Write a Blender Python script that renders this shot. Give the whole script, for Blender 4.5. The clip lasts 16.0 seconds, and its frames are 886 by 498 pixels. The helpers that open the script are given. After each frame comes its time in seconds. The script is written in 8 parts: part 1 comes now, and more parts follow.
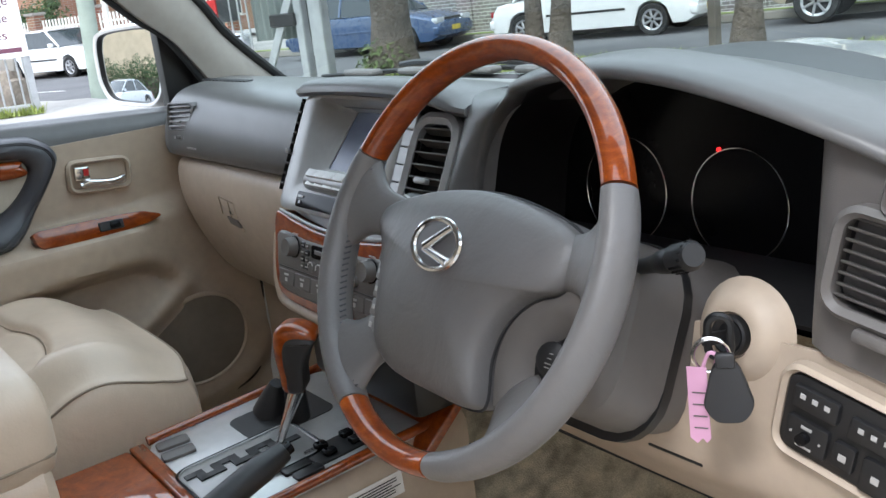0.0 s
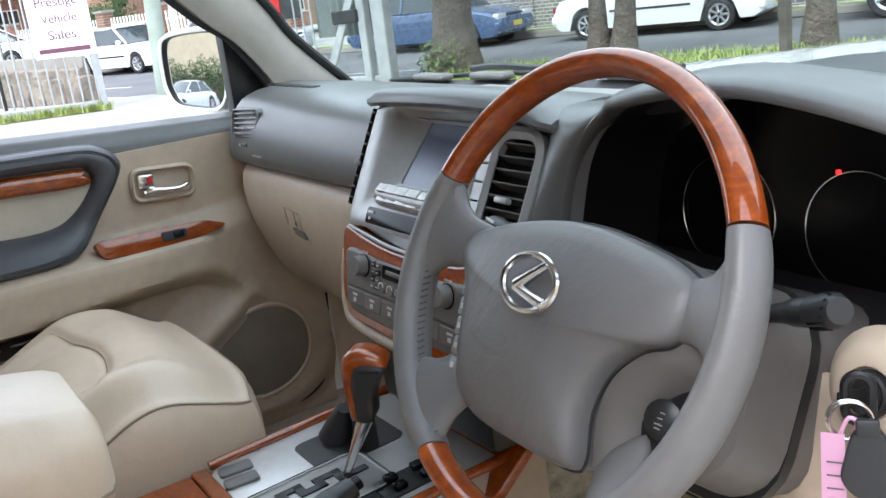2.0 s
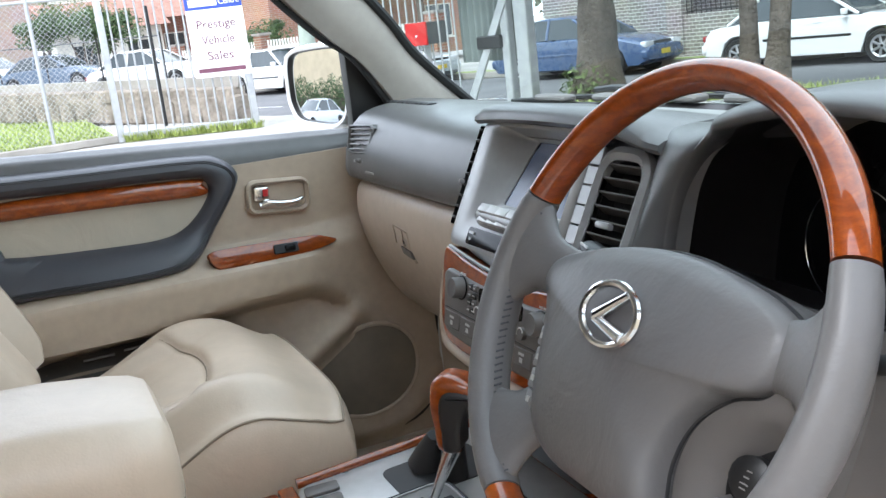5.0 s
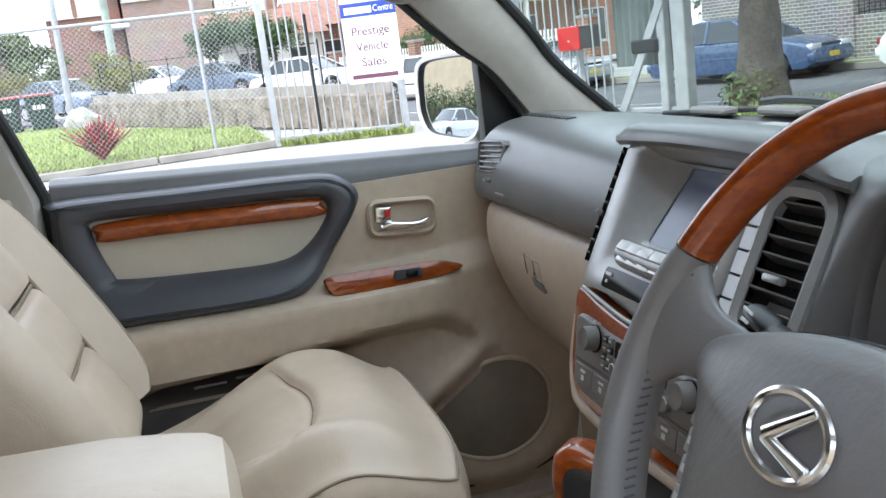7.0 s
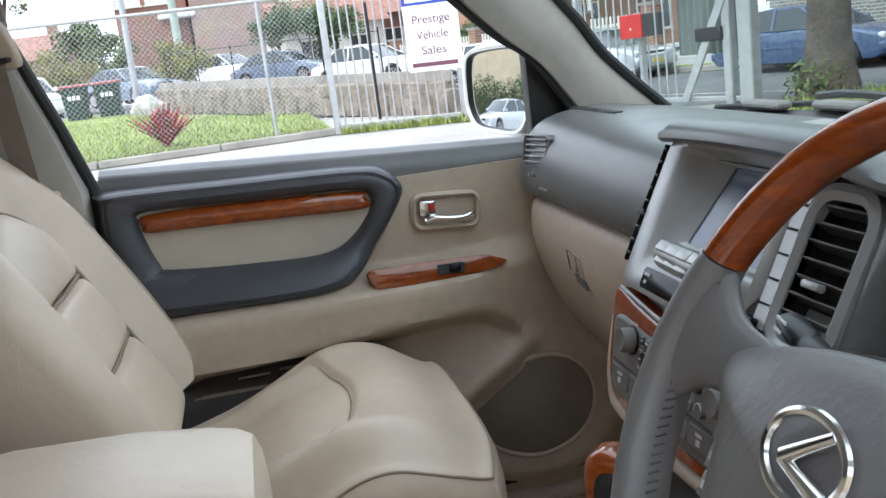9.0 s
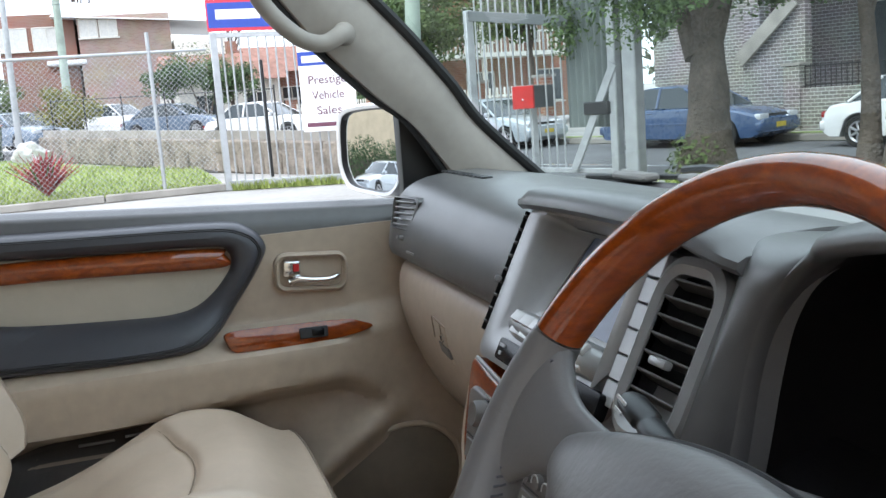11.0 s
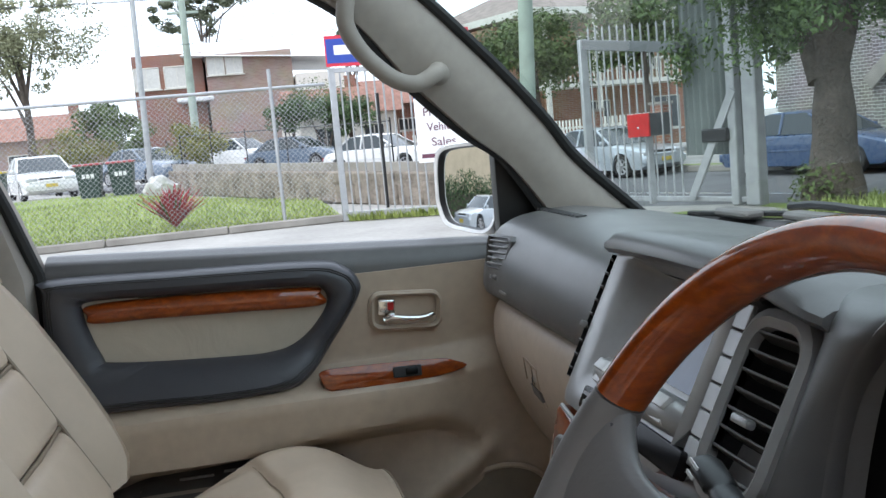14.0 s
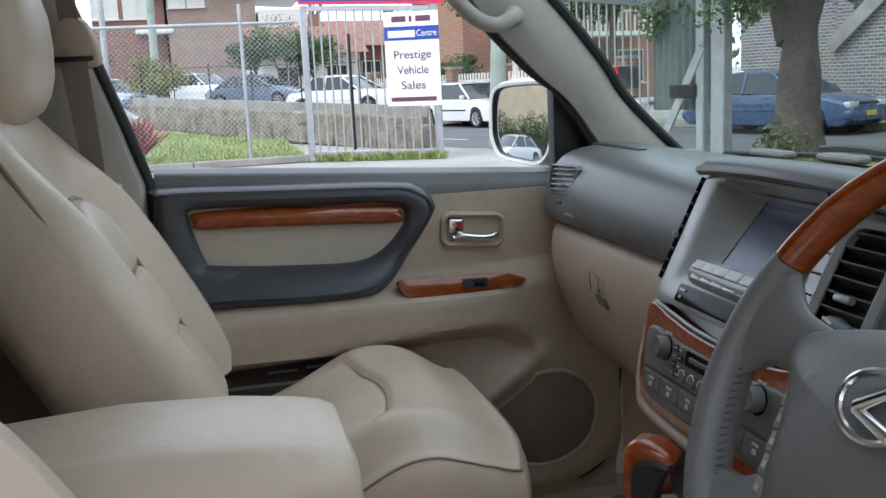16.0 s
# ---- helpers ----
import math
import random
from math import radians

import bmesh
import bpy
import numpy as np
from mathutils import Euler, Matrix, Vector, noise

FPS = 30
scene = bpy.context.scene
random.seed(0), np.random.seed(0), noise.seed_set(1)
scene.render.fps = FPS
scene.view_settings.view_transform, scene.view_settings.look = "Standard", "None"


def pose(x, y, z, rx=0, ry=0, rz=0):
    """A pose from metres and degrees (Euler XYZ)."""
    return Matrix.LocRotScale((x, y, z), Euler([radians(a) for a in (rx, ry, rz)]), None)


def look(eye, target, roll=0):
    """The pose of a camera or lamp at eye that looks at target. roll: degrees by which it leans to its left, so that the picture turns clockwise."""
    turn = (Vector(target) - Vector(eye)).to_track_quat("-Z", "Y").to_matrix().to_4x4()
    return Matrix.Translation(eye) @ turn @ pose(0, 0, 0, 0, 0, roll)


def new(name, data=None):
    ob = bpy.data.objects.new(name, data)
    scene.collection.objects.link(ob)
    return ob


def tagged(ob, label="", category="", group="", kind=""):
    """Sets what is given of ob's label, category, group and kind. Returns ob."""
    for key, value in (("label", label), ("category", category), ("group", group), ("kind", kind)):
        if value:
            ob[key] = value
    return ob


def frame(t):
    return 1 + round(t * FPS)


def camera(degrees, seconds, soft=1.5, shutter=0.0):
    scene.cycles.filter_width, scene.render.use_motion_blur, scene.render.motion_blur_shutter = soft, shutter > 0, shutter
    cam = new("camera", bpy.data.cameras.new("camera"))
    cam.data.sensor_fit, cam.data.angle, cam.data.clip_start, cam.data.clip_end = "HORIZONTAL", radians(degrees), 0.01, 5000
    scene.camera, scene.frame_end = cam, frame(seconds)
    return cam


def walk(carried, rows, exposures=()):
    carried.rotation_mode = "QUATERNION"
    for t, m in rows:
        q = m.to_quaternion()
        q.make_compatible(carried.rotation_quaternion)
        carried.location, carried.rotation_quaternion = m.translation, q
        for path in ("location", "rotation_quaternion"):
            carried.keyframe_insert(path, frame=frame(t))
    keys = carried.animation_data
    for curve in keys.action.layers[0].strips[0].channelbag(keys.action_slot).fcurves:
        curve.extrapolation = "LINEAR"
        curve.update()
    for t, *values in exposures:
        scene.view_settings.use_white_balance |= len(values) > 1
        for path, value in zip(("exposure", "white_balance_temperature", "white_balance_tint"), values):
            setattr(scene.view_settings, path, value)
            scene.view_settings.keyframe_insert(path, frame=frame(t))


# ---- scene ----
cam = camera(49.6, 16.0)
PATH = [
    (0, (0.959, -0.439, 1.42), (-0.623, 0.657, 0.875), -7.0),
    (0.5, (0.934, -0.427, 1.426), (-0.659, 0.64, 0.855), -7.4),
    (1, (0.912, -0.42, 1.425), (-0.698, 0.617, 0.847), -7.6),
    (1.5, (0.898, -0.416, 1.426), (-0.731, 0.598, 0.86), -7.6),
    (2, (0.882, -0.411, 1.431), (-0.767, 0.584, 0.892), -7.4),
    (2.5, (0.877, -0.412, 1.44), (-0.79, 0.564, 0.925), -7.4),
    (3, (0.865, -0.406, 1.445), (-0.822, 0.549, 0.953), -7.2),
    (5.5, (0.858, -0.34, 1.397), (-0.958, 0.361, 0.938), -6.4),
    (6, (0.803, -0.333, 1.385), (-1.032, 0.316, 0.924), -5.8),
    (6.5, (0.751, -0.322, 1.38), (-1.111, 0.268, 0.949), -5.2),
    (7, (0.722, -0.27, 1.409), (-1.178, 0.202, 1.001), -7.3),
    (7.5, (0.723, -0.251, 1.417), (-1.201, 0.136, 1.035), -7.8),
    (8, (0.731, -0.247, 1.419), (-1.207, 0.048, 1.022), -8.3),
    (10.5, (0.684, -0.222, 1.402), (-1.205, 0.308, 1.016), -5.1),
    (11, (0.681, -0.195, 1.403), (-1.206, 0.388, 1.09), -4.4),
    (11.5, (0.669, -0.17, 1.406), (-1.221, 0.451, 1.197), -2.8),
    (12, (0.663, -0.146, 1.408), (-1.232, 0.473, 1.243), -3.2),
    (12.5, (0.659, -0.14, 1.409), (-1.242, 0.455, 1.225), -3.9),
    (13, (0.669, -0.15, 1.403), (-1.244, 0.401, 1.21), -3.6),
    (13.5, (0.67, -0.143, 1.403), (-1.263, 0.322, 1.188), -5.0),
    (14, (0.676, -0.16, 1.413), (-1.277, 0.198, 1.18), -5.3),
    (14.5, (0.661, -0.192, 1.417), (-1.306, 0.07, 1.17), -4.7),
    (15, (0.666, -0.232, 1.412), (-1.307, -0.027, 1.153), -4.3),
    (15.5, (0.709, -0.291, 1.411), (-1.251, -0.019, 1.119), -3.5),
    (16, (0.804, -0.373, 1.41), (-1.115, 0.066, 1.061), -2.8),
]
walk(cam, [(t, look(eye, target, roll)) for t, eye, target, roll in PATH],
     exposures=[(0, .7, 6000, 10), (2.5, 1.02, 6000, 10), (5.5, .98, 6000, 10), (8, .72, 6050, 10), (10.5, .56, 6050, 10), (12.5, .48, 6050, 10), (14.5, .1, 6050, 10), (16, .15, 5950, 10)])

# ---------------------------------------------------------------- world and light
SUN_EL, SUN_AZ = 52, 150
world = bpy.data.worlds.new("world"); scene.world = world; world.use_nodes = True
wn, wl = world.node_tree.nodes, world.node_tree.links
wn.clear()
w_out = wn.new("ShaderNodeOutputWorld"); w_bg = wn.new("ShaderNodeBackground")
w_sky = wn.new("ShaderNodeTexSky"); w_sky.sky_type = 'NISHITA'; w_sky.sun_disc = False
w_sky.sun_elevation, w_sky.sun_rotation = radians(SUN_EL), radians(SUN_AZ)
w_sky.dust_density, w_sky.air_density, w_sky.ozone_density = 4.0, 1.0, 1.0
w_cl = wn.new("ShaderNodeTexNoise"); w_cl.inputs["Scale"].default_value = 2.2; w_cl.inputs["Detail"].default_value = 5
w_co = wn.new("ShaderNodeTexCoord"); wl.new(w_co.outputs["Generated"], w_cl.inputs["Vector"])
w_rp = wn.new("ShaderNodeValToRGB")
w_rp.color_ramp.elements[0].position, w_rp.color_ramp.elements[0].color = 0.3, (10.6, 11.7, 13.0, 1)
w_rp.color_ramp.elements[1].position, w_rp.color_ramp.elements[1].color = 0.7, (15.6, 16.3, 17.2, 1)
wl.new(w_cl.outputs["Fac"], w_rp.inputs["Fac"])
w_mx = wn.new("ShaderNodeMix"); w_mx.data_type = 'RGBA'; w_mx.inputs["Factor"].default_value = 0.8
wl.new(w_sky.outputs["Color"], w_mx.inputs["A"]); wl.new(w_rp.outputs["Color"], w_mx.inputs["B"])
wl.new(w_mx.outputs["Result"], w_bg.inputs["Color"]); w_bg.inputs["Strength"].default_value = 0.15
wl.new(w_bg.outputs["Background"], w_out.inputs["Surface"])
sun = new("sun", bpy.data.lights.new("sun", 'SUN'))
sun.data.energy, sun.data.angle, sun.data.color = 1.5, radians(14), (1.0, 0.97, 0.93)
sun.matrix_world = look((math.sin(radians(SUN_AZ)) * 30, math.cos(radians(SUN_AZ)) * 30, 30 * math.tan(radians(SUN_EL))), (0, 0, 0))

# ---------------------------------------------------------------- materials
def material(name, col, rough=0.5, metal=0.0, coat=0.0, spec=0.5, var=0.12, scale=8.0, bump=0.0, bscale=400.0, bdist=0.001, var2=0.06, scale2=60.0, rvar=0.08, col2=None, coords="Object"):
    m = bpy.data.materials.new(name); m.use_nodes = True
    n, l = m.node_tree.nodes, m.node_tree.links
    p = n["Principled BSDF"]
    p.inputs["Metallic"].default_value, p.inputs["Coat Weight"].default_value = metal, coat
    p.inputs["Coat Roughness"].default_value = 0.04
    p.inputs["Specular IOR Level"].default_value = spec
    tc = n.new("ShaderNodeTexCoord")
    def noise_tex(s, d=4):
        t = n.new("ShaderNodeTexNoise"); t.inputs["Scale"].default_value, t.inputs["Detail"].default_value = s, d
        l.new(tc.outputs[coords], t.inputs["Vector"]); return t.outputs["Fac"]
    a, b = noise_tex(scale), noise_tex(scale2)
    mx = n.new("ShaderNodeMix"); mx.data_type = 'RGBA'
    c2 = col2 or tuple(c * (1 - 2 * var) for c in col)
    rp = n.new("ShaderNodeMapRange"); rp.inputs["From Min"].default_value, rp.inputs["From Max"].default_value = 0.3, 0.7
    l.new(a, rp.inputs["Value"]); l.new(rp.outputs["Result"], mx.inputs["Factor"])
    k = 1 + (0 if col2 else var)
    mx.inputs["A"].default_value, mx.inputs["B"].default_value = (*[min(1, c * k) for c in col], 1), (*c2, 1)
    hv = n.new("ShaderNodeHueSaturation")
    r2 = n.new("ShaderNodeMapRange"); r2.inputs["From Min"].default_value, r2.inputs["From Max"].default_value = 0.25, 0.75
    r2.inputs["To Min"].default_value, r2.inputs["To Max"].default_value = 1 - var2, 1 + var2
    l.new(b, r2.inputs["Value"]); l.new(r2.outputs["Result"], hv.inputs["Value"])
    l.new(mx.outputs["Result"], hv.inputs["Color"]); l.new(hv.outputs["Color"], p.inputs["Base Color"])
    r3 = n.new("ShaderNodeMapRange"); r3.inputs["To Min"].default_value, r3.inputs["To Max"].default_value = max(0.02, rough - rvar), min(1, rough + rvar)
    l.new(a, r3.inputs["Value"]); l.new(r3.outputs["Result"], p.inputs["Roughness"])
    if bump:
        bt = noise_tex(bscale, 3)
        bp = n.new("ShaderNodeBump"); bp.inputs["Strength"].default_value, bp.inputs["Distance"].default_value = bump, bdist
        l.new(bt, bp.inputs["Height"]); l.new(bp.outputs["Normal"], p.inputs["Normal"])
    return m

def leather(name, col, rough=0.5, grain=260.0, wr=0.35):
    """Grained hide: cells, pores and soft creases."""
    m = material(name, col, rough, var=0.06, scale=5.0, var2=0.05, scale2=40.0)
    n, l = m.node_tree.nodes, m.node_tree.links
    tc = n.new("ShaderNodeTexCoord")
    v = n.new("ShaderNodeTexVoronoi"); v.feature = 'DISTANCE_TO_EDGE'; v.inputs["Scale"].default_value = grain
    w = n.new("ShaderNodeTexNoise"); w.inputs["Scale"].default_value = 14.0; w.inputs["Detail"].default_value = 6; w.inputs["Distortion"].default_value = 1.2
    l.new(tc.outputs["Object"], v.inputs["Vector"]); l.new(tc.outputs["Object"], w.inputs["Vector"])
    b1 = n.new("ShaderNodeBump"); b1.inputs["Strength"].default_value, b1.inputs["Distance"].default_value = 0.22, 0.0006
    b2 = n.new("ShaderNodeBump"); b2.inputs["Strength"].default_value, b2.inputs["Distance"].default_value = wr, 0.004
    l.new(v.outputs["Distance"], b1.inputs["Height"]); l.new(w.outputs["Fac"], b2.inputs["Height"])
    l.new(b2.outputs["Normal"], b1.inputs["Normal"]); l.new(b1.outputs["Normal"], n["Principled BSDF"].inputs["Normal"])
    return m

def wood_veneer(name):
    m = bpy.data.materials.new(name); m.use_nodes = True
    n, l = m.node_tree.nodes, m.node_tree.links
    p = n["Principled BSDF"]
    tc = n.new("ShaderNodeTexCoord")
    mp = n.new("ShaderNodeMapping"); mp.inputs["Scale"].default_value = (14, 14, 30)
    l.new(tc.outputs["Object"], mp.inputs["Vector"])
    a = n.new("ShaderNodeTexNoise"); a.inputs["Scale"].default_value = 1.6; a.inputs["Detail"].default_value = 7; a.inputs["Distortion"].default_value = 2.6
    b = n.new("ShaderNodeTexNoise"); b.inputs["Scale"].default_value = 14; b.inputs["Detail"].default_value = 6; b.inputs["Distortion"].default_value = 1.0
    l.new(mp.outputs["Vector"], a.inputs["Vector"]); l.new(mp.outputs["Vector"], b.inputs["Vector"])
    r = n.new("ShaderNodeValToRGB")
    e = r.color_ramp.elements
    e[0].position, e[0].color = 0.25, (0.17, 0.027, 0.002, 1)
    e[1].position, e[1].color = 0.78, (0.37, 0.078, 0.004, 1)
    k = e.new(0.5); k.color = (0.265, 0.047, 0.0025, 1)
    l.new(a.outputs["Fac"], r.inputs["Fac"])
    g2 = n.new("ShaderNodeMapRange"); g2.inputs["From Min"].default_value, g2.inputs["From Max"].default_value, g2.inputs["To Min"].default_value = 0.35, 0.65, 0.55
    l.new(b.outputs["Fac"], g2.inputs["Value"])
    mx = n.new("ShaderNodeMix"); mx.data_type = 'RGBA'; mx.blend_type = 'MULTIPLY'; mx.inputs["Factor"].default_value = 0.45
    l.new(r.outputs["Color"], mx.inputs["A"]); l.new(g2.outputs["Result"], mx.inputs["B"])
    l.new(mx.outputs["Result"], p.inputs["Base Color"])
    p.inputs["Roughness"].default_value, p.inputs["Coat Weight"].default_value, p.inputs["Coat Roughness"].default_value = 0.45, 1.0, 0.02
    p.inputs["Coat IOR"].default_value = 1.62
    p.inputs["Specular IOR Level"].default_value = 0.12
    return m

def glass_mat(name, tint=(0.9, 0.96, 0.93), refl=1.0):
    m = bpy.data.materials.new(name); m.use_nodes = True
    n, l = m.node_tree.nodes, m.node_tree.links
    n.remove(n["Principled BSDF"])
    t, g, f, x = n.new("ShaderNodeBsdfTransparent"), n.new("ShaderNodeBsdfGlossy"), n.new("ShaderNodeFresnel"), n.new("ShaderNodeMixShader")
    t.inputs["Color"].default_value = (*tint, 1); g.inputs["Roughness"].default_value = 0.01; f.inputs["IOR"].default_value = 1.45
    l.new(f.outputs["Fac"], x.inputs["Fac"]); l.new(t.outputs["BSDF"], x.inputs[1]); l.new(g.outputs["BSDF"], x.inputs[2])
    l.new(x.outputs["Shader"], n["Material Output"].inputs["Surface"])
    return m

CREAM = leather("cream leather", (0.575, 0.46, 0.352), 0.4)
STITCH = material("brown seam thread", (0.26, 0.205, 0.15), 0.7, var=0.05)
CREAM_PL = material("cream moulded plastic", (0.45, 0.362, 0.28), 0.5, var=0.04, bump=0.25, bscale=900, bdist=0.0004)
GREY_PL = material("grey grained dashboard plastic", (0.108, 0.105, 0.104), 0.34, var=0.06, bump=0.35, bscale=1100, bdist=0.0005)
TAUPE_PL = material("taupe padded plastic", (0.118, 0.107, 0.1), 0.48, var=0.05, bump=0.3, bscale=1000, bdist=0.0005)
GREY_LE = leather("grey leather", (0.143, 0.136, 0.134), 0.42, 230, 0.55)
PAD_LE = leather("dark grey door leather", (0.056, 0.056, 0.066), 0.42, 260, 0.25)
INSERT_LE = leather("pale ribbed door insert leather", (0.46, 0.41, 0.335), 0.5, 220, 0.6)
WOOD = wood_veneer("orange burl walnut veneer under lacquer")
SILVER_PL = material("silver painted plastic", (0.33, 0.325, 0.32), 0.34, metal=0.35, var=0.03, bump=0.05)
CONSOLE_PL = material("warm silver console plastic", (0.52, 0.52, 0.515), 0.3, metal=0.45, var=0.04)
CHROME = material("chrome", (0.8, 0.8, 0.8), 0.16, metal=1.0, var=0.02, rvar=0.04)
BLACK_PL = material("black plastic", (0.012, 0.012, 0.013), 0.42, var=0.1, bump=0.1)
BLACK_GL = material("black glossy plastic", (0.006, 0.006, 0.007), 0.2, var=0.1, spec=0.15)
BLACK_LE = leather("black leather", (0.022, 0.022, 0.024), 0.42, 300, 0.2)
RUBBER = material("black rubber seal", (0.012, 0.012, 0.012), 0.6)
CARPET = material("beige carpet pile", (0.58, 0.465, 0.31), 0.95, var=0.25, scale=30, bump=1.0, bscale=500, bdist=0.004, var2=0.2, scale2=400)
HEADLINE = material("grey beige headlining cloth", (0.42, 0.40, 0.37), 0.85, var=0.05, bump=0.4, bscale=900)
PILLAR_PL = material("grey beige pillar trim", (0.33, 0.295, 0.26), 0.6, var=0.04, bump=0.25, bscale=900, bdist=0.0004)
WHITE_PAINT = material("white car paint", (0.78, 0.78, 0.77), 0.25, coat=1.0, var=0.02)
# the screen's blue-grey base colour stands in for what it reflects
SCREEN = material("unlit screen glass with reflected blue in its colour", (0.085, 0.105, 0.165), 0.16, var=0.04)
GLASS = glass_mat("windscreen glass", (0.80, 0.88, 0.85))
MIRROR = material("mirror glass", (0.86, 0.88, 0.88), 0.02, metal=1.0, var=0.0, rvar=0.0, var2=0.0)
RED = material("red plastic", (0.5, 0.02, 0.02), 0.4)

# ---------------------------------------------------------------- mesh helpers
def thing(name, label, category, loc=(0, 0, 0), kind="", group=""):
    ob = new(name); ob.location = loc; ob.empty_display_size = 0.05
    return tagged(ob, label, category, group, kind)

def finish(bm, name, mat, angle=38):
    bmesh.ops.recalc_face_normals(bm, faces=bm.faces)
    me = bpy.data.meshes.new(name); bm.to_mesh(me); bm.free()
    me.shade_smooth(); me.set_sharp_from_angle(angle=radians(angle))
    me.materials.append(mat)
    return me

def part(name, bm, mat, parent=None, label="", angle=38):
    """Links a bmesh, given in world coordinates, as one mesh under a thing or a part."""
    ob = new(name, finish(bm, name, mat, angle))
    if parent is not None:
        ob.parent = parent
        base, q = Vector((0, 0, 0)), parent
        while q is not None:
            base, q = base + q.location, q.parent
        ob.data.transform(Matrix.Translation(-base))
    return tagged(ob, label)

def B():
    return bmesh.new()

def box(bm, c, s, bevel=0.0, seg=2, rot=None):
    r = bmesh.ops.create_cube(bm, size=1.0)
    vs = r["verts"]
    bmesh.ops.scale(bm, vec=s, verts=vs)
    if bevel:
        es = list({e for v in vs for e in v.link_edges})
        g = bmesh.ops.bevel(bm, geom=es, offset=bevel, segments=seg, profile=0.5, affect='EDGES')
        vs = list({v for f in g["faces"] for v in f.verts} | {v for v in vs if v.is_valid})
    m = Matrix.Translation(c) @ (rot.to_4x4() if rot is not None else Matrix.Identity(4))
    bmesh.ops.transform(bm, matrix=m, verts=vs)
    return vs

def loft(bm, rings, cap=True, closed=True):
    """Skins rings of equally many points."""
    rows = [[bm.verts.new(p) for p in r] for r in rings]
    n = len(rows[0])
    for a, b in zip(rows, rows[1:]):
        for i in range(n if closed else n - 1):
            j = (i + 1) % n
            try:
                bm.faces.new((a[i], a[j], b[j], b[i]))
            except ValueError:
                pass
    if cap and closed:
        bm.faces.new(rows[0]); bm.faces.new(rows[-1])
    return rows

def sheet(bm, fn, nu, nv, thick=0.0):
    """A surface fn(u, v), u and v from 0 to 1, given a back when thick."""
    rows = [[bm.verts.new(fn(i / nu, j / nv)) for j in range(nv + 1)] for i in range(nu + 1)]
    fs = [bm.faces.new((rows[i][j], rows[i + 1][j], rows[i + 1][j + 1], rows[i][j + 1])) for i in range(nu) for j in range(nv)]
    if thick:
        bmesh.ops.recalc_face_normals(bm, faces=fs)
        bmesh.ops.solidify(bm, geom=fs, thickness=thick)
    return fs

def spline(pts, n):
    """Catmull-Rom through pts, n points in all."""
    P = [Vector(p) for p in pts]
    P = [P[0] * 2 - P[1]] + P + [P[-1] * 2 - P[-2]]
    out, k = [], len(P) - 3
    for i in range(n):
        t = i / (n - 1) * k; s = min(int(t), k - 1); u = t - s
        a, b, c, d = P[s:s + 4]
        out.append(0.5 * (2 * b + (c - a) * u + (2 * a - 5 * b + 4 * c - d) * u * u + (3 * b - a - 3 * c + d) * u ** 3))
    return out

def tube(bm, pts, r, seg=10, closed=False, cap=True, squash=1.0, up=(0, 0, 1)):
    P = [Vector(p) for p in pts]; n = len(P); rings = []
    side = None
    for i, p in enumerate(P):
        a, b = (P[i - 1], P[(i + 1) % n]) if closed else (P[max(i - 1, 0)], P[min(i + 1, n - 1)])
        t = (b - a).normalized()
        ref = side if side is not None else Vector(up)
        s = (ref - t * ref.dot(t))
        if s.length < 1e-5:
            s = t.orthogonal()
        s.normalize(); side = s; q = t.cross(s)
        rr = r[i] if isinstance(r, (list, tuple)) else r
        rings.append([p + s * rr * math.cos(k * math.tau / seg) * squash + q * rr * math.sin(k * math.tau / seg) for k in range(seg)])
    if closed:
        rings.append(rings[0])
        rows = [[bm.verts.new(p) for p in g] for g in rings[:-1]]
        for a, b in zip(rows, rows[1:] + rows[:1]):
            for i in range(seg):
                bm.faces.new((a[i], a[(i + 1) % seg], b[(i + 1) % seg], b[i]))
    else:
        loft(bm, rings, cap)

def prism(bm, outline, frame_m, depth, bevel=0.0, seg=2, back_bevel=False):
    """Outline of (p, q) pairs, laid by frame_m (x right, y up, z out), as a plate of that depth behind its face."""
    f = bm.faces.new([bm.verts.new((p, q, 0)) for p, q in outline])
    r = bmesh.ops.extrude_face_region(bm, geom=[f])
    nv = [g for g in r["geom"] if isinstance(g, bmesh.types.BMVert)]
    bmesh.ops.translate(bm, vec=(0, 0, -depth), verts=nv)
    vs = list(f.verts) + nv
    if bevel:
        es = [e for e in f.edges]
        g = bmesh.ops.bevel(bm, geom=es, offset=bevel, segments=seg, profile=0.5, affect='EDGES')
        vs = list({v for v in vs if v.is_valid} | {v for ff in g["faces"] for v in ff.verts})
    bmesh.ops.transform(bm, matrix=frame_m, verts=vs)
    return vs

def rounded(w, h, r, n=5):
    """A rounded rectangle of w by h round the origin."""
    out = []
    for cx, cy, a0 in ((w / 2 - r, h / 2 - r, 0), (-w / 2 + r, h / 2 - r, 90), (-w / 2 + r, -h / 2 + r, 180), (w / 2 - r, -h / 2 + r, 270)):
        out += [(cx + r * math.cos(radians(a0 + 90 * i / n)), cy + r * math.sin(radians(a0 + 90 * i / n))) for i in range(n + 1)]
    return out

def smooth2(pts, n):
    """A closed smooth outline through (p, q) pairs."""
    P = [Vector((*p, 0)) for p in pts]; k = len(P); out = []
    for i in range(n):
        t = i / n * k; s = int(t); u = t - s
        a, b, c, d = (P[(s + j - 1) % k] for j in range(4))
        v = 0.5 * (2 * b + (c - a) * u + (2 * a - 5 * b + 4 * c - d) * u * u + (3 * b - a - 3 * c + d) * u ** 3)
        out.append((v.x, v.y))
    return out

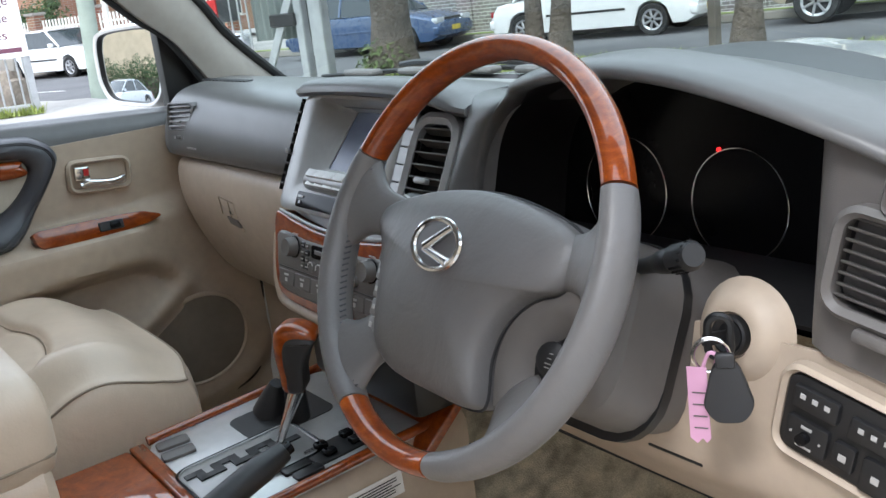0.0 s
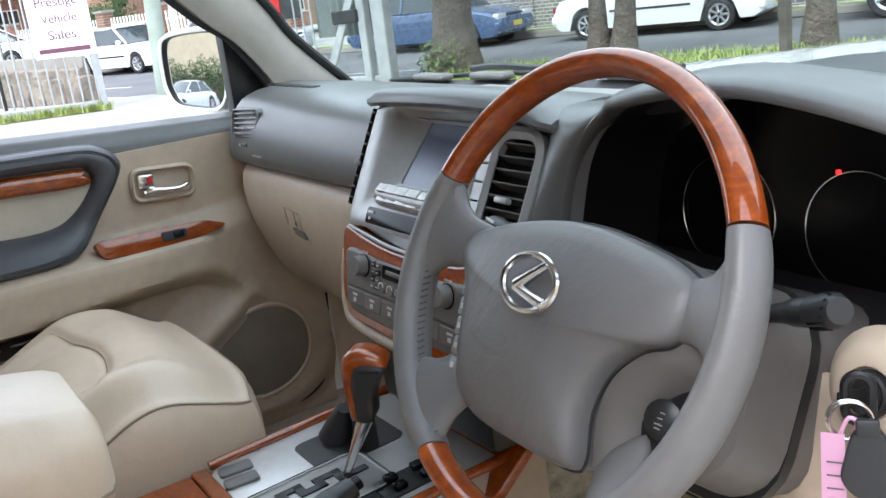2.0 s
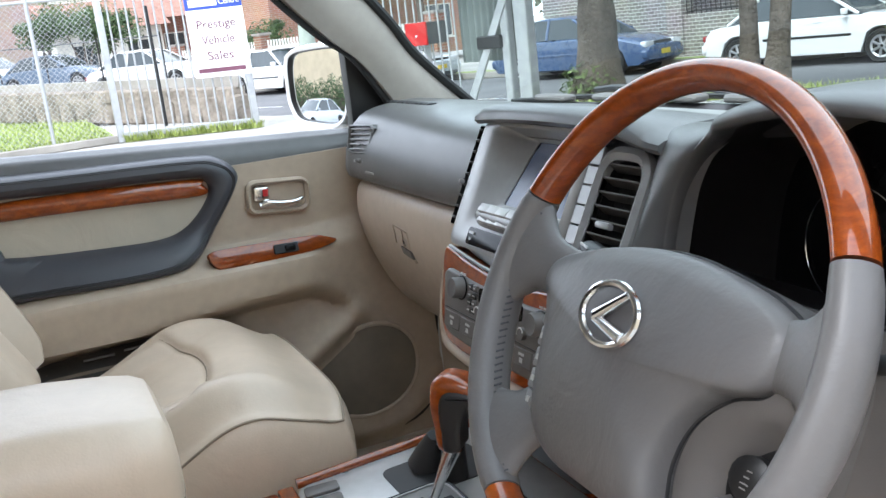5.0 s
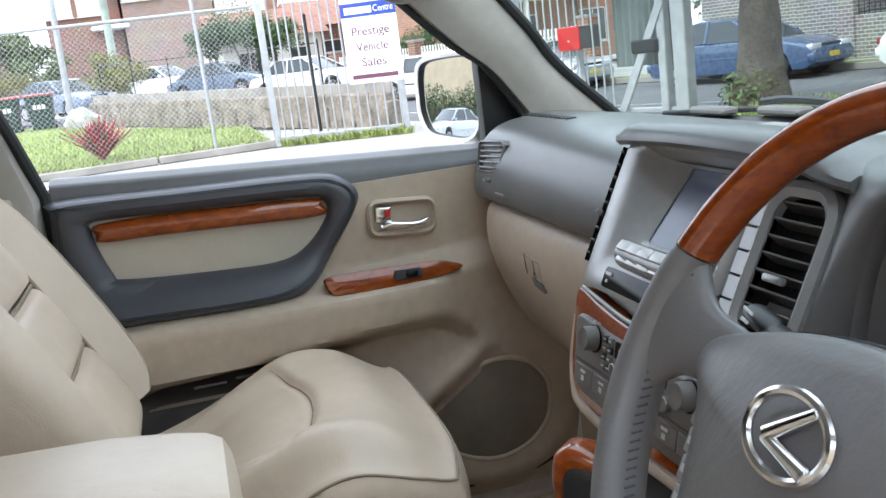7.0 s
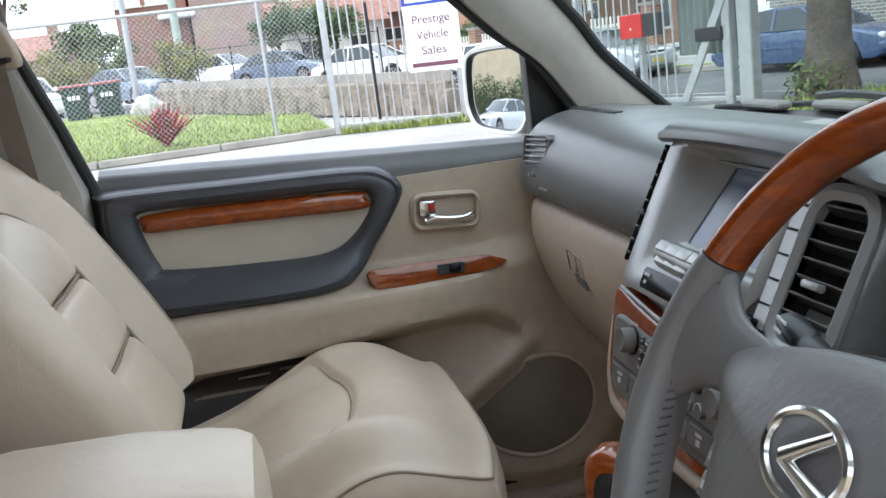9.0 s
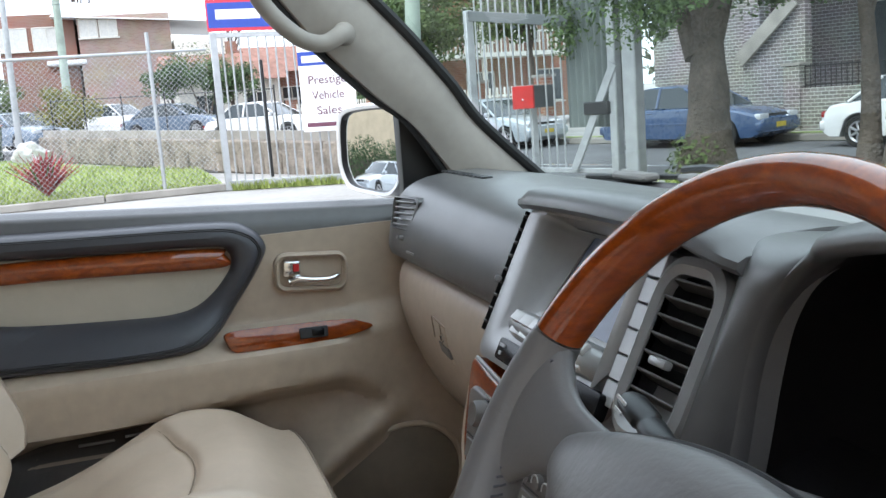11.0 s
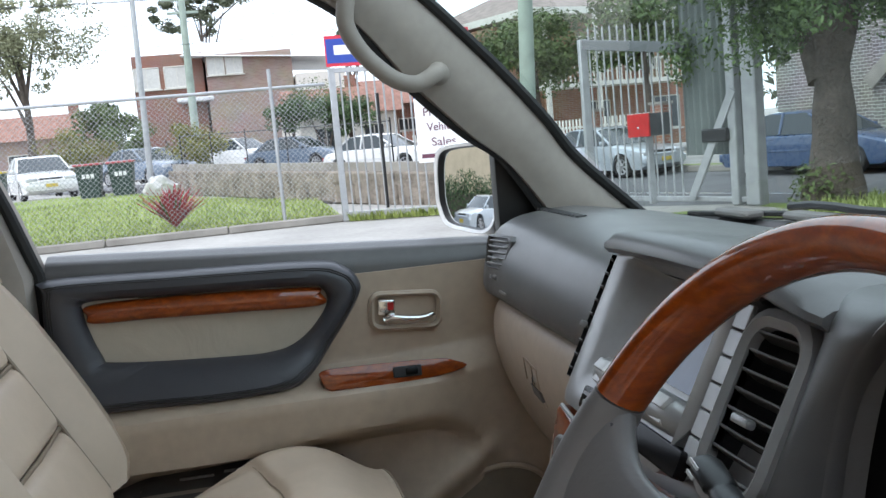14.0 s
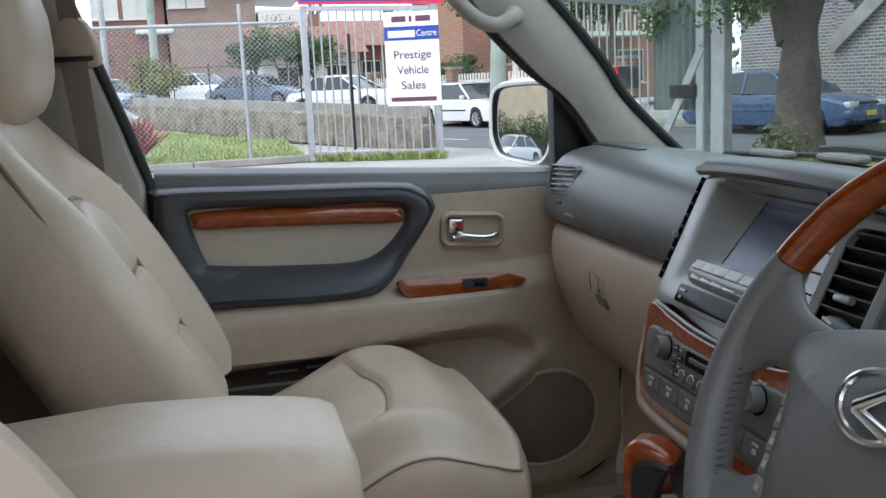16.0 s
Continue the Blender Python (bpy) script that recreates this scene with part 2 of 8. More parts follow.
def axes(o, x, y):
    """A pose from an origin and two directions."""
    X = Vector(x).normalized(); Z = X.cross(Vector(y)).normalized(); Y = Z.cross(X)
    return Matrix(((X.x, Y.x, Z.x, o[0]), (X.y, Y.y, Z.y, o[1]), (X.z, Y.z, Z.z, o[2]), (0, 0, 0, 1)))

def sstep(a, b, x):
    t = min(1, max(0, (x - a) / (b - a))); return t * t * (3 - 2 * t)

def lerp(tab, x):
    """Value at x of a table of (x, value) pairs."""
    for (a, va), (b, vb) in zip(tab, tab[1:]):
        if x <= b:
            return va + (vb - va) * max(0, (x - a) / (b - a))
    return tab[-1][1]

def face_to(ob, p):
    """Turns an open sheet's normals towards a place."""
    me = ob.data; base = Vector((0, 0, 0)); q = ob
    while q is not None: base, q = base + q.location, q.parent
    f = me.polygons[len(me.polygons) // 2]
    if f.normal.dot(Vector(p) - base - f.center) < 0: me.flip_normals()

SLAT_L = material("grey vent slats", (0.2, 0.195, 0.19), 0.4, var=0.05)
SLAT = material("dark taupe vent slats", (0.075, 0.068, 0.062), 0.45, var=0.05)
DARK_GLASS = material("dark privacy glass", (0.02, 0.022, 0.022), 0.05, var=0.05)

# ---------------------------------------------------------------- steering wheel
W_C, W_TILT, W_R = Vector((0.3735, -0.0223, 1.214)), radians(27.2), 0.177
W_M = axes(W_C, (1, 0, 0), (0, math.sin(W_TILT), math.cos(W_TILT))) @ Matrix.Diagonal((0.93, 0.93, 0.93, 1))

def rim_arc(a0, a1, n, r=W_R, z=0.0):
    """Points of the rim from a0 to a1 degrees, clockwise from the top."""
    return [W_M @ Vector((r * math.sin(radians(a0 + (a1 - a0) * i / n)), r * math.cos(radians(a0 + (a1 - a0) * i / n)), z)) for i in range(n + 1)]

THUMB = material("satin grey button plastic", (0.24, 0.235, 0.235), 0.4, metal=0.2, var=0.03)
ALLOY_PL = material("pale silver button plastic", (0.5, 0.49, 0.48), 0.35, metal=0.2, var=0.03)
def build_wheel():
    w = thing("steering_wheel", "four-spoke steering wheel in grey leather and orange burl wood", "steering wheel", W_C)
    out = W_M.to_3x3() @ Vector((0, 0, 1))
    for a0, a1, n, lab in ((-66, 66, 44, "glossy orange burl wood rim top"), (165, 208, 18, "glossy orange burl wood rim foot")):
        b = B(); tube(b, rim_arc(a0, a1, n), 0.0103, 20, up=out, squash=1.42); part("wood_rim", b, WOOD, w, lab)
    for a0, a1 in ((66.6, 164.4), (208.6, 293.4)):
        b = B()
        pts = rim_arc(a0, a1, 30)
        rad = [0.0106 + 0.0022 * math.sin(math.pi * i / 30) ** 0.5 for i in range(31)]
        tube(b, pts, rad, 20, up=out, squash=1.38); part("leather_rim", b, GREY_LE, w, "grey leather rim section")
    # stitching on the inner side of the leather
    for a0, a1 in ((70, 149), (211, 290)):
        b = B()
        for i in range(40):
            a = a0 + (a1 - a0) * i / 39
            p = W_M @ Vector(((W_R - 0.0133) * math.sin(radians(a)), (W_R - 0.0133) * math.cos(radians(a)), 0.004))
            q = W_M @ Vector(((W_R - 0.0133) * math.sin(radians(a + 1.2)), (W_R - 0.0133) * math.cos(radians(a + 1.2)), -0.003))
            tube(b, [p, q], 0.0008, 5)
        part("stitching", b, PAD_LE, w, "dark leather stitching")
    # airbag cover, domed
    o = smooth2([(-0.128, 0.012), (-0.116, 0.029), (-0.065, 0.045), (-0.02, 0.053), (0.021, 0.055), (0.062, 0.051), (0.105, 0.042), (0.13, 0.028), (0.132, 0.005), (0.12, -0.012), (0.095, -0.022), (0.072, -0.045), (0.063, -0.075),
                 (0.066, -0.108), (0.054, -0.12), (0.0, -0.12), (-0.05, -0.117), (-0.082, -0.102), (-0.094, -0.075), (-0.103, -0.03), (-0.115, -0.004)], 110)
    def ring(k, z):
        return [W_M @ Vector((x, y, z - 0.75 * (y + 0.02) ** 2 - 0.3 * x * x)) for x, y in ((0.004 + (p - 0.004) * k, -0.025 + (q + 0.025) * k) for p, q in o)]
    b = B(); loft(b, [ring(0.965, -0.06), ring(0.99, -0.026), ring(1.0, -0.010), ring(0.993, -0.003), ring(0.97, 0.003), ring(0.93, 0.0065), ring(0.8, 0.0105), ring(0.6, 0.014), ring(0.4, 0.0165), ring(0.2, 0.0178), ring(0.04, 0.018)])
    part("airbag_cover", b, GREY_LE, w, "grey leather airbag cover", 60)
    b = B(); tube(b, ring(1.005, -0.012), 0.0014, 6, closed=True); part("cover_seam", b, BLACK_LE, w, "dark gap round the cover")
    # flank of the hub beside the cover and its moulded back
    arc = spline([(0.133, 0.0, -0.012), (0.121, -0.014, -0.012), (0.097, -0.024, -0.012), (0.074, -0.047, -0.014), (0.065, -0.077, -0.018), (0.068, -0.112, -0.024)], 30)
    far = spline([(0.152, -0.012, -0.022), (0.142, -0.03, -0.028), (0.126, -0.042, -0.034), (0.108, -0.062, -0.038), (0.1, -0.085, -0.04), (0.104, -0.115, -0.036)], 30)
    b = B(); loft(b, [[W_M @ (a.lerp(c, k) + Vector((0, 0, 0.006 * math.sin(math.pi * k)))) for a, c in zip(arc, far)] for k in (0, 0.12, 0.3, 0.5, 0.7, 0.88, 1.0)] + [[W_M @ (c + Vector((-0.004, 0.002, -0.03))) for c in far]], closed=False); part("hub_flank", b, TAUPE_PL, w, "taupe moulded hub flank")
    hb = [(0.0, 0.03), (0.07, 0.025), (0.1, 0.0), (0.104, -0.04), (0.1, -0.085), (0.085, -0.108)]
    b = B()
    prism(b, smooth2(hb + [(0.0, -0.122)] + [(-p, q) for p, q in reversed(hb[1:])], 56), W_M @ pose(0, 0, -0.04), 0.035, 0.008, 3)
    part("hub_back", b, TAUPE_PL, w)
    b = B(); box(b, W_M @ Vector((0.012, -0.07, 0.0118)), (0.045, 0.003, 0.001), rot=W_M.to_3x3()); part("lettering", b, TAUPE_PL, w)
    # spokes, flaring into the rim
    for a, rin, wi, wo, fl in ((-82, 0.112, 0.02, 0.024, 0.03), (84, 0.12, 0.021, 0.025, 0.032), (-136, 0.112, 0.024, 0.026, 0.02), (138, 0.145, 0.026, 0.03, 0.02)):
        d = Vector((math.sin(radians(a)), math.cos(radians(a)), 0)); t = Vector((d.y, -d.x, 0))
        rings = []
        for i in range(13):
            k = i / 12
            r = rin - 0.02 + (W_R - rin + 0.022) * k
            wd = wi + (wo - wi) * k + fl * sstep(0.35, 1.0, k) ** 2
            th = 0.0105 + 0.0035 * k ** 3
            c = d * r + Vector((0, 0, (-0.022 if a != 138 else -0.034) * (1 - k)))
            rings.append([W_M @ (c + t * wd * math.cos(j * math.tau / 18) - d * (0.9 * (wd * math.cos(j * math.tau / 18)) ** 2 / 0.35) * k + Vector((0, 0, th * math.copysign(abs(math.sin(j * math.tau / 18)) ** 0.8, math.sin(j * math.tau / 18))))) for j in range(18)])
        b = B(); loft(b, rings); part("spoke", b, GREY_LE, w, "grey leather spoke", 60)
    # emblem
    b = B(); e = W_M @ pose(0, 0.001, 0.021)
    n = 40
    tube(b, [e @ Vector((0.0305 * math.cos(i * math.tau / n), 0.021 * math.sin(i * math.tau / n), 0)) for i in range(n)], 0.0027, 8, closed=True)
    for pts in ([(0.0155, 0.0165), (-0.0125, -0.0035)], [(-0.0135, -0.0055), (0.022, -0.0125)]):
        tube(b, [e @ Vector((*pts[0], 0.0)), e @ Vector((*pts[1], 0.0))], [0.0032, 0.0046], 10)
    part("emblem", b, CHROME, w, "chrome ring emblem")
    # thumb buttons on the left edge of the cover
    b = B()
    for i in range(6):
        q = 0.022 - i * 0.0165
        box(b, W_M @ Vector((-0.107 + i * 0.0026, q - 0.024, -0.0085)), (0.013, 0.0155, 0.012), 0.0015, 2, W_M.to_3x3())
    part("thumb_button", b, THUMB, w, "row of grey thumb buttons")
    b = B()
    for i in range(6): box(b, W_M @ Vector((-0.108 + i * 0.0026, -0.002 - i * 0.0165, -0.002)), (0.004, 0.0045, 0.0006), rot=W_M.to_3x3())
    part("button_mark", b, ALLOY_PL, w)
    # remote control lever behind the lower right spoke
    b = B(); p0, p1 = W_M @ Vector((0.112, -0.06, -0.05)), W_M @ Vector((0.118, -0.062, -0.024))
    tube(b, [p0, p1, p1.lerp(p0, -0.12)], [0.012, 0.0135, 0.009], 16); lv = part("cruise_lever", b, BLACK_PL, w, "black cruise control lever")
    cm = W_M @ pose(0.118, -0.062, -0.0205)
    b = B()
    for i, q in enumerate((0.005, 0.001, -0.003, -0.006)): box(b, cm @ Vector((0, q, 0)), (0.007 - 0.002 * (i % 2), 0.0009, 0.0006), rot=cm.to_3x3())
    part("small_print", b, SILVER_PL, lv)
    b = B(); prism(b, smooth2([(0.098, -0.045), (0.118, -0.036), (0.136, -0.045), (0.14, -0.068), (0.128, -0.088), (0.108, -0.09), (0.096, -0.072)], 32), W_M @ pose(0, 0, -0.0305), 0.004); part("lever_recess", b, BLACK_PL, w, "dark recess behind the lever")
    return w

build_wheel()

# ---------------------------------------------------------------- column, stalks, key
def build_column():
    c = thing("steering_column", "taupe plastic steering column shroud with two stalks", "steering column", (0.385, 0.1, 1.13))
    tilt = radians(25); ax = Vector((0, math.cos(tilt), -math.sin(tilt)))
    up = Vector((0, math.sin(tilt), math.cos(tilt)))
    def ring(d, w, h, dz):
        cc = W_C + ax * d + up * dz + Vector((0.0185, 0, 0))
        return [cc + Vector((1, 0, 0)) * p + up * q for p, q in rounded(w, h, min(w, h) * 0.3, 5)]
    b = B(); loft(b, [ring(0.045, 0.12, 0.09, -0.014), ring(0.055, 0.17, 0.12, -0.022), ring(0.075, 0.215, 0.14, -0.03), ring(0.12, 0.222, 0.15, -0.036), ring(0.17, 0.21, 0.15, -0.036), ring(0.26, 0.2, 0.15, -0.03)])
    part("shroud", b, TAUPE_PL, c)
    b = B(); loft(b, [ring(0.124, 0.2225, 0.16, -0.039), ring(0.134, 0.2225, 0.16, -0.039)]); part("shroud_gap", b, BLACK_PL, c, "dark gap round the shroud")
    def stalk(p0, p1, lab, fl, ribs):
        b = B(); P = [p0.lerp(p1, k) for k in (0, 0.3, 0.5, 0.56, 0.72, 0.74, 0.76, 0.78, 0.95, 1.0)]
        tube(b, P, [0.0055, 0.006, 0.007, 0.0085, 0.0092, 0.0078, 0.0078, 0.01, 0.01, 0.0075], 18, squash=fl)
        st = part("stalk", b, BLACK_PL, c, lab)
        if ribs:
            b = B()
            for i in range(14):
                a = i * math.tau / 14; off = Vector((0, math.cos(a), math.sin(a))) * 0.0098
                tube(b, [p0.lerp(p1, 0.79) + off, p0.lerp(p1, 0.94) + off], 0.0013, 5)
            part("stalk_rib", b, BLACK_GL, st)
    stalk(Vector((0.47, 0.07, 1.19)), Vector((0.583, 0.008, 1.237)), "black turn signal stalk with ribbed end", 1.0, True)
    stalk(Vector((0.29, 0.06, 1.185)), Vector((0.172, 0.074, 1.212)), "black wiper stalk with white symbols", 0.62, False)
    # little white marks on the wiper stalk
    b = B(); m = axes((0.186, 0.062, 1.213), (1, -0.1, -0.2), (0, 0.35, 1))
    box(b, m @ Vector((0, 0.004, 0.002)), (0.012, 0.002, 0.001), rot=m.to_3x3()); box(b, m @ Vector((0, -0.003, 0.002)), (0.009, 0.002, 0.001), rot=m.to_3x3())
    part("mark", b, WHITE_PAINT, c)
build_column()

def dial_ring(b, c, r, rr, m, n=48, a0=0, a1=360):
    tube(b, [m @ (Vector(c) + Vector((r * math.cos(radians(a0 + (a1 - a0) * i / n)), r * math.sin(radians(a0 + (a1 - a0) * i / n)), 0))) for i in range(n + (0 if a1 - a0 == 360 else 1))], rr, 6, closed=a1 - a0 == 360)

# ---------------------------------------------------------------- dashboard
def dash_profile(x):
    """The grey upper dashboard's section at x: (y, z) from the windscreen down to the glovebox."""
    e = sstep(-0.715, -0.81, x)            # rounding back at the door end
    return [(0.46, 1.262), (0.38, 1.276), (0.30 + 0.03 * e, 1.286), (0.235 + 0.05 * e, 1.286 - 0.004 * e), (0.195 + 0.065 * e, 1.276), (0.172 + 0.075 * e, 1.257),
            (0.158 + 0.08 * e, 1.225), (0.152 + 0.085 * e, 1.195), (0.153 + 0.085 * e, 1.183), (0.16 + 0.085 * e, 1.172), (0.19 + 0.08 * e, 1.166), (0.26, 1.166)]

def glove_profile(x):
    e = sstep(-0.70, -0.80, x)
    k = sstep(-0.75, -0.25, x)
    return [(0.26, 1.165), (0.185 + 0.08 * e, 1.165), (0.166 + 0.085 * e, 1.157), (0.159 + 0.085 * e, 1.135), (0.159 + 0.085 * e, 1.1), (0.168 + 0.08 * e, 1.06),
            (0.183 + 0.07 * e, 1.02), (0.202 + 0.06 * e, 0.98 - 0.005 * k), (0.226 + 0.04 * e, 0.945 - 0.005 * k), (0.262, 0.92 - 0.003 * k), (0.36, 0.912)]

def skin(profile, x0, x1, n, per=24):
    rings = []
    for i in range(n + 1):
        x = x0 + (x1 - x0) * i / n
        rings.append([Vector((x, p.x, p.y)) for p in spline([(y, z, 0) for y, z in profile(x)], per)])
    return rings

# binnacle lip, across the driver's side
LIP = [(0.13, 1.274), (0.17, 1.279), (0.2, 1.286), (0.235, 1.305), (0.27, 1.322), (0.34, 1.340), (0.41, 1.348), (0.48, 1.343), (0.55, 1.329), (0.62, 1.307), (0.68, 1.28), (0.73, 1.25)]
LIP_S = [(p.x, p.y) for p in spline([(a, c, 0) for a, c in LIP], 80)]
def lip_z(x): return lerp(LIP_S, x)
def lip_y(x): return 0.205 - 0.09 * sstep(0.12, 0.36, x) + 0.02 * sstep(0.55, 0.75, x)

def frame_ring(b, m, w, h, r, t, depth=0.01, bev=0.003):
    """A raised frame round an opening w by h."""
    oi, oo = rounded(w, h, r), rounded(w + 2 * t, h + 2 * t, r + t)
    loft(b, [[m @ Vector((p, q, z)) for p, q in o] for o, z in ((oi, -depth), (oi, depth * 0.4), ([(a[0] * 0.5 + c[0] * 0.5, a[1] * 0.5 + c[1] * 0.5) for a, c in zip(oi, oo)], depth), (oo, depth * 0.5), (oo, -depth))], cap=False)

def vent(parent, m, w, h, n, name="air_vent", bars=4):
    """A grille of tilted slats over a dark box, with a frame."""
    o = rounded(w, h, min(w, h) * 0.16)
    b = B(); prism(b, o, m @ pose(0, 0, -0.022), 0.003); g = part(name, b, BLACK_PL, parent)
    b = B()
    loft(b, [[m @ Vector((p, q, 0.0)) for p, q in o], [m @ Vector((p, q, -0.024)) for p, q in o]], cap=False); part("vent_box", b, BLACK_PL, g)
    for i in range(n):
        b = B(); q = -h / 2 + (i + 0.5) * h / n
        box(b, m @ Vector((0, q, -0.006)), (w * 0.97, 0.0022, 0.016), 0.0008, 1, (m @ pose(0, 0, 0, -18)).to_3x3()); part("slat", b, SLAT, g)
    b = B(); box(b, m @ Vector((0.0, -h * 0.08, 0.004)), (min(w * 0.36, 0.022), 0.0065, 0.008), 0.002, 2, m.to_3x3()); part("vent_tab", b, SILVER_PL, g)
    return g

def build_dash():
    d = thing("dashboard", "grey and cream car dashboard with wood and silver trim", "dashboard", (0, 0.3, 0.95))
    b = B(); loft(b, skin(dash_profile, -0.80, -0.17, 30), closed=False); part("upper_panel", b, GREY_PL, d, "grey grained upper dashboard panel")
    b = B(); loft(b, skin(glove_profile, -0.80, -0.657, 10), closed=False); part("end_panel", b, CREAM_PL, d, "cream end panel")
    # the glovebox lid lies 3 mm proud with its own rounded edges
    b = B()
    rings = skin(glove_profile, -0.652, -0.165, 24)
    rings = [[Vector((p.x, p.y - 0.003, p.z)) for p in r] for r in rings]
    loft(b, [[Vector((p.x, p.y + 0.008, p.z)) for p in rings[0]]] + rings, closed=False); lid = part("glovebox_lid", b, CREAM_PL, d, "cream glovebox lid")
    m = axes((-0.497, 0.1555, 1.098), (1, 0.0, -0.1), (0, -0.12, 1))
    b = B(); prism(b, rounded(0.05, 0.03, 0.002), m, 0.006, 0.001); part("latch_handle", b, CREAM_PL, lid, "cream latch flap")
    for w, h, p, q in ((0.052, 0.0009, 0, 0.0156), (0.0009, 0.03, -0.0257, 0), (0.0008, 0.03, 0.008, 0)):
        b = B(); box(b, m @ Vector((p, q, 0.0008)), (w, h, 0.0015), rot=m.to_3x3()); part("latch_gap", b, STITCH, lid)
    # shade of the finger recess, painted as a taupe plate on the lid
    b = B(); prism(b, [(-0.012, -0.002), (0.026, -0.002), (0.034, -0.013), (-0.004, -0.013)], m @ pose(0, -0.0148, 0.0003), 0.004); part("latch_shade", b, TAUPE_PL, lid, "taupe plate painted as the finger recess's shade")
    b = B(); prism(b, [(0.0, -0.013), (0.034, -0.013), (0.037, -0.019), (0.006, -0.019)], m @ pose(0, -0.0148, -0.001), 0.006, 0.001); part("latch_lip", b, CREAM_PL, lid)
    b = B(); tube(b, [m @ Vector((0.0165, -0.002, 0)), m @ Vector((0.0165, -0.002, 0.004))], 0.0055, 16); part("lock_barrel", b, CHROME, lid)
    b = B(); box(b, m @ Vector((0.0165, -0.002, 0.0043)), (0.0012, 0.006, 0.0006), rot=m.to_3x3()); part("key_slot", b, BLACK_PL, lid)
    # speaker slot on top near the door
    b = B()
    for i in range(12): box(b, (-0.745 + i * 0.016, 0.262, 1.2875), (0.009, 0.016, 0.004), 0.001)
    part("demister_slot", b, BLACK_PL, d)
    pv = axes((-0.646, 0.1665, 1.24), (0.985, 0.1, 0.03), (-0.05, 0.22, 1))
    vo = [(-0.04, 0.021), (0.036, 0.021), (0.043, 0.016), (0.031, -0.017), (0.025, -0.021), (-0.034, -0.021), (-0.041, -0.016), (-0.044, 0.015)]
    b = B(); prism(b, vo, pv @ pose(0, 0, 0.001), 0.02); ev = part("end_vent", b, BLACK_PL, d, "small slatted end vent")
    for i in range(5):
        q = -0.0165 + i * 0.0082; b = B(); box(b, pv @ Vector((-0.004 + 0.12 * q, q, 0.005)), (0.07 + 0.12 * q, 0.003, 0.0045), 0.001, 1, (pv @ pose(0, 0, 0, -18)).to_3x3()); part("slat", b, SLAT_L, ev)
    b = B(); box(b, pv @ Vector((0.006, -0.009, 0.011)), (0.016, 0.004, 0.006), 0.0015, 1, pv.to_3x3()); part("vent_tab", b, SLAT_L, ev)
    b = B(); loft(b, [[pv @ Vector((p * k, q * k, z)) for p, q in vo] for k, z in ((1.0, -0.004), (1.0, 0.004), (1.06, 0.0075), (1.14, 0.006), (1.2, -0.004))], cap=False); part("vent_frame", b, GREY_PL, ev)
    b = B(); box(b, pv @ Vector((0.0, -0.0355, 0.004)), (0.016, 0.007, 0.008), 0.002, 2, pv.to_3x3()); part("vent_wheel", b, SLAT, d)
    for p in (-0.019, 0.017):
        b = B(); box(b, pv @ Vector((p, -0.0355, 0.0062)), (0.005, 0.005, 0.001), rot=pv.to_3x3()); part("vent_mark", b, SILVER_PL, d)
    # airbag lettering too small to read
    b = B(); box(b, (-0.59, 0.1495, 1.192), (0.036, 0.002, 0.003), rot=Euler((radians(-8), 0, 0)).to_matrix()); part("lettering", b, SILVER_PL, d)
    # top behind the stack and the binnacle
    b = B()
    def top(u, v):
        x = -0.17 + 0.95 * u
        front_z, fy = (lip_z(x) - 0.006 - 0.01 * (1 - sstep(0.22, 0.32, x)), lip_y(x) + 0.012 * (1 - sstep(0.22, 0.32, x))) if x > 0.2 else (1.272, 0.185)
        y = fy + (0.46 - fy) * v
        z = front_z + (1.262 - front_z) * v ** 1.5 + 0.004 * math.sin(math.pi * v)
        return (x, y, z)
    sheet(b, top, 60, 14); part("top_panel", b, GREY_PL, d, "grey dashboard top with instrument hood")
    # instrument hood: one rolled edge from the cheek beside the stack over the gauges
    P = [Vector(p) for p in ((0.17, 0.132, 1.1), (0.174, 0.15, 1.16), (0.182, 0.157, 1.215), (0.197, 0.158, 1.252), (0.222, 0.156, 1.28), (0.255, 0.148, 1.3))]
    P = spline(P + [Vector((x, lip_y(x) - 0.012, lip_z(x) - 0.017)) for x in (0.3, 0.36, 0.42, 0.48, 0.54, 0.6, 0.66, 0.72)], 70)
    rows, lining = [], []
    for i, p in enumerate(P):
        t = (P[min(i + 1, 69)] - P[max(i - 1, 0)]).normalized(); n = Vector((-t.z, 0, t.x)).normalized(); Y = Vector((0, 1, 0)); n *= 0.6 + 0.4 * sstep(0.19, 0.29, p.x)
        rows.append([p + n * 0.013 + Y * 0.06, p + n * 0.0125 + Y * 0.012, p + n * 0.009 - Y * 0.001, p + n * 0.004 - Y * 0.006, p - Y * 0.005, p - n * 0.003 + Y * 0.003, p - n * 0.002 + Y * 0.016])
        lining.append([rows[-1][-1], p + Y * 0.05, p + n * 0.004 + Y * 0.12, p + n * 0.0 + Y * 0.2])
    b = B(); loft(b, rows, closed=False); part("hood_lip", b, GREY_PL, d, "", 60)
    b = B(); loft(b, lining, closed=False); part("hood_lining", b, BLACK_PL, d, "black hood lining", 60)
    return d
DASH = build_dash()

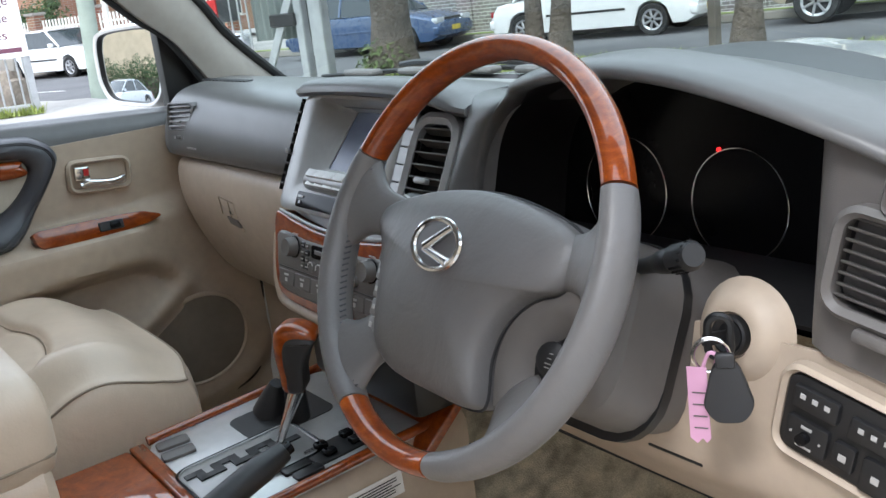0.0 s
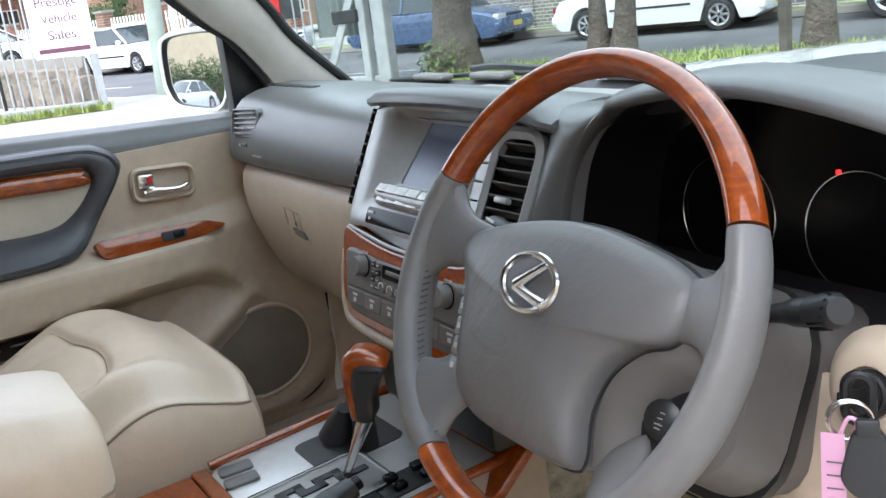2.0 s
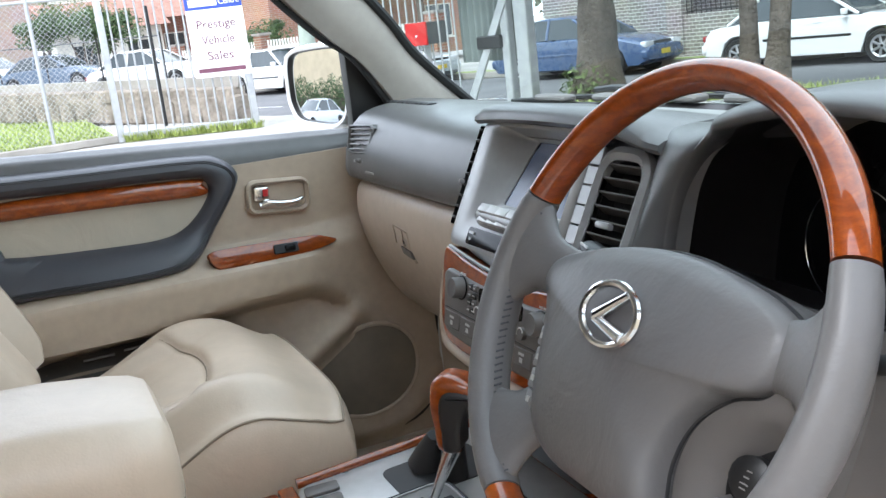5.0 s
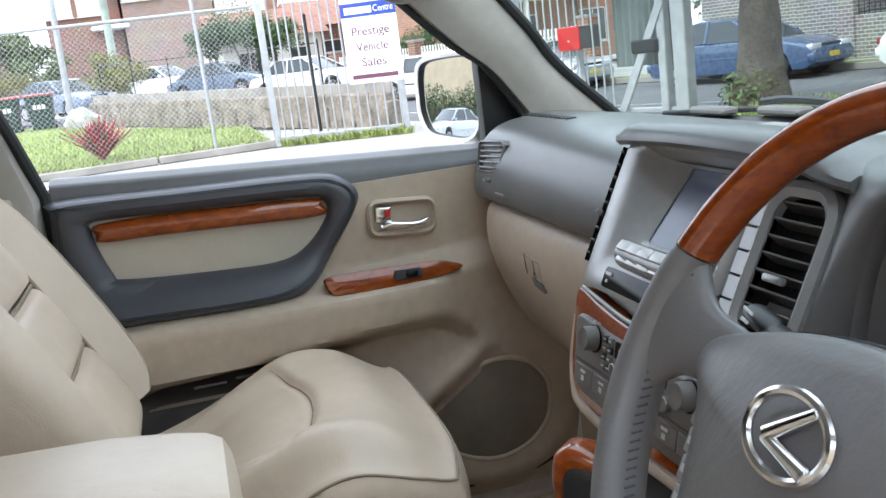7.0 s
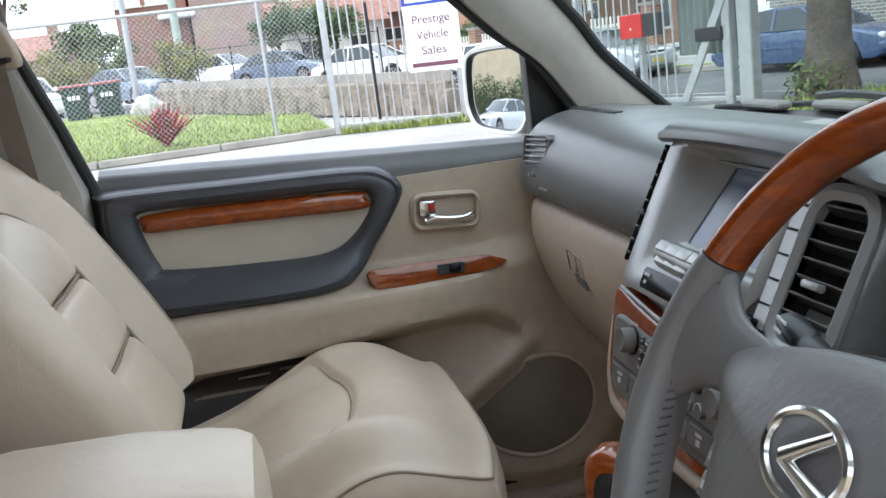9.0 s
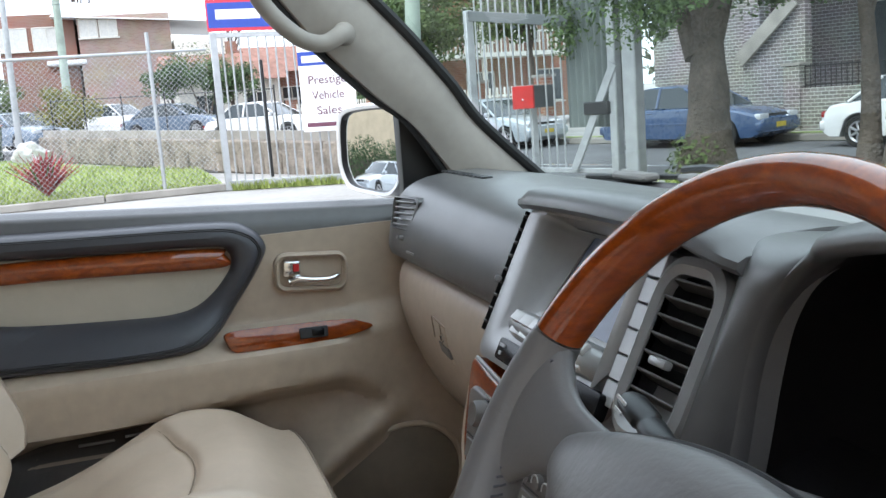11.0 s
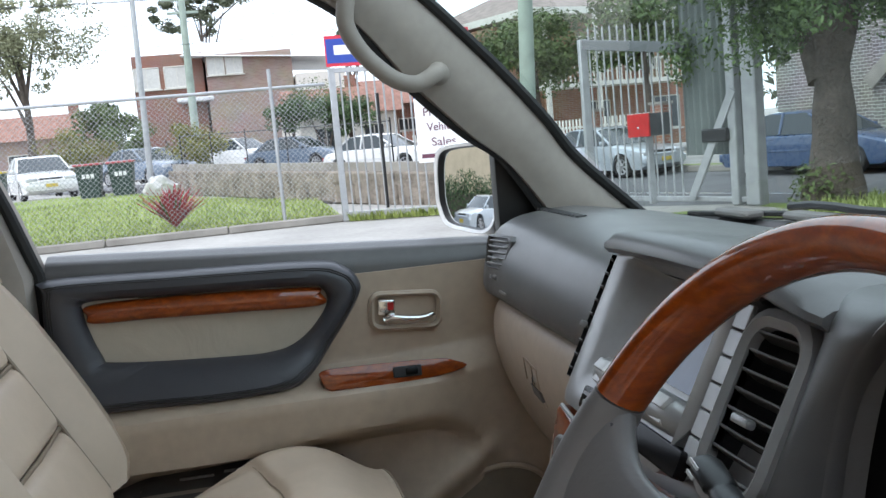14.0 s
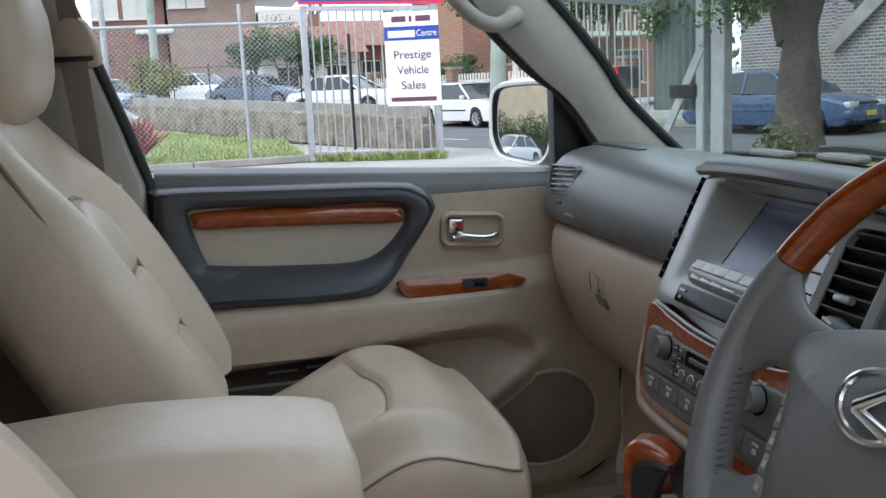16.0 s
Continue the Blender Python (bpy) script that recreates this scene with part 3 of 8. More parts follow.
def build_cluster():
    c = thing("instrument_cluster", "unlit black instrument cluster with two ringed gauges", "instrument cluster", (0.37, 0.24, 1.24))
    m = axes((0.37, 0.285, 1.19), (1, 0, 0), (0, 0.08, 1))
    b = B(); xs = [0.12 + 0.028 * i for i in range(20)]
    prism(b, [(x - 0.37, min(1.3, lip_z(x) - 0.03) - 1.19) for x in xs] + [(x - 0.37, -0.12) for x in reversed(xs)], m, 0.01); part("face", b, BLACK_GL, c)
    for gx, r in ((-0.104, 0.056), (0.038, 0.054)):
        b = B(); dial_ring(b, (gx, -0.008, 0.003), r, 0.0007, m, 40, -75, 255); part("gauge_ring", b, CHROME, c, "thin chrome gauge ring")
    b = B(); prism(b, rounded(0.0032, 0.0036, 0.001), m @ pose(0.014, 0.043, 0.003), 0.003); part("warning_light", b, RED_GLOW, c, "small red warning light")

def emit(name, col, s):
    m = bpy.data.materials.new(name); m.use_nodes = True
    p = m.node_tree.nodes["Principled BSDF"]; p.inputs["Base Color"].default_value = (*col, 1)
    p.inputs["Emission Color"].default_value = (*col, 1); p.inputs["Emission Strength"].default_value = s
    return m
RED_GLOW = emit("red warning lamp", (0.9, 0.02, 0.02), 1.5)
build_cluster()

# centre stack: a face leaning back, given as a plane
S_O = Vector((-0.035, 0.112, 1.148))
S_M = axes(S_O, (1, 0, 0), (0, 0.50, 1))          # upper face: p across, q up along the slope, out towards the cabin
L_M = axes((-0.035, 0.098, 1.135), (1, 0, 0), (0, 0.22, 1))   # lower radio face

def build_stack():
    s = thing("centre_stack", "silver and wood centre stack with screen and radio", "centre stack", (-0.035, 0.2, 0.95))
    # body
    b = B()
    def ring(z, y, w): return [Vector((-0.027 + p, y0, z)) for p, y0 in ((-w / 2, y + 0.12), (-w / 2, y + 0.014), (-w / 2 + 0.004, y + 0.004), (-w / 2 + 0.014, y), (w / 2 - 0.014, y), (w / 2 - 0.004, y + 0.004), (w / 2, y + 0.014), (w / 2, y + 0.12))]
    loft(b, [ring(1.286, 0.224, 0.345), ring(1.146, 0.125, 0.335), ring(1.13, 0.114, 0.325), ring(1.06, 0.098, 0.31), ring(1.03, 0.092, 0.29), ring(1.02, 0.115, 0.28), ring(0.955, 0.15, 0.25)]); part("body", b, SILVER_PL, s)
    # silver surround of the screen, dished
    sm = S_M @ pose(0.012, 0.098, 0.0)
    oi = [(p - 0.0065, q + 0.003) for p, q in rounded(0.159, 0.082, 0.004, 6)]
    oo = [(p - 0.0535, q - 0.0215) for p, q in rounded(0.231, 0.155, 0.014, 6)]
    def mixo(k): return [(a[0] * (1 - k) + c[0] * k, a[1] * (1 - k) + c[1] * k) for a, c in zip(oi, oo)]
    def sunk(o, z, k): return [sm @ Vector((p, q, z - k * 0.02 * (w[1] + 0.038) / 0.082)) for (p, q), w in zip(o, oi)]
    b = B(); loft(b, [sunk(oi, -0.006, 1), sunk(oi, -0.001, 1), sunk(mixo(0.06), 0.001, 0.95), sunk(mixo(0.45), 0.006, 0.4), sunk(mixo(0.62), 0.0105, 0), sunk(mixo(0.9), 0.0135, 0), sunk(oo, 0.011, 0), sunk(oo, -0.045, 0)], cap=False); part("bezel", b, SILVER_PL, s)
    b = B(); prism(b, rounded(0.163, 0.086, 0.004), sm @ pose(-0.0065, 0.003, -0.0125, -14), 0.003); part("screen", b, SCREEN, s, "unlit navigation screen, reflected blue put into its colour")
    # hood over the screen
    b = B()
    rows = []
    for i in range(33):
        u = i / 32; x = -0.2 + 0.365 * u; k = sstep(0, 0.06, u) * sstep(0, 0.1, 1 - u)
        bow = 0.014 * math.sin(math.pi * u) ** 0.7; up = 0.009 * math.sin(math.pi * u) ** 0.8 - 0.012 * sstep(0.75, 1.0, u)
        rows.append([Vector((x, y - bow * f, z + up * f)) for y, z, f in ((0.36, 1.272, 0), (0.3, 1.283 + 0.005 * k, 0.3), (0.225, 1.296 + 0.006 * k, 0.8), (0.182, 1.301 + 0.006 * k, 1), (0.166, 1.300 + 0.005 * k, 1), (0.159, 1.297 + 0.001 * k, 1), (0.158, 1.292, 1), (0.163, 1.287, 1), (0.195, 1.284, 0.8), (0.34, 1.262, 0))])
    loft(b, rows); part("screen_hood", b, GREY_PL, s, "grey padded screen hood")
    # buttons under the screen, on a rounded pod
    b = B(); tube(b, spline([S_M @ Vector((p + 0.012, 0.042, z)) for p, z in ((-0.122, -0.006), (-0.1, 0.003), (-0.02, 0.008), (0.04, 0.005), (0.062, -0.004))], 24), [0.005, 0.0105] + [0.0145] * 20 + [0.0105, 0.005], 16); part("button_pod", b, SILVER_PL, s)
    for i in range(6):
        for j in range(2):
            b = B(); box(b, S_M @ Vector((-0.078 + i * 0.0245, 0.049 - j * 0.0115, 0.0205 - 0.003 * j - 0.004 * abs(i - 2.5) / 2.5)), (0.0238, 0.0108, 0.008), 0.0014, 2, (S_M @ pose(0, 0, 0, -24)).to_3x3()); part("screen_button", b, ALLOY_PL, s)
    # disc slot and small display
    b = B(); prism(b, rounded(0.205, 0.021, 0.004), S_M @ pose(-0.008, 0.0145, 0.0135), 0.01, 0.001); sl = part("disc_slot", b, BLACK_GL, s)
    b = B(); box(b, S_M @ Vector((-0.099, 0.0185, 0.0142)), (0.012, 0.003, 0.001), rot=S_M.to_3x3()); part("slot_mark", b, SILVER_PL, sl)
    b = B(); box(b, S_M @ Vector((-0.099, 0.011, 0.0142)), (0.004, 0.0035, 0.001), rot=S_M.to_3x3()); part("slot_mark", b, SILVER_PL, sl)
    # buttons beside the screen
    for i in range(6):
        b = B(); box(b, S_M @ Vector((0.094, 0.13 - i * 0.0205, 0.006)), (0.019, 0.0192, 0.004), 0.0008, 1, S_M.to_3x3()); part("side_button", b, SILVER_PL, s)
    # vents either side
    vr = S_M @ pose(0.141, 0.073, 0.003)
    vent(s, vr, 0.062, 0.112, 8)
    b = B(); frame_ring(b, vr, 0.062, 0.112, 0.018, 0.013, 0.006); part("vent_frame", b, SILVER_PL, s)
    vl = S_M @ pose(-0.1625, 0.084, 0.0115)
    vent(s, vl, 0.009, 0.125, 9)
    # wood surround and radio
    def plate(name, o, z, mat, lab="", dp=0.02):
        b = B(); prism(b, o, L_M @ pose(-0.003, 0, z), dp, 0.004, 3); return part(name, b, mat, s, lab)
    plate("wood_surround", smooth2([(-0.152, 0.012), (-0.1, 0.006), (-0.04, 0.0), (0.04, 0.0), (0.1, 0.006), (0.152, 0.012), (0.155, -0.03), (0.148, -0.075), (0.125, -0.098), (0.06, -0.104), (-0.06, -0.104), (-0.125, -0.098), (-0.148, -0.075), (-0.155, -0.03)], 72), 0.004, WOOD, "glossy burl wood surround")
    b = B(); tube(b, spline([L_M @ Vector((p, q, 0.004)) for p, q in ((-0.143, 0.0145), (-0.1, 0.0095), (-0.04, 0.0035), (0.035, 0.0035), (0.1, 0.0095), (0.143, 0.0145))], 30), 0.0022, 8); part("silver_edge", b, SILVER_PL, s)
    radio = plate("radio_panel", smooth2([(-0.133, -0.012), (-0.06, -0.016), (0.06, -0.016), (0.133, -0.012), (0.137, -0.04), (0.13, -0.072), (0.112, -0.088), (0.0, -0.091), (-0.112, -0.088), (-0.13, -0.072), (-0.137, -0.04)], 60), 0.0085, TAUPE_PL, "grey radio and climate panel")
    for kx in (-0.09, 0.094):
        mm = L_M @ pose(kx, -0.027, 0.0085)
        b = B(); loft(b, [[mm @ Vector((r * math.cos(i * math.tau / 24), r * math.sin(i * math.tau / 24), z)) for i in range(24)] for r, z in ((0.0145, 0), (0.0125, 0.001), (0.012, 0.012), (0.0108, 0.0145), (0.008, 0.0138))]); kb = part("knob", b, TAUPE_PL, radio)
        b = B(); dial_ring(b, (0, 0, 0.0015), 0.0135, 0.0009, mm, 28); part("knob_ring", b, BLACK_GL, kb)
        b = B()
        for p in (-0.004, 0.004): box(b, mm @ Vector((p, 0.0165, 0.0006)), (0.006, 0.002, 0.0006), rot=mm.to_3x3())
        part("knob_mark", b, ALLOY_PL, kb)
    b = B(); prism(b, rounded(0.1, 0.016, 0.003), L_M @ pose(0.004, -0.026, 0.0095), 0.003); part("radio_display", b, BLACK_GL, radio)
    b = B(); box(b, L_M @ Vector((0.004, -0.0255, 0.0102)), (0.08, 0.005, 0.002), 0.0008, 1, L_M.to_3x3()); part("tape_flap", b, TAUPE_PL, radio)
    for i in range(2):
        for j in range(4):
            b = B(); box(b, L_M @ Vector((-0.066 + 0.011 * i, -0.021 - j * 0.0088, 0.009)), (0.0098, 0.0076, 0.004), 0.0012, 1, L_M.to_3x3()); k = part("radio_button", b, TAUPE_PL if (i + j) % 2 else BLACK_PL, radio)
            b = B(); box(b, L_M @ Vector((-0.066 + 0.011 * i, -0.021 - j * 0.0088, 0.0112)), (0.005, 0.0014, 0.0005), rot=L_M.to_3x3()); part("button_mark", b, ALLOY_PL, k)
    for p in (-0.04, -0.02, 0.0, 0.02, 0.04, 0.06):
        mm = L_M @ pose(p, -0.045, 0.0085)
        b = B(); tube(b, [mm @ Vector((0, 0, 0)), mm @ Vector((0, 0, 0.005))], 0.0068, 18); k = part("preset_button", b, TAUPE_PL, radio)
        # highlight on each button's upper edge, modelled as a pale silver half ring
        b = B(); dial_ring(b, (0, 0, 0.0052), 0.0062, 0.0007, mm, 20, 20, 200); part("button_glint", b, ALLOY_PL, k)
    b = B(); box(b, L_M @ Vector((0, -0.0565, 0.009)), (0.262, 0.0012, 0.001), rot=L_M.to_3x3()); part("panel_gap", b, BLACK_PL, radio)
    for i in range(6):
        b = B(); box(b, L_M @ Vector((-0.108 + i * 0.0425, -0.0695, 0.0087)), (0.0415, 0.019, 0.003), 0.001, 1, L_M.to_3x3()); k = part("climate_button", b, TAUPE_PL, radio)
        b = B(); box(b, L_M @ Vector((-0.108 + i * 0.0425, -0.066, 0.0104)), (0.011, 0.0026, 0.0006), rot=L_M.to_3x3()); box(b, L_M @ Vector((-0.108 + i * 0.0425, -0.0725, 0.0104)), (0.006, 0.005, 0.0006), rot=L_M.to_3x3()); part("button_mark", b, ALLOY_PL, k)
    # cream lip and dark pocket under it
    b = B(); tube(b, spline([L_M @ Vector((p - 0.003, q, -0.006)) for p, q in ((-0.158, -0.02), (-0.158, -0.06), (-0.148, -0.092), (-0.122, -0.108), (0, -0.114), (0.122, -0.108), (0.148, -0.092), (0.158, -0.06), (0.158, -0.02))], 40), 0.0085, 10); part("cream_edge", b, CREAM_PL, s)
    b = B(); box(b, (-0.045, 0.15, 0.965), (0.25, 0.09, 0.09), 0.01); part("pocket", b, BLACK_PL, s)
build_stack()

def build_driver_dash():
    d = thing("driver_panel", "grey and cream driver side panel with vent and switches", "dash panel", (0.5, 0.25, 1.0))
    # grey fascia right of the cluster
    b = B()
    def fas(u, v):
        x = 0.585 + 0.18 * u; zb = 1.153 - 0.036 * u; z = zb + (lip_z(x) - 0.012 - zb) * v
        return (x, 0.098 + 0.02 * v + 0.05 * sstep(0.72, 0.77, x) + 0.03 * (1 - sstep(0.0, 0.12, u)), z)
    sheet(b, fas, 12, 10); part("fascia", b, TAUPE_PL, d)
    m = axes((0.676, 0.095, 1.2105), (1, 0, -0.18), (0.1, 0.1, 1))
    vent(d, m, 0.1, 0.06, 8)
    b = B(); frame_ring(b, m, 0.1, 0.06, 0.012, 0.008, 0.008); part("vent_frame", b, TAUPE_PL, d)
    ms = m @ pose(0.016, 0.05, 0.003)
    b = B(); prism(b, rounded(0.084, 0.02, 0.003), ms, 0.004); sv = part("small_vent", b, BLACK_PL, d, "demister vent with upright bars")
    for i in range(9):
        b = B(); box(b, ms @ Vector((-0.036 + i * 0.009, 0, 0.003)), (0.0022, 0.02, 0.007), 0.0006, 1, ms.to_3x3()); part("bar", b, SLAT, sv)
    b = B(); frame_ring(b, ms, 0.084, 0.02, 0.003, 0.004, 0.005); part("vent_frame", b, TAUPE_PL, sv)
    b = B(); box(b, m @ Vector((-0.012, -0.043, 0.005)), (0.03, 0.009, 0.01), 0.003, 2, m.to_3x3()); part("vent_wheel", b, TAUPE_PL, d)
    # between the stack and the cluster: a smooth cheek that rises into the hood
    b = B()
    left = spline([(0.150, 0.088, 1.1), (0.1505, 0.116, 1.16), (0.1505, 0.145, 1.22), (0.150, 0.168, 1.268), (0.149, 0.18, 1.29), (0.148, 0.205, 1.297), (0.148, 0.25, 1.293)], 32)
    right = spline([(0.163, 0.135, 1.1), (0.166, 0.149, 1.16), (0.175, 0.155, 1.218), (0.19, 0.156, 1.258), (0.214, 0.158, 1.286), (0.235, 0.182, 1.301), (0.24, 0.25, 1.301)], 32)
    loft(b, [[l + Vector((0, 0.03, 0)) for l in left]] + [[l.lerp(r, k) + Vector((0, -0.006 * math.sin(math.pi * k) ** 0.8, 0)) for l, r in zip(left, right)] for k in (0, 0.15, 0.35, 0.65, 0.85, 1.0)] + [[q + Vector((0.02, 0.014, 0)) for q in right]], closed=False)
    part("left_fascia", b, GREY_PL, d, "", 60)
    # black panel under the cluster
    b = B(); sheet(b, lambda u, v: (0.15 + 0.48 * u, 0.225 - 0.075 * v, 1.16 - 0.02 * v), 8, 4, 0.004); part("cluster_sill", b, BLACK_PL, d)
    # lower cream panel
    b = B()
    def low(u, v):
        x = 0.115 + 0.66 * u; z = 1.15 - 0.188 * v - 0.006 * math.sin(math.pi * u)
        y = 0.104 + 0.012 * math.sin(math.pi * v) * -1 + 0.05 * sstep(0.6, 1, v) + 0.035 * (1 - sstep(0, 0.15, u))
        return (x, y, z)
    sheet(b, low, 40, 16, 0.006); lowp = part("lower_panel", b, CREAM_PL, d, "cream lower dash panel")
    # switch panel
    m2 = axes((0.642, 0.089, 1.0965), (1, 0, -0.22), (0.12, 0.0, 1))
    b = B(); prism(b, rounded(0.106, 0.06, 0.01), m2 @ pose(0, 0, 0.004), 0.02, 0.002); sp = part("switch_panel", b, BLACK_PL, d, "black switch panel")
    b = B(); frame_ring(b, m2, 0.108, 0.062, 0.011, 0.006, 0.006); part("panel_rim", b, CREAM_PL, sp)
    for p, q, w, h, n in ((-0.029, 0.0155, 0.034, 0.017, 3), (0.014, 0.0125, 0.036, 0.017, 3), (-0.031, -0.012, 0.032, 0.024, 4), (-0.003, -0.012, 0.016, 0.02, 1), (0.021, -0.015, 0.022, 0.026, 1), (0.042, 0.0, 0.016, 0.04, 0)):
        b = B(); prism(b, rounded(w, h, 0.003), m2 @ pose(p, q, 0.008), 0.006, 0.0015); k = part("switch", b, BLACK_PL, sp)
        b = B()
        if n == 3:
            for j in range(3): box(b, m2 @ Vector((p + (j - 1) * 0.009, q + 0.002, 0.0082)), (0.004, 0.0036, 0.0005), rot=m2.to_3x3())
        elif n == 4:
            for dx, dy, w2, h2 in ((0, 0.007, 0.008, 0.0022), (0, -0.008, 0.012, 0.0016), (-0.011, 0, 0.0016, 0.0016), (0.011, 0, 0.0016, 0.0016)): box(b, m2 @ Vector((p + dx, q + dy, 0.0082)), (w2, h2, 0.0005), rot=m2.to_3x3())
        elif n: box(b, m2 @ Vector((p, q, 0.0082)), (0.0055, 0.005, 0.0005), rot=m2.to_3x3())
        if n: part("switch_mark", b, ALLOY_PL, k)
        else: b.free()
        if n == 4:
            b = B(); mk4 = m2 @ pose(p, q, 0.008); tube(b, [mk4 @ Vector((0, 0, 0)), mk4 @ Vector((0, 0, 0.006))], 0.0042, 14); part("mirror_knob", b, BLACK_GL, k)
    # ignition boss
    mk = axes((0.5405, 0.0935, 1.1455), (1, 0, 0.05), (0, 0.2, 1))
    b = B(); loft(b, [[mk @ Vector((r * math.cos(i * math.tau / 28), r * math.sin(i * math.tau / 28), z)) for i in range(28)] for r, z in ((0.042, -0.02), (0.035, -0.01), (0.029, -0.004), (0.024, -0.0012), (0.0175, -0.0012), (0.016, -0.004))]); boss = part("ignition_boss", b, CREAM_PL, d)
    b = B(); loft(b, [[mk @ Vector((r * math.cos(i * math.tau / 28), r * math.sin(i * math.tau / 28), z)) for i in range(28)] for r, z in ((0.0155, -0.004), (0.015, 0.002), (0.013, 0.003), (0.01, 0.0005), (0.008, 0.001))]); part("lock_ring", b, BLACK_PL, boss)
    b = B(); sheet(b, lambda u, v: (0.1 + 0.68 * u, 0.155 + 0.2 * v, 0.957 - 0.01 * v), 6, 4, 0.004); part("under_panel", b, BLACK_PL, d)
    # card slot
    b = B(); box(b, (0.482, 0.0985, 1.028), (0.056, 0.012, 0.003), 0.001); part("coin_slot", b, BLACK_PL, d)
    return d, mk
DRV, KEY_M = build_driver_dash()

PINK_M = material("pink paper tag", (0.6, 0.32, 0.47), 0.6, var=0.04)
def build_keys():
    k = thing("key_ring", "ignition key with steel ring, black leather fob and pink tag", "keys", tuple(KEY_M @ Vector((0, 0, 0.01))))
    m = axes((0.556, 0.062, 1.1585), (0.81, 0.58, 0), (-0.35, -0.2, 1))
    b = B(); tube(b, [m @ Vector((p, q, 0)) for p, q in rounded(0.015, 0.03, 0.0075)], 0.0032, 8, closed=True); box(b, KEY_M @ Vector((0, 0, 0.014)), (0.003, 0.009, 0.03), rot=KEY_M.to_3x3()); part("key", b, BLACK_PL, k, "black plastic key bow")
    rm = axes((0.558, 0.05, 1.1495), (0.8, 0.6, 0), (0.1, 0.1, 1))
    b = B(); dial_ring(b, (0, 0, 0), 0.0125, 0.0012, rm, 30); dial_ring(b, (0.001, 0, 0.002), 0.0122, 0.001, rm, 30); part("split_ring", b, CHROME, k)
    fm = axes((0.5745, 0.046, 1.1255), (0.81, 0.58, 0.05), (-0.18, 0.0, 1)) @ Matrix.Diagonal((0.88, 0.88, 1, 1))
    b = B(); prism(b, smooth2([(-0.008, 0.025), (0.008, 0.025), (0.0165, 0.002), (0.0185, -0.01), (0.011, -0.0215), (0, -0.0235), (-0.011, -0.0215), (-0.0185, -0.01), (-0.0165, 0.002)], 36), fm, 0.005, 0.0018, 3); fb = part("leather_fob", b, BLACK_LE, k, "black leather fob")
    b = B(); box(b, fm @ Vector((0, 0.028, 0)), (0.015, 0.012, 0.0055), 0.002, 2, fm.to_3x3()); part("fob_loop", b, BLACK_LE, fb)
    tm = axes((0.554, 0.04, 1.1135), (0.86, 0.5, 0), (0.16, 0.0, 1)) @ Matrix.Diagonal((0.95, 0.72, 1, 1))
    b = B(); tube(b, spline([(0.562, 0.049, 1.14), (0.566, 0.046, 1.152), (0.562, 0.043, 1.154), (0.557, 0.042, 1.142)], 12), 0.0014, 6); part("tag_loop", b, PINK_M, k, "pink paper loop")
    b = B(); prism(b, [(-0.007, 0.042), (0.007, 0.042), (0.0075, -0.036), (0.0045, -0.041), (0.0015, -0.036), (-0.0025, -0.042), (-0.0075, -0.036)], tm, 0.0008); tg = part("paper_tag", b, PINK_M, k, "pink paper tag with pen marks")
    b = B()
    for i in range(4): box(b, tm @ Vector((0.001, -0.024 + i * 0.013, 0.0006)), (0.01, 0.0012, 0.0004), rot=tm.to_3x3())
    part("pen_mark", b, TAUPE_PL, tg)
build_keys()

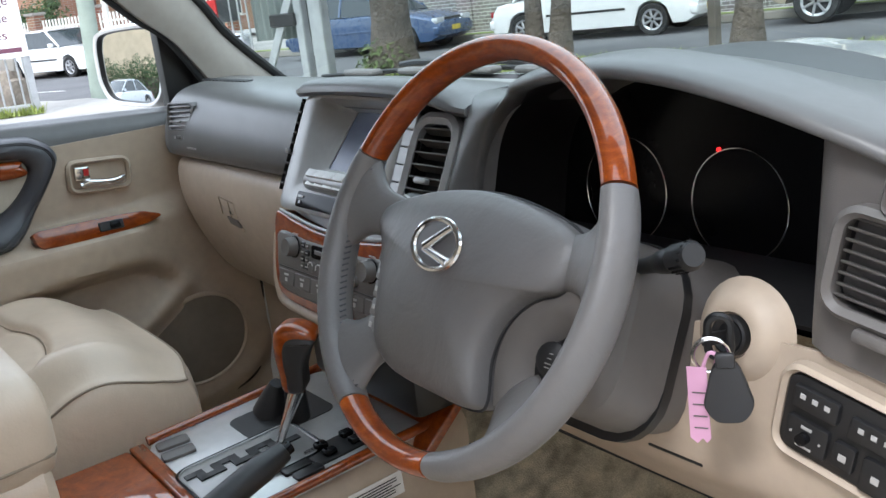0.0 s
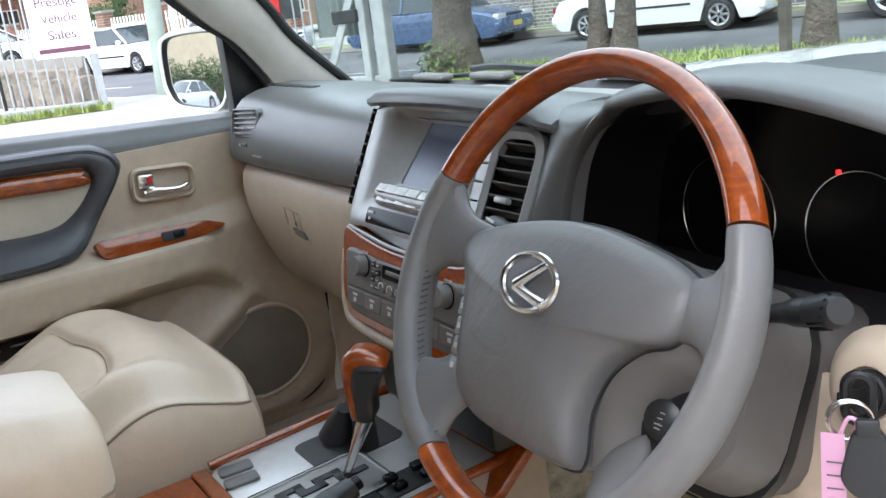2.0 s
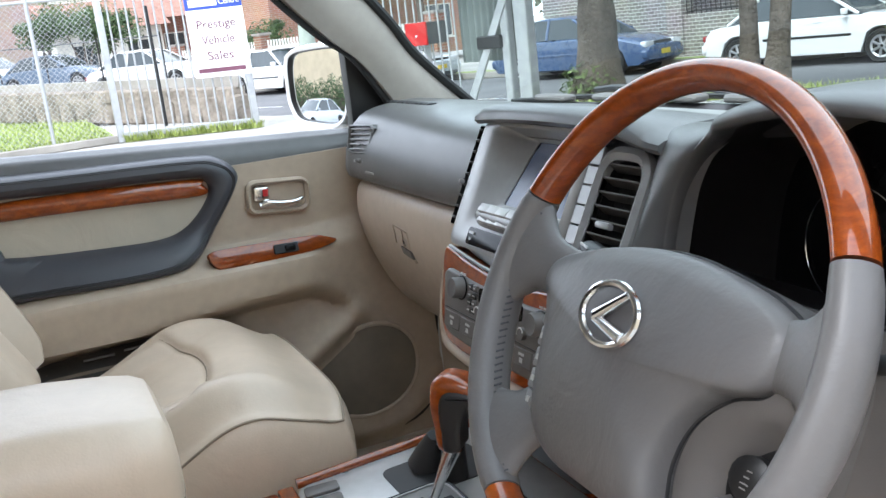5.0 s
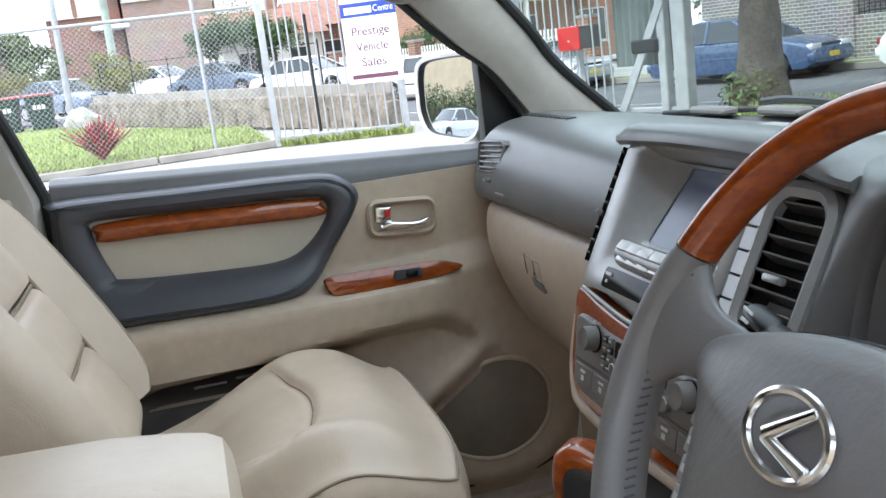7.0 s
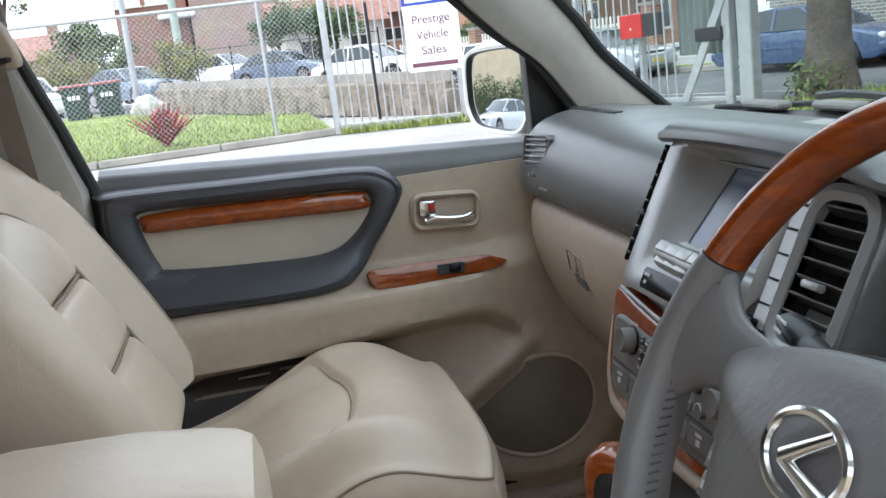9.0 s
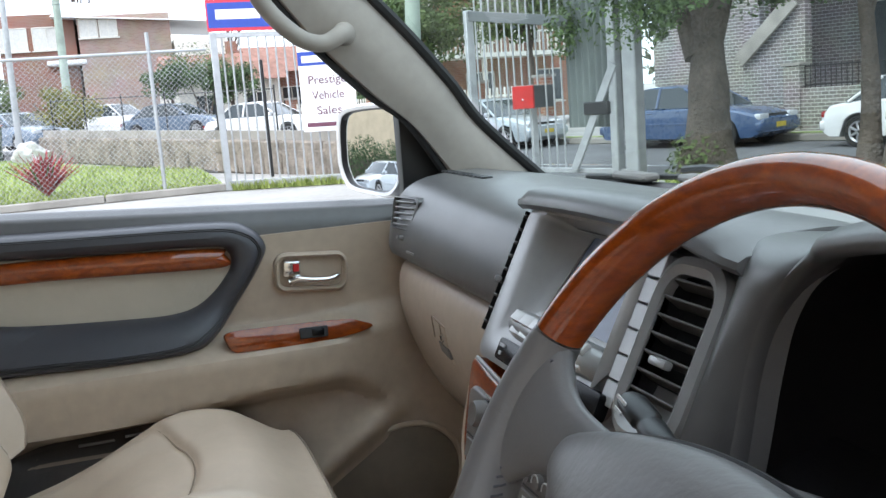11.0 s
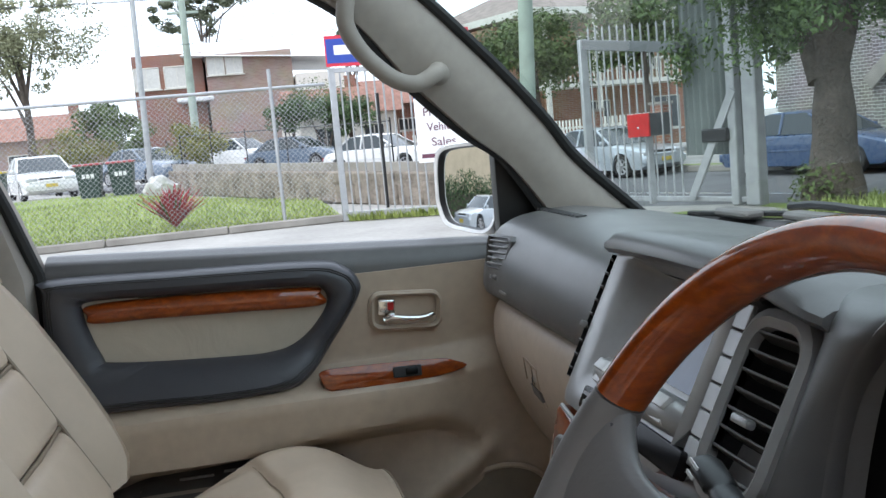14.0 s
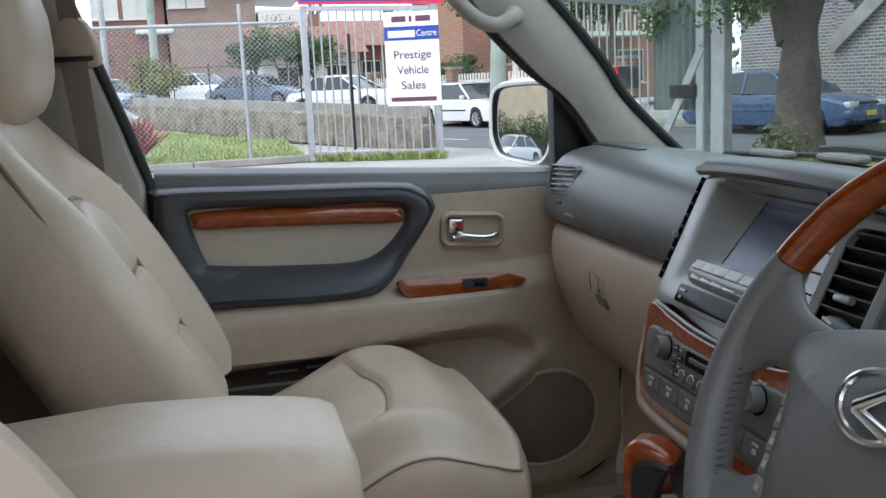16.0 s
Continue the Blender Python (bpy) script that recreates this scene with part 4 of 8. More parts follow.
# ---------------------------------------------------------------- centre console, at the cabin's middle
def build_console():
    c = thing("centre_console", "silver and wood console with automatic gear selector", "centre console", (-0.045, -0.15, 0.62))
    # tunnel body
    b = B()
    def ring(y, w, z, zb=0.62): return [Vector((-0.0875 + p, y, q)) for p, q in ((-w / 2, zb), (-w / 2, z - 0.02), (-w / 2 + 0.012, z - 0.004), (-w / 2 + 0.022, z), (w / 2 - 0.022, z), (w / 2 - 0.012, z - 0.004), (w / 2, z - 0.02), (w / 2, zb))]
    loft(b, [ring(-0.75, 0.3, 0.87), ring(-0.3, 0.3, 0.872), ring(-0.05, 0.3, 0.875), ring(0.1, 0.29, 0.885), ring(0.2, 0.26, 0.895)]); part("tunnel", b, CREAM_PL, c)
    # top plate
    TM = axes((-0.0875, 0.006, 0.888), (1, 0, 0), (0, 1, 0.055))
    b = B(); prism(b, rounded(0.262, 0.27, 0.02), TM, 0.012, 0.002); part("top_plate", b, CONSOLE_PL, c, "warm silver top plate")
    for sx in (-1, 1):
        b = B(); tube(b, spline([TM @ Vector((sx * 0.137, q, 0.002)) for q in (-0.13, -0.05, 0.05, 0.14)] + [TM @ Vector((sx * 0.128, 0.2, 0.012))], 16), 0.0065, 10); part("wood_edge", b, WOOD, c)
    b = B(); prism(b, rounded(0.276, 0.105, 0.006), axes((-0.0875, -0.202, 0.8785), (1, 0, 0), (0, 1, 0.02)), 0.01, 0.003, 3); part("wood_lid", b, WOOD, c, "glossy burl wood ashtray lid")
    b = B(); prism(b, rounded(0.276, 0.02, 0.003), axes((-0.0875, -0.139, 0.883), (1, 0, 0), (0, 1, 0.02)), 0.01, 0.003, 3); part("wood_strip", b, WOOD, c)
    # rising wood panel ahead of the lever
    b = B(); prism(b, rounded(0.27, 0.13, 0.02), axes((-0.06, 0.145, 0.905), (1, 0, 0), (0, 0.75, 0.65)), 0.012, 0.003, 3); part("front_panel", b, WOOD, c, "glossy burl wood front panel")
    b = B(); prism(b, rounded(0.14, 0.05, 0.01), axes((-0.02, 0.158, 0.928), (1, 0, 0), (0, 0.75, 0.65)), 0.012, 0.003); part("ashtray", b, BLACK_GL, c)
    # selector gate: chrome-edged plate with a stepped slot
    GM = TM @ pose(0.0325, -0.061, 0.003)
    b = B(); prism(b, rounded(0.102, 0.158, 0.02), GM, 0.006, 0.002, 2); g = part("gate_plate", b, SILVER_PL, c, "brushed silver gate plate")
    b = B(); tube(b, [GM @ Vector((p, q, 0.0005)) for p, q in rounded(0.106, 0.162, 0.022)], 0.0016, 6, closed=True); part("gate_rim", b, BLACK_GL, g)
    # chrome edge in duller silver: the shade on it is put into the colour
    b = B(); tube(b, [GM @ Vector((p, q, 0.001)) for p, q in rounded(0.1, 0.156, 0.02)], 0.0011, 6, closed=True); part("gate_chrome_dimmed", b, SILVER_PL, g)
    Z = [(-0.004, 0.064), (-0.004, 0.036), (-0.022, 0.036), (-0.022, 0.012), (-0.008, 0.012), (-0.008, -0.012), (-0.026, -0.012), (-0.026, -0.034), (-0.01, -0.034), (-0.01, -0.056), (-0.026, -0.056), (-0.026, -0.068)]
    for (p0, q0), (p1, q1) in zip(Z, Z[1:]):
        b = B(); box(b, GM @ Vector(((p0 + p1) / 2, (q0 + q1) / 2, 0.0008)), (abs(p1 - p0) + 0.011, abs(q1 - q0) + 0.011, 0.0024), rot=GM.to_3x3()); part("gate_slot", b, BLACK_PL, g)
    # lever
    p0 = GM @ Vector((-0.008, 0.042, -0.002)); p1 = Vector((-0.037, 0.0125, 0.963))
    b = B(); tube(b, [p0, p0.lerp(p1, 0.5), p1], [0.0048, 0.0062, 0.0098], 16); part("lever_shaft", b, CHROME, c, "chrome gear lever shaft")
    km = axes(p1, (0.66, 0.75, 0), (-0.06, 0.0, 1)) @ Matrix.Diagonal((0.8, 0.86, 0.82, 1))
    o = smooth2([(-0.0165, 0.0), (0.0135, 0.0), (0.017, 0.03), (0.027, 0.055), (0.043, 0.074), (0.036, 0.09), (0.006, 0.099), (-0.018, 0.09), (-0.024, 0.06), (-0.021, 0.03)], 44)
    b = B(); prism(b, o, km @ pose(0, 0, 0.019), 0.038, 0.013, 5)
    part("lever_knob", b, WOOD, c, "orange wood gear knob")
    o = smooth2([(-0.008, 0.001), (0.0145, 0.001), (0.0185, 0.03), (0.028, 0.053), (0.041, 0.07), (0.03, 0.079), (0.004, 0.081), (-0.008, 0.07), (-0.0115, 0.05), (-0.01, 0.025)], 44)
    b = B(); prism(b, o, km @ pose(0, 0, 0.0215), 0.043, 0.008, 4); part("knob_grip", b, BLACK_LE, c, "black leather grip side")
    # transfer lever with its boot
    HM = TM @ pose(-0.05, 0.024, 0.001)
    b = B(); prism(b, rounded(0.092, 0.118, 0.014), HM, 0.004); part("boot_well", b, BLACK_PL, c)
    b = B(); tube(b, [HM @ Vector((-0.02, -0.006, 0)), HM @ Vector((-0.012, 0.0, 0.02)), HM @ Vector((0.0, 0.004, 0.045))], [0.024, 0.019, 0.009], 14); tl = part("transfer_boot", b, BLACK_LE, c)
    b = B(); tube(b, [HM @ Vector((0.03, 0.01, 0.0)), HM @ Vector((0.034, 0.014, 0.06)), HM @ Vector((0.036, 0.016, 0.1)), HM @ Vector((0.036, 0.016, 0.112))], [0.016, 0.013, 0.015, 0.008], 14); part("transfer_lever", b, BLACK_PL, c)
    # switches
    for i, (p, q) in enumerate(((-0.103, -0.108), (-0.07, -0.113))):
        b = B(); prism(b, rounded(0.024, 0.042, 0.005), TM @ pose(p, q, 0.004, 0, 0, -8), 0.006, 0.0015); part("heater_switch", b, TAUPE_PL, c)
    for p, q, w, h in ((0.092, -0.03, 0.018, 0.036), (0.113, -0.025, 0.018, 0.036)):
        b = B(); prism(b, rounded(w, h, 0.003), TM @ pose(p, q, 0.004), 0.006, 0.0015); part("mode_switch", b, BLACK_PL, c)
    b = B(); prism(b, rounded(0.046, 0.085, 0.006), TM @ pose(0.09, 0.032, 0.003), 0.006, 0.0015); ap = part("adjuster_pad", b, BLACK_PL, c, "black ride height switch pad")
    for i in range(4):
        b = B(); box(b, TM @ Vector((0.079 + 0.022 * (i % 2), 0.012 + 0.036 * (i // 2), 0.007)), (0.014, 0.016, 0.008), 0.003, 2, TM.to_3x3()); part("adjuster_button", b, BLACK_GL, ap)
    # handbrake
    b = B(); tube(b, spline([(0.075, -0.33, 0.872), (0.06, -0.2, 0.895), (0.048, -0.1, 0.922), (0.043, -0.052, 0.934)], 14), [0.017] * 3 + [0.0165] * 8 + [0.0145, 0.0135, 0.012], 16); hb = part("handbrake", b, BLACK_LE, c, "black leather handbrake lever")
    b = B(); tube(b, [(0.043, -0.052, 0.934), (0.0415, -0.043, 0.936)], 0.0075, 12); part("handbrake_button", b, BLACK_GL, hb)
    # warning sticker on the driver's side
    sm = axes((0.0632, 0.045, 0.845), (0, 1, 0.05), (0.0, 0, 1))
    b = B(); prism(b, rounded(0.075, 0.03, 0.001), sm, 0.0006); st = part("sticker", b, WHITE_PAINT, c, "white label with small print")
    b = B()
    for i in range(6): box(b, sm @ Vector((-0.0 + 0.004 * (i % 2), 0.009 - i * 0.0036, 0.0006)), (0.058 - 0.008 * (i % 3), 0.0014, 0.0003), rot=sm.to_3x3())
    part("small_print", b, BLACK_PL, st)
    # armrest box
    def aring(y, w, zt, zb, r): return [Vector((-0.03 + p, y, (zt + zb) / 2 + q)) for p, q in rounded(w, zt - zb, r, 6)]
    b = B(); loft(b, [aring(-0.29, 0.18, 1.02, 0.87, 0.03), aring(-0.3, 0.2, 1.03, 0.87, 0.03), aring(-0.75, 0.205, 1.03, 0.87, 0.03)]); part("armrest_base", b, CREAM, c)
    lid = [aring(-0.277, 0.13, 1.075, 1.03, 0.02), aring(-0.279, 0.16, 1.092, 1.02, 0.03), aring(-0.285, 0.185, 1.104, 1.01, 0.036), aring(-0.298, 0.2, 1.11, 1.004, 0.04), aring(-0.32, 0.21, 1.114, 1.002, 0.042), aring(-0.38, 0.216, 1.122, 1.002, 0.045), aring(-0.48, 0.22, 1.126, 1.002, 0.046), aring(-0.74, 0.214, 1.11, 1.002, 0.042), aring(-0.77, 0.18, 1.09, 1.02, 0.03)]
    b = B(); loft(b, lid); part("armrest_lid", b, CREAM, c, "padded cream leather armrest lid")
    b = B(); tube(b, spline([(-0.138, -0.7, 1.036), (-0.138, -0.4, 1.036), (-0.131, -0.31, 1.036), (-0.1, -0.279, 1.034), (0.04, -0.279, 1.034), (0.071, -0.31, 1.036), (0.078, -0.4, 1.036), (0.078, -0.7, 1.036)], 60), 0.0016, 6); part("seam", b, STITCH, c)
build_console()

# ---------------------------------------------------------------- seats
def seat_base(cx):
    """Cushion as a skin: height over (x, y)."""
    def top(x, y):
        p = abs(x) / 0.235
        z = 0.953 + 0.026 * sstep(0.4, 0.75, p) * sstep(-0.04, -0.2, y) + 0.03 * sstep(-0.34, -0.08, y) - min(0.06, math.hypot(0.036 * sstep(0.6, 1.0, p) ** 2, 0.036 * sstep(-0.13, 0.003, y) ** 2))
        z += 0.014 * math.sin(math.pi * min(1, max(0, (y + 0.5) / 0.5)))
        arc = -0.152 - 0.045 * (x / 0.16) ** 2
        m = sstep(0.172, 0.15, abs(x))
        z -= m * (0.008 * sstep(arc + 0.006, arc - 0.01, y) + 0.007 * math.exp(-((y - arc) / 0.006) ** 2))
        z -= 0.007 * math.exp(-((abs(x) - 0.162) / 0.007) ** 2) * sstep(arc + 0.012, arc - 0.02, y)
        z += 0.008 * m * math.exp(-((y - arc + 0.075) / 0.05) ** 2)
        z -= 0.055 * sstep(-0.1, -0.46, y) + 0.03 * sstep(0.55, 1.0, p) * sstep(-0.1, -0.3, y)      # falls towards the backrest
        return z
    return top

def build_seat(cx, name_label, group="front seats", drop=0.0):
    s = thing("car_seat", name_label, "car seat", (cx, -0.25, 0.62), group=group)
    top = seat_base(cx)
    b = B()
    nx, ny = 72, 110
    def outline(v):               # half width and front rounding
        return 0.222 - 0.008 * sstep(-0.1, 0.01, v) ** 2 - 0.03 * sstep(-0.12, -0.45, v)
    def f(u, v):
        y = -0.52 + 0.525 * v
        hw = outline(y)
        x = (2 * u - 1) * hw
        yy = -0.52 + 0.943 * (y + 0.52) - 0.02 * (abs(2 * u - 1) ** 4) * sstep(-0.2, 0.0, y)
        return Vector((cx + x, yy, top(x * 0.235 / hw, y)))
    rows = [[b.verts.new(f(i / nx, j / ny)) for j in range(ny + 1)] for i in range(nx + 1)]
    for i in range(nx):
        for j in range(ny):
            b.faces.new((rows[i][j], rows[i + 1][j], rows[i + 1][j + 1], rows[i][j + 1]))
    # side wall below the cushion edge, slightly bulged
    edge = rows[0] + [rows[i][ny] for i in range(1, nx + 1)] + [rows[nx][ny - j] for j in range(1, ny + 1)]
    rim = [v.co.copy() for v in edge]
    last = edge
    for dz, out in ((-0.003, 0.004), (-0.009, 0.0085), (-0.022, 0.014), (-0.045, 0.018), (-0.08, 0.018), (-0.12, 0.013), (-0.22, -0.006)):
        nxt = []
        for p in rim:
            dd = Vector(((p.x - cx), (p.y + 0.25) * 0.9, 0)); dd.normalize()
            nxt.append(b.verts.new((p.x + dd.x * out, p.y + dd.y * out, p.z + dz)))
        for i in range(len(rim) - 1):
            b.faces.new((last[i], last[i + 1], nxt[i + 1], nxt[i]))
        last = nxt
    part("cushion", b, CREAM, s, "cream leather seat cushion", 75)
    b = B(); tube(b, [Vector((cx + q * 0.147, -0.52 + 0.943 * (0.368 - 0.045 * (q * 0.155 / 0.16) ** 2), top(q * 0.155, -0.152 - 0.045 * (q * 0.155 / 0.16) ** 2) + 0.0006)) for q in [k / 12 - 1 for k in range(25)]], 0.0014, 5); part("seam", b, STITCH, s)
    # piping and double seam round the front edge
    for off, rr in ((-0.003, 0.0019), (-0.0125, 0.0012)):
        b = B(); tube(b, [p + Vector((0, 0.004 if p.y > -0.08 else 0, off)) + Vector(((p.x - cx) * 0.022, 0, 0)) for p in rim[::2]], rr, 6); part("seam", b, STITCH, s)
    # backrest: leaning loft
    def bring(h, w, d, dz=0.0, bol=0.03):
        y = -0.405 - 0.27 * h; z = 0.96 + 0.5 * h
        pts = []
        n = 36
        for i in range(n):
            a = i * math.tau / n
            ca, sa = math.cos(a), math.sin(a)
            x = w * (abs(ca) ** 0.55) * (1 if ca >= 0 else -1)
            yy = d * (abs(sa) ** 0.6) * (1 if sa >= 0 else -1)
            if sa > 0: yy += bol * (sstep(0.5, 0.85, abs(x) / w) - 0.6)
            pts.append(Vector((cx + x, y + yy - 0.04, z + 0.45 * yy + dz)))
        return pts
    b = B()
    prof = [(0.0, 0.2, 0.05), (0.06, 0.225, 0.068), (0.2, 0.238, 0.075), (0.4, 0.24, 0.075), (0.55, 0.232, 0.07), (0.7, 0.212, 0.062), (0.82, 0.185, 0.055), (0.9, 0.15, 0.046), (0.94, 0.1, 0.034)]
    S = spline([(h, w, d) for h, w, d in prof], 30)
    loft(b, [bring(v.x, v.y, v.z, 0, 0.068 * (1 - sstep(0.5, 0.86, v.x))) for v in S]); part("backrest", b, CREAM, s, "cream leather backrest")
    # padded centre panels of the backrest
    for h0, h1 in ((-0.01, 0.196), (0.204, 0.376), (0.384, 0.6)):
        def pan(u, v, h0=h0, h1=h1):
            h = h0 + (h1 - h0) * v; w = 0.132 + 0.02 * h
            if h1 > 0.5: w *= (1 - 0.8 * sstep(0.3, 1.0, v) ** 2)
            q = (2 * u - 1)
            bulge = 0.02 * (1 - q ** 4) ** 0.5 * (1 - (2 * v - 1) ** 6) ** 0.5
            y = -0.405 - 0.27 * h - 0.04 + 0.043; z = 0.96 + 0.5 * h + 0.45 * 0.043
            return (cx + q * w, y + bulge, z + 0.4 * bulge)
        b = B(); sheet(b, pan, 24, 20); part("back_pad", b, CREAM, s)
    for h0, bow in ((0.2, 0.0), (0.38, 0.0)):
        b = B(); tube(b, [Vector((cx + q * 0.14, -0.405 - 0.27 * (h0 - bow * q * q) - 0.04 + 0.05 - 0.004 * abs(q), 0.96 + 0.5 * (h0 - bow * q * q) + 0.02)) for q in [k / 10 - 1 for k in range(21)]], 0.003, 6); part("seam", b, STITCH, s)
    arch = [(-0.136, 0.02), (-0.138, 0.2), (-0.14, 0.38), (-0.128, 0.47), (-0.09, 0.56), (0.0, 0.605), (0.09, 0.56), (0.128, 0.47), (0.14, 0.38), (0.138, 0.2), (0.136, 0.02)]
    b = B(); tube(b, spline([(cx + p, -0.402 - 0.27 * h + 0.006, 0.96 + 0.5 * h + 0.02) for p, h in arch], 60), 0.0032, 6); part("seam", b, STITCH, s)
    # seam along both flanks
    for sx in (-1, 1):
        b = B(); tube(b, [Vector((cx + sx * (v.y - 0.006), -0.405 - 0.27 * v.x - 0.04 + v.z * 0.72, 0.96 + 0.5 * v.x + 0.33 * v.z)) for v in S[2:26]], 0.0026, 6); part("seam", b, STITCH, s)
    # headrest
    b = B()
    hc = Vector((cx + 0.005, -0.628, 1.474))
    rings = []
    for i in range(17):
        a = -math.pi / 2 + math.pi * i / 16
        r = max(0.02, math.cos(a) ** 0.45); x = 0.125 * math.copysign(abs(math.sin(a)) ** 0.7, math.sin(a))
        rings.append([hc + Vector((x, 0.062 * r * math.copysign(abs(math.cos(j * math.tau / 20)) ** 0.75, math.cos(j * math.tau / 20)), 0.098 * r * math.copysign(abs(math.sin(j * math.tau / 20)) ** 0.8, math.sin(j * math.tau / 20)))) for j in range(20)])
    loft(b, rings); hr = part("headrest", b, CREAM, s, "cream leather headrest")
    for sx in (-1, 1):
        b = B(); tube(b, [hc + Vector((sx * 0.05, 0, -0.06)), hc + Vector((sx * 0.05, 0.02, -0.14))], 0.006, 10); part("headrest_post", b, CHROME, hr)
    b = B(); box(b, (cx, -0.25, 0.68), (0.4, 0.45, 0.1), 0.02); part("seat_frame", b, TAUPE_PL, s)
    s.location.z -= drop
    return s
build_seat(-0.488, "cream leather front passenger seat with padded bolsters")
build_seat(0.415, "cream leather driver's seat beside the console", drop=0.045)

# ---------------------------------------------------------------- passenger door
def build_door():
    d = thing("passenger_door", "closed passenger door with grey, cream and wood trim", "car door", (-0.8, -0.1, 0.65))
    def belt(y): return 1.285 - 0.04 * (y + 0.47) / 0.62
    # upper grey shell
    def up(u, v):
        y = -0.475 + 0.76 * u; zt = belt(y); zb = 1.205 - 0.035 * (y + 0.02) / 0.18 if y > -0.02 else 1.2
        P = [(-0.86, zt + 0.002), (-0.80, zt + 0.006), (-0.775, zt - 0.002), (-0.762, zt - 0.02), (-0.757, zt - 0.05), (-0.757, zb)]
        k = v * (len(P) - 1); i = min(int(k), len(P) - 2); f = k - i
        return (P[i][0] + (P[i + 1][0] - P[i][0]) * f, y, P[i][1] + (P[i + 1][1] - P[i][1]) * f)
    b = B(); sheet(b, up, 40, 20, 0.004); part("upper_trim", b, GREY_PL, d, "grey upper door trim")
    # cream moulded panel as a relief
    def rel(y, z):
        x = -0.757
        led = 1.061 + 0.012 * sstep(0.0, 0.2, y)
        out = 0.074 - 0.054 * sstep(0.02, 0.2, y)
        lo = 0.955 + 0.03 * sstep(-0.4, 0.02, y) - 0.16 * sstep(0.05, 0.26, y)
        x += out * sstep(led + 0.03, led - 0.012, z) * sstep(lo - 0.02, lo + 0.026, z)
        rr = math.hypot((y - 0.14) / 0.15, (z - 0.815) / 0.12)
        x += 0.034 * sstep(1.35, 0.9, rr) * sstep(lo + 0.05, lo - 0.05, z)
        x += 0.022 * math.exp(-(((y - 0.02) * 0.55 + (z - 0.86) * -0.83) / 0.02) ** 2) * sstep(-0.12, 0.0, y) * sstep(0.22, 0.1, y) * sstep(0.97, 0.9, z) * sstep(0.7, 0.8, z)
        x -= 0.045 * sstep(0.985, 0.965, z) * sstep(0.915, 0.945, z) * sstep(-0.43, -0.37, y) * sstep(-0.06, -0.16, y)
        return x
    b = B(); sheet(b, lambda u, v: (rel(-0.475 + 0.765 * u, 0.66 + 0.56 * v), -0.475 + 0.765 * u, 0.66 + 0.56 * v), 80, 84, 0.004); part("lower_trim", b, CREAM_PL, d, "cream moulded lower door trim")
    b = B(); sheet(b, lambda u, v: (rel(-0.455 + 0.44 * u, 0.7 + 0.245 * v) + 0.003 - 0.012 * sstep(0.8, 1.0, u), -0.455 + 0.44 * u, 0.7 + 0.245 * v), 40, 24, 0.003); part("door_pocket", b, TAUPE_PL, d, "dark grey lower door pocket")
    # leather armrest pad: ring of dark leather with a wood bar and pale insert
    PM = axes((-0.735, 0, 0), (0, 1, 0), (0, 0, 1))       # p along y, q = z, out = +x
    o = smooth2([(-0.47, 1.262), (-0.3, 1.256), (-0.1, 1.247), (-0.052, 1.235), (-0.03, 1.21), (-0.036, 1.185), (-0.075, 1.13), (-0.118, 1.083), (-0.16, 1.065), (-0.25, 1.062), (-0.35, 1.066), (-0.46, 1.072), (-0.478, 1.1), (-0.482, 1.18), (-0.478, 1.245)], 90)
    i_ = smooth2([(-0.415, 1.226), (-0.3, 1.222), (-0.12, 1.214), (-0.088, 1.205), (-0.085, 1.18), (-0.12, 1.14), (-0.165, 1.122), (-0.25, 1.124), (-0.39, 1.135), (-0.405, 1.145), (-0.418, 1.18), (-0.424, 1.21)], 90)
    # match starts
    i_ = [min(i_, key=lambda q: 1e9 if q is None else (math.atan2(q[1] - 1.165, (q[0] + 0.25) * 0.6) - math.atan2(p[1] - 1.165, (p[0] + 0.25) * 0.6)) ** 2) for p in o]
    def L(k): return [(a[0] + (c[0] - a[0]) * k, a[1] + (c[1] - a[1]) * k) for a, c in zip(o, i_)]
    def bulge(q, z): return z + 0.03 * sstep(1.13, 1.07, q)
    b = B(); loft(b, [[PM @ Vector((p, q, bulge(q, z))) for p, q in L(k)] for k, z in ((0, -0.03), (0.02, -0.006), (0.12, 0.008), (0.3, 0.016), (0.55, 0.018), (0.8, 0.013), (0.97, 0.002), (1.0, -0.012))], cap=False); pad = part("armrest_pad", b, PAD_LE, d, "dark grey leather armrest pad")
    for k in (0.2, 0.26):
        b = B(); tube(b, [PM @ Vector((p, q, bulge(q, 0.0135 if k < 0.22 else 0.0155))) for p, q in L(k)], 0.0012, 5, closed=True); part("pad_seam", b, BLACK_LE, pad)
    b = B(); prism(b, L(0.985), PM @ pose(0, 0, -0.006), 0.006); part("pad_insert", b, INSERT_LE, d, "pale ribbed leather insert")
    b = B()
    oo = smooth2([(-0.414, 1.222), (-0.3, 1.221), (-0.11, 1.211), (-0.09, 1.2), (-0.092, 1.182), (-0.2, 1.186), (-0.33, 1.192), (-0.412, 1.195), (-0.42, 1.207)], 60)
    oc = Vector((-0.25, 1.2045)); loft(b, [[PM @ Vector((oc.x + (p - oc.x) * (1 - (1 - kq) * 0.1), oc.y - 0.045 * (p - oc.x) * 1.0 + (q - oc.y + 0.045 * (p - oc.x)) * kq, z)) for p, q in oo] for kq, z in ((1.0, -0.006), (1.0, 0.001), (0.93, 0.005), (0.78, 0.009), (0.5, 0.0115), (0.2, 0.0125), (0.02, 0.0127))]); part("wood_bar", b, WOOD, d, "glossy burl wood door bar")
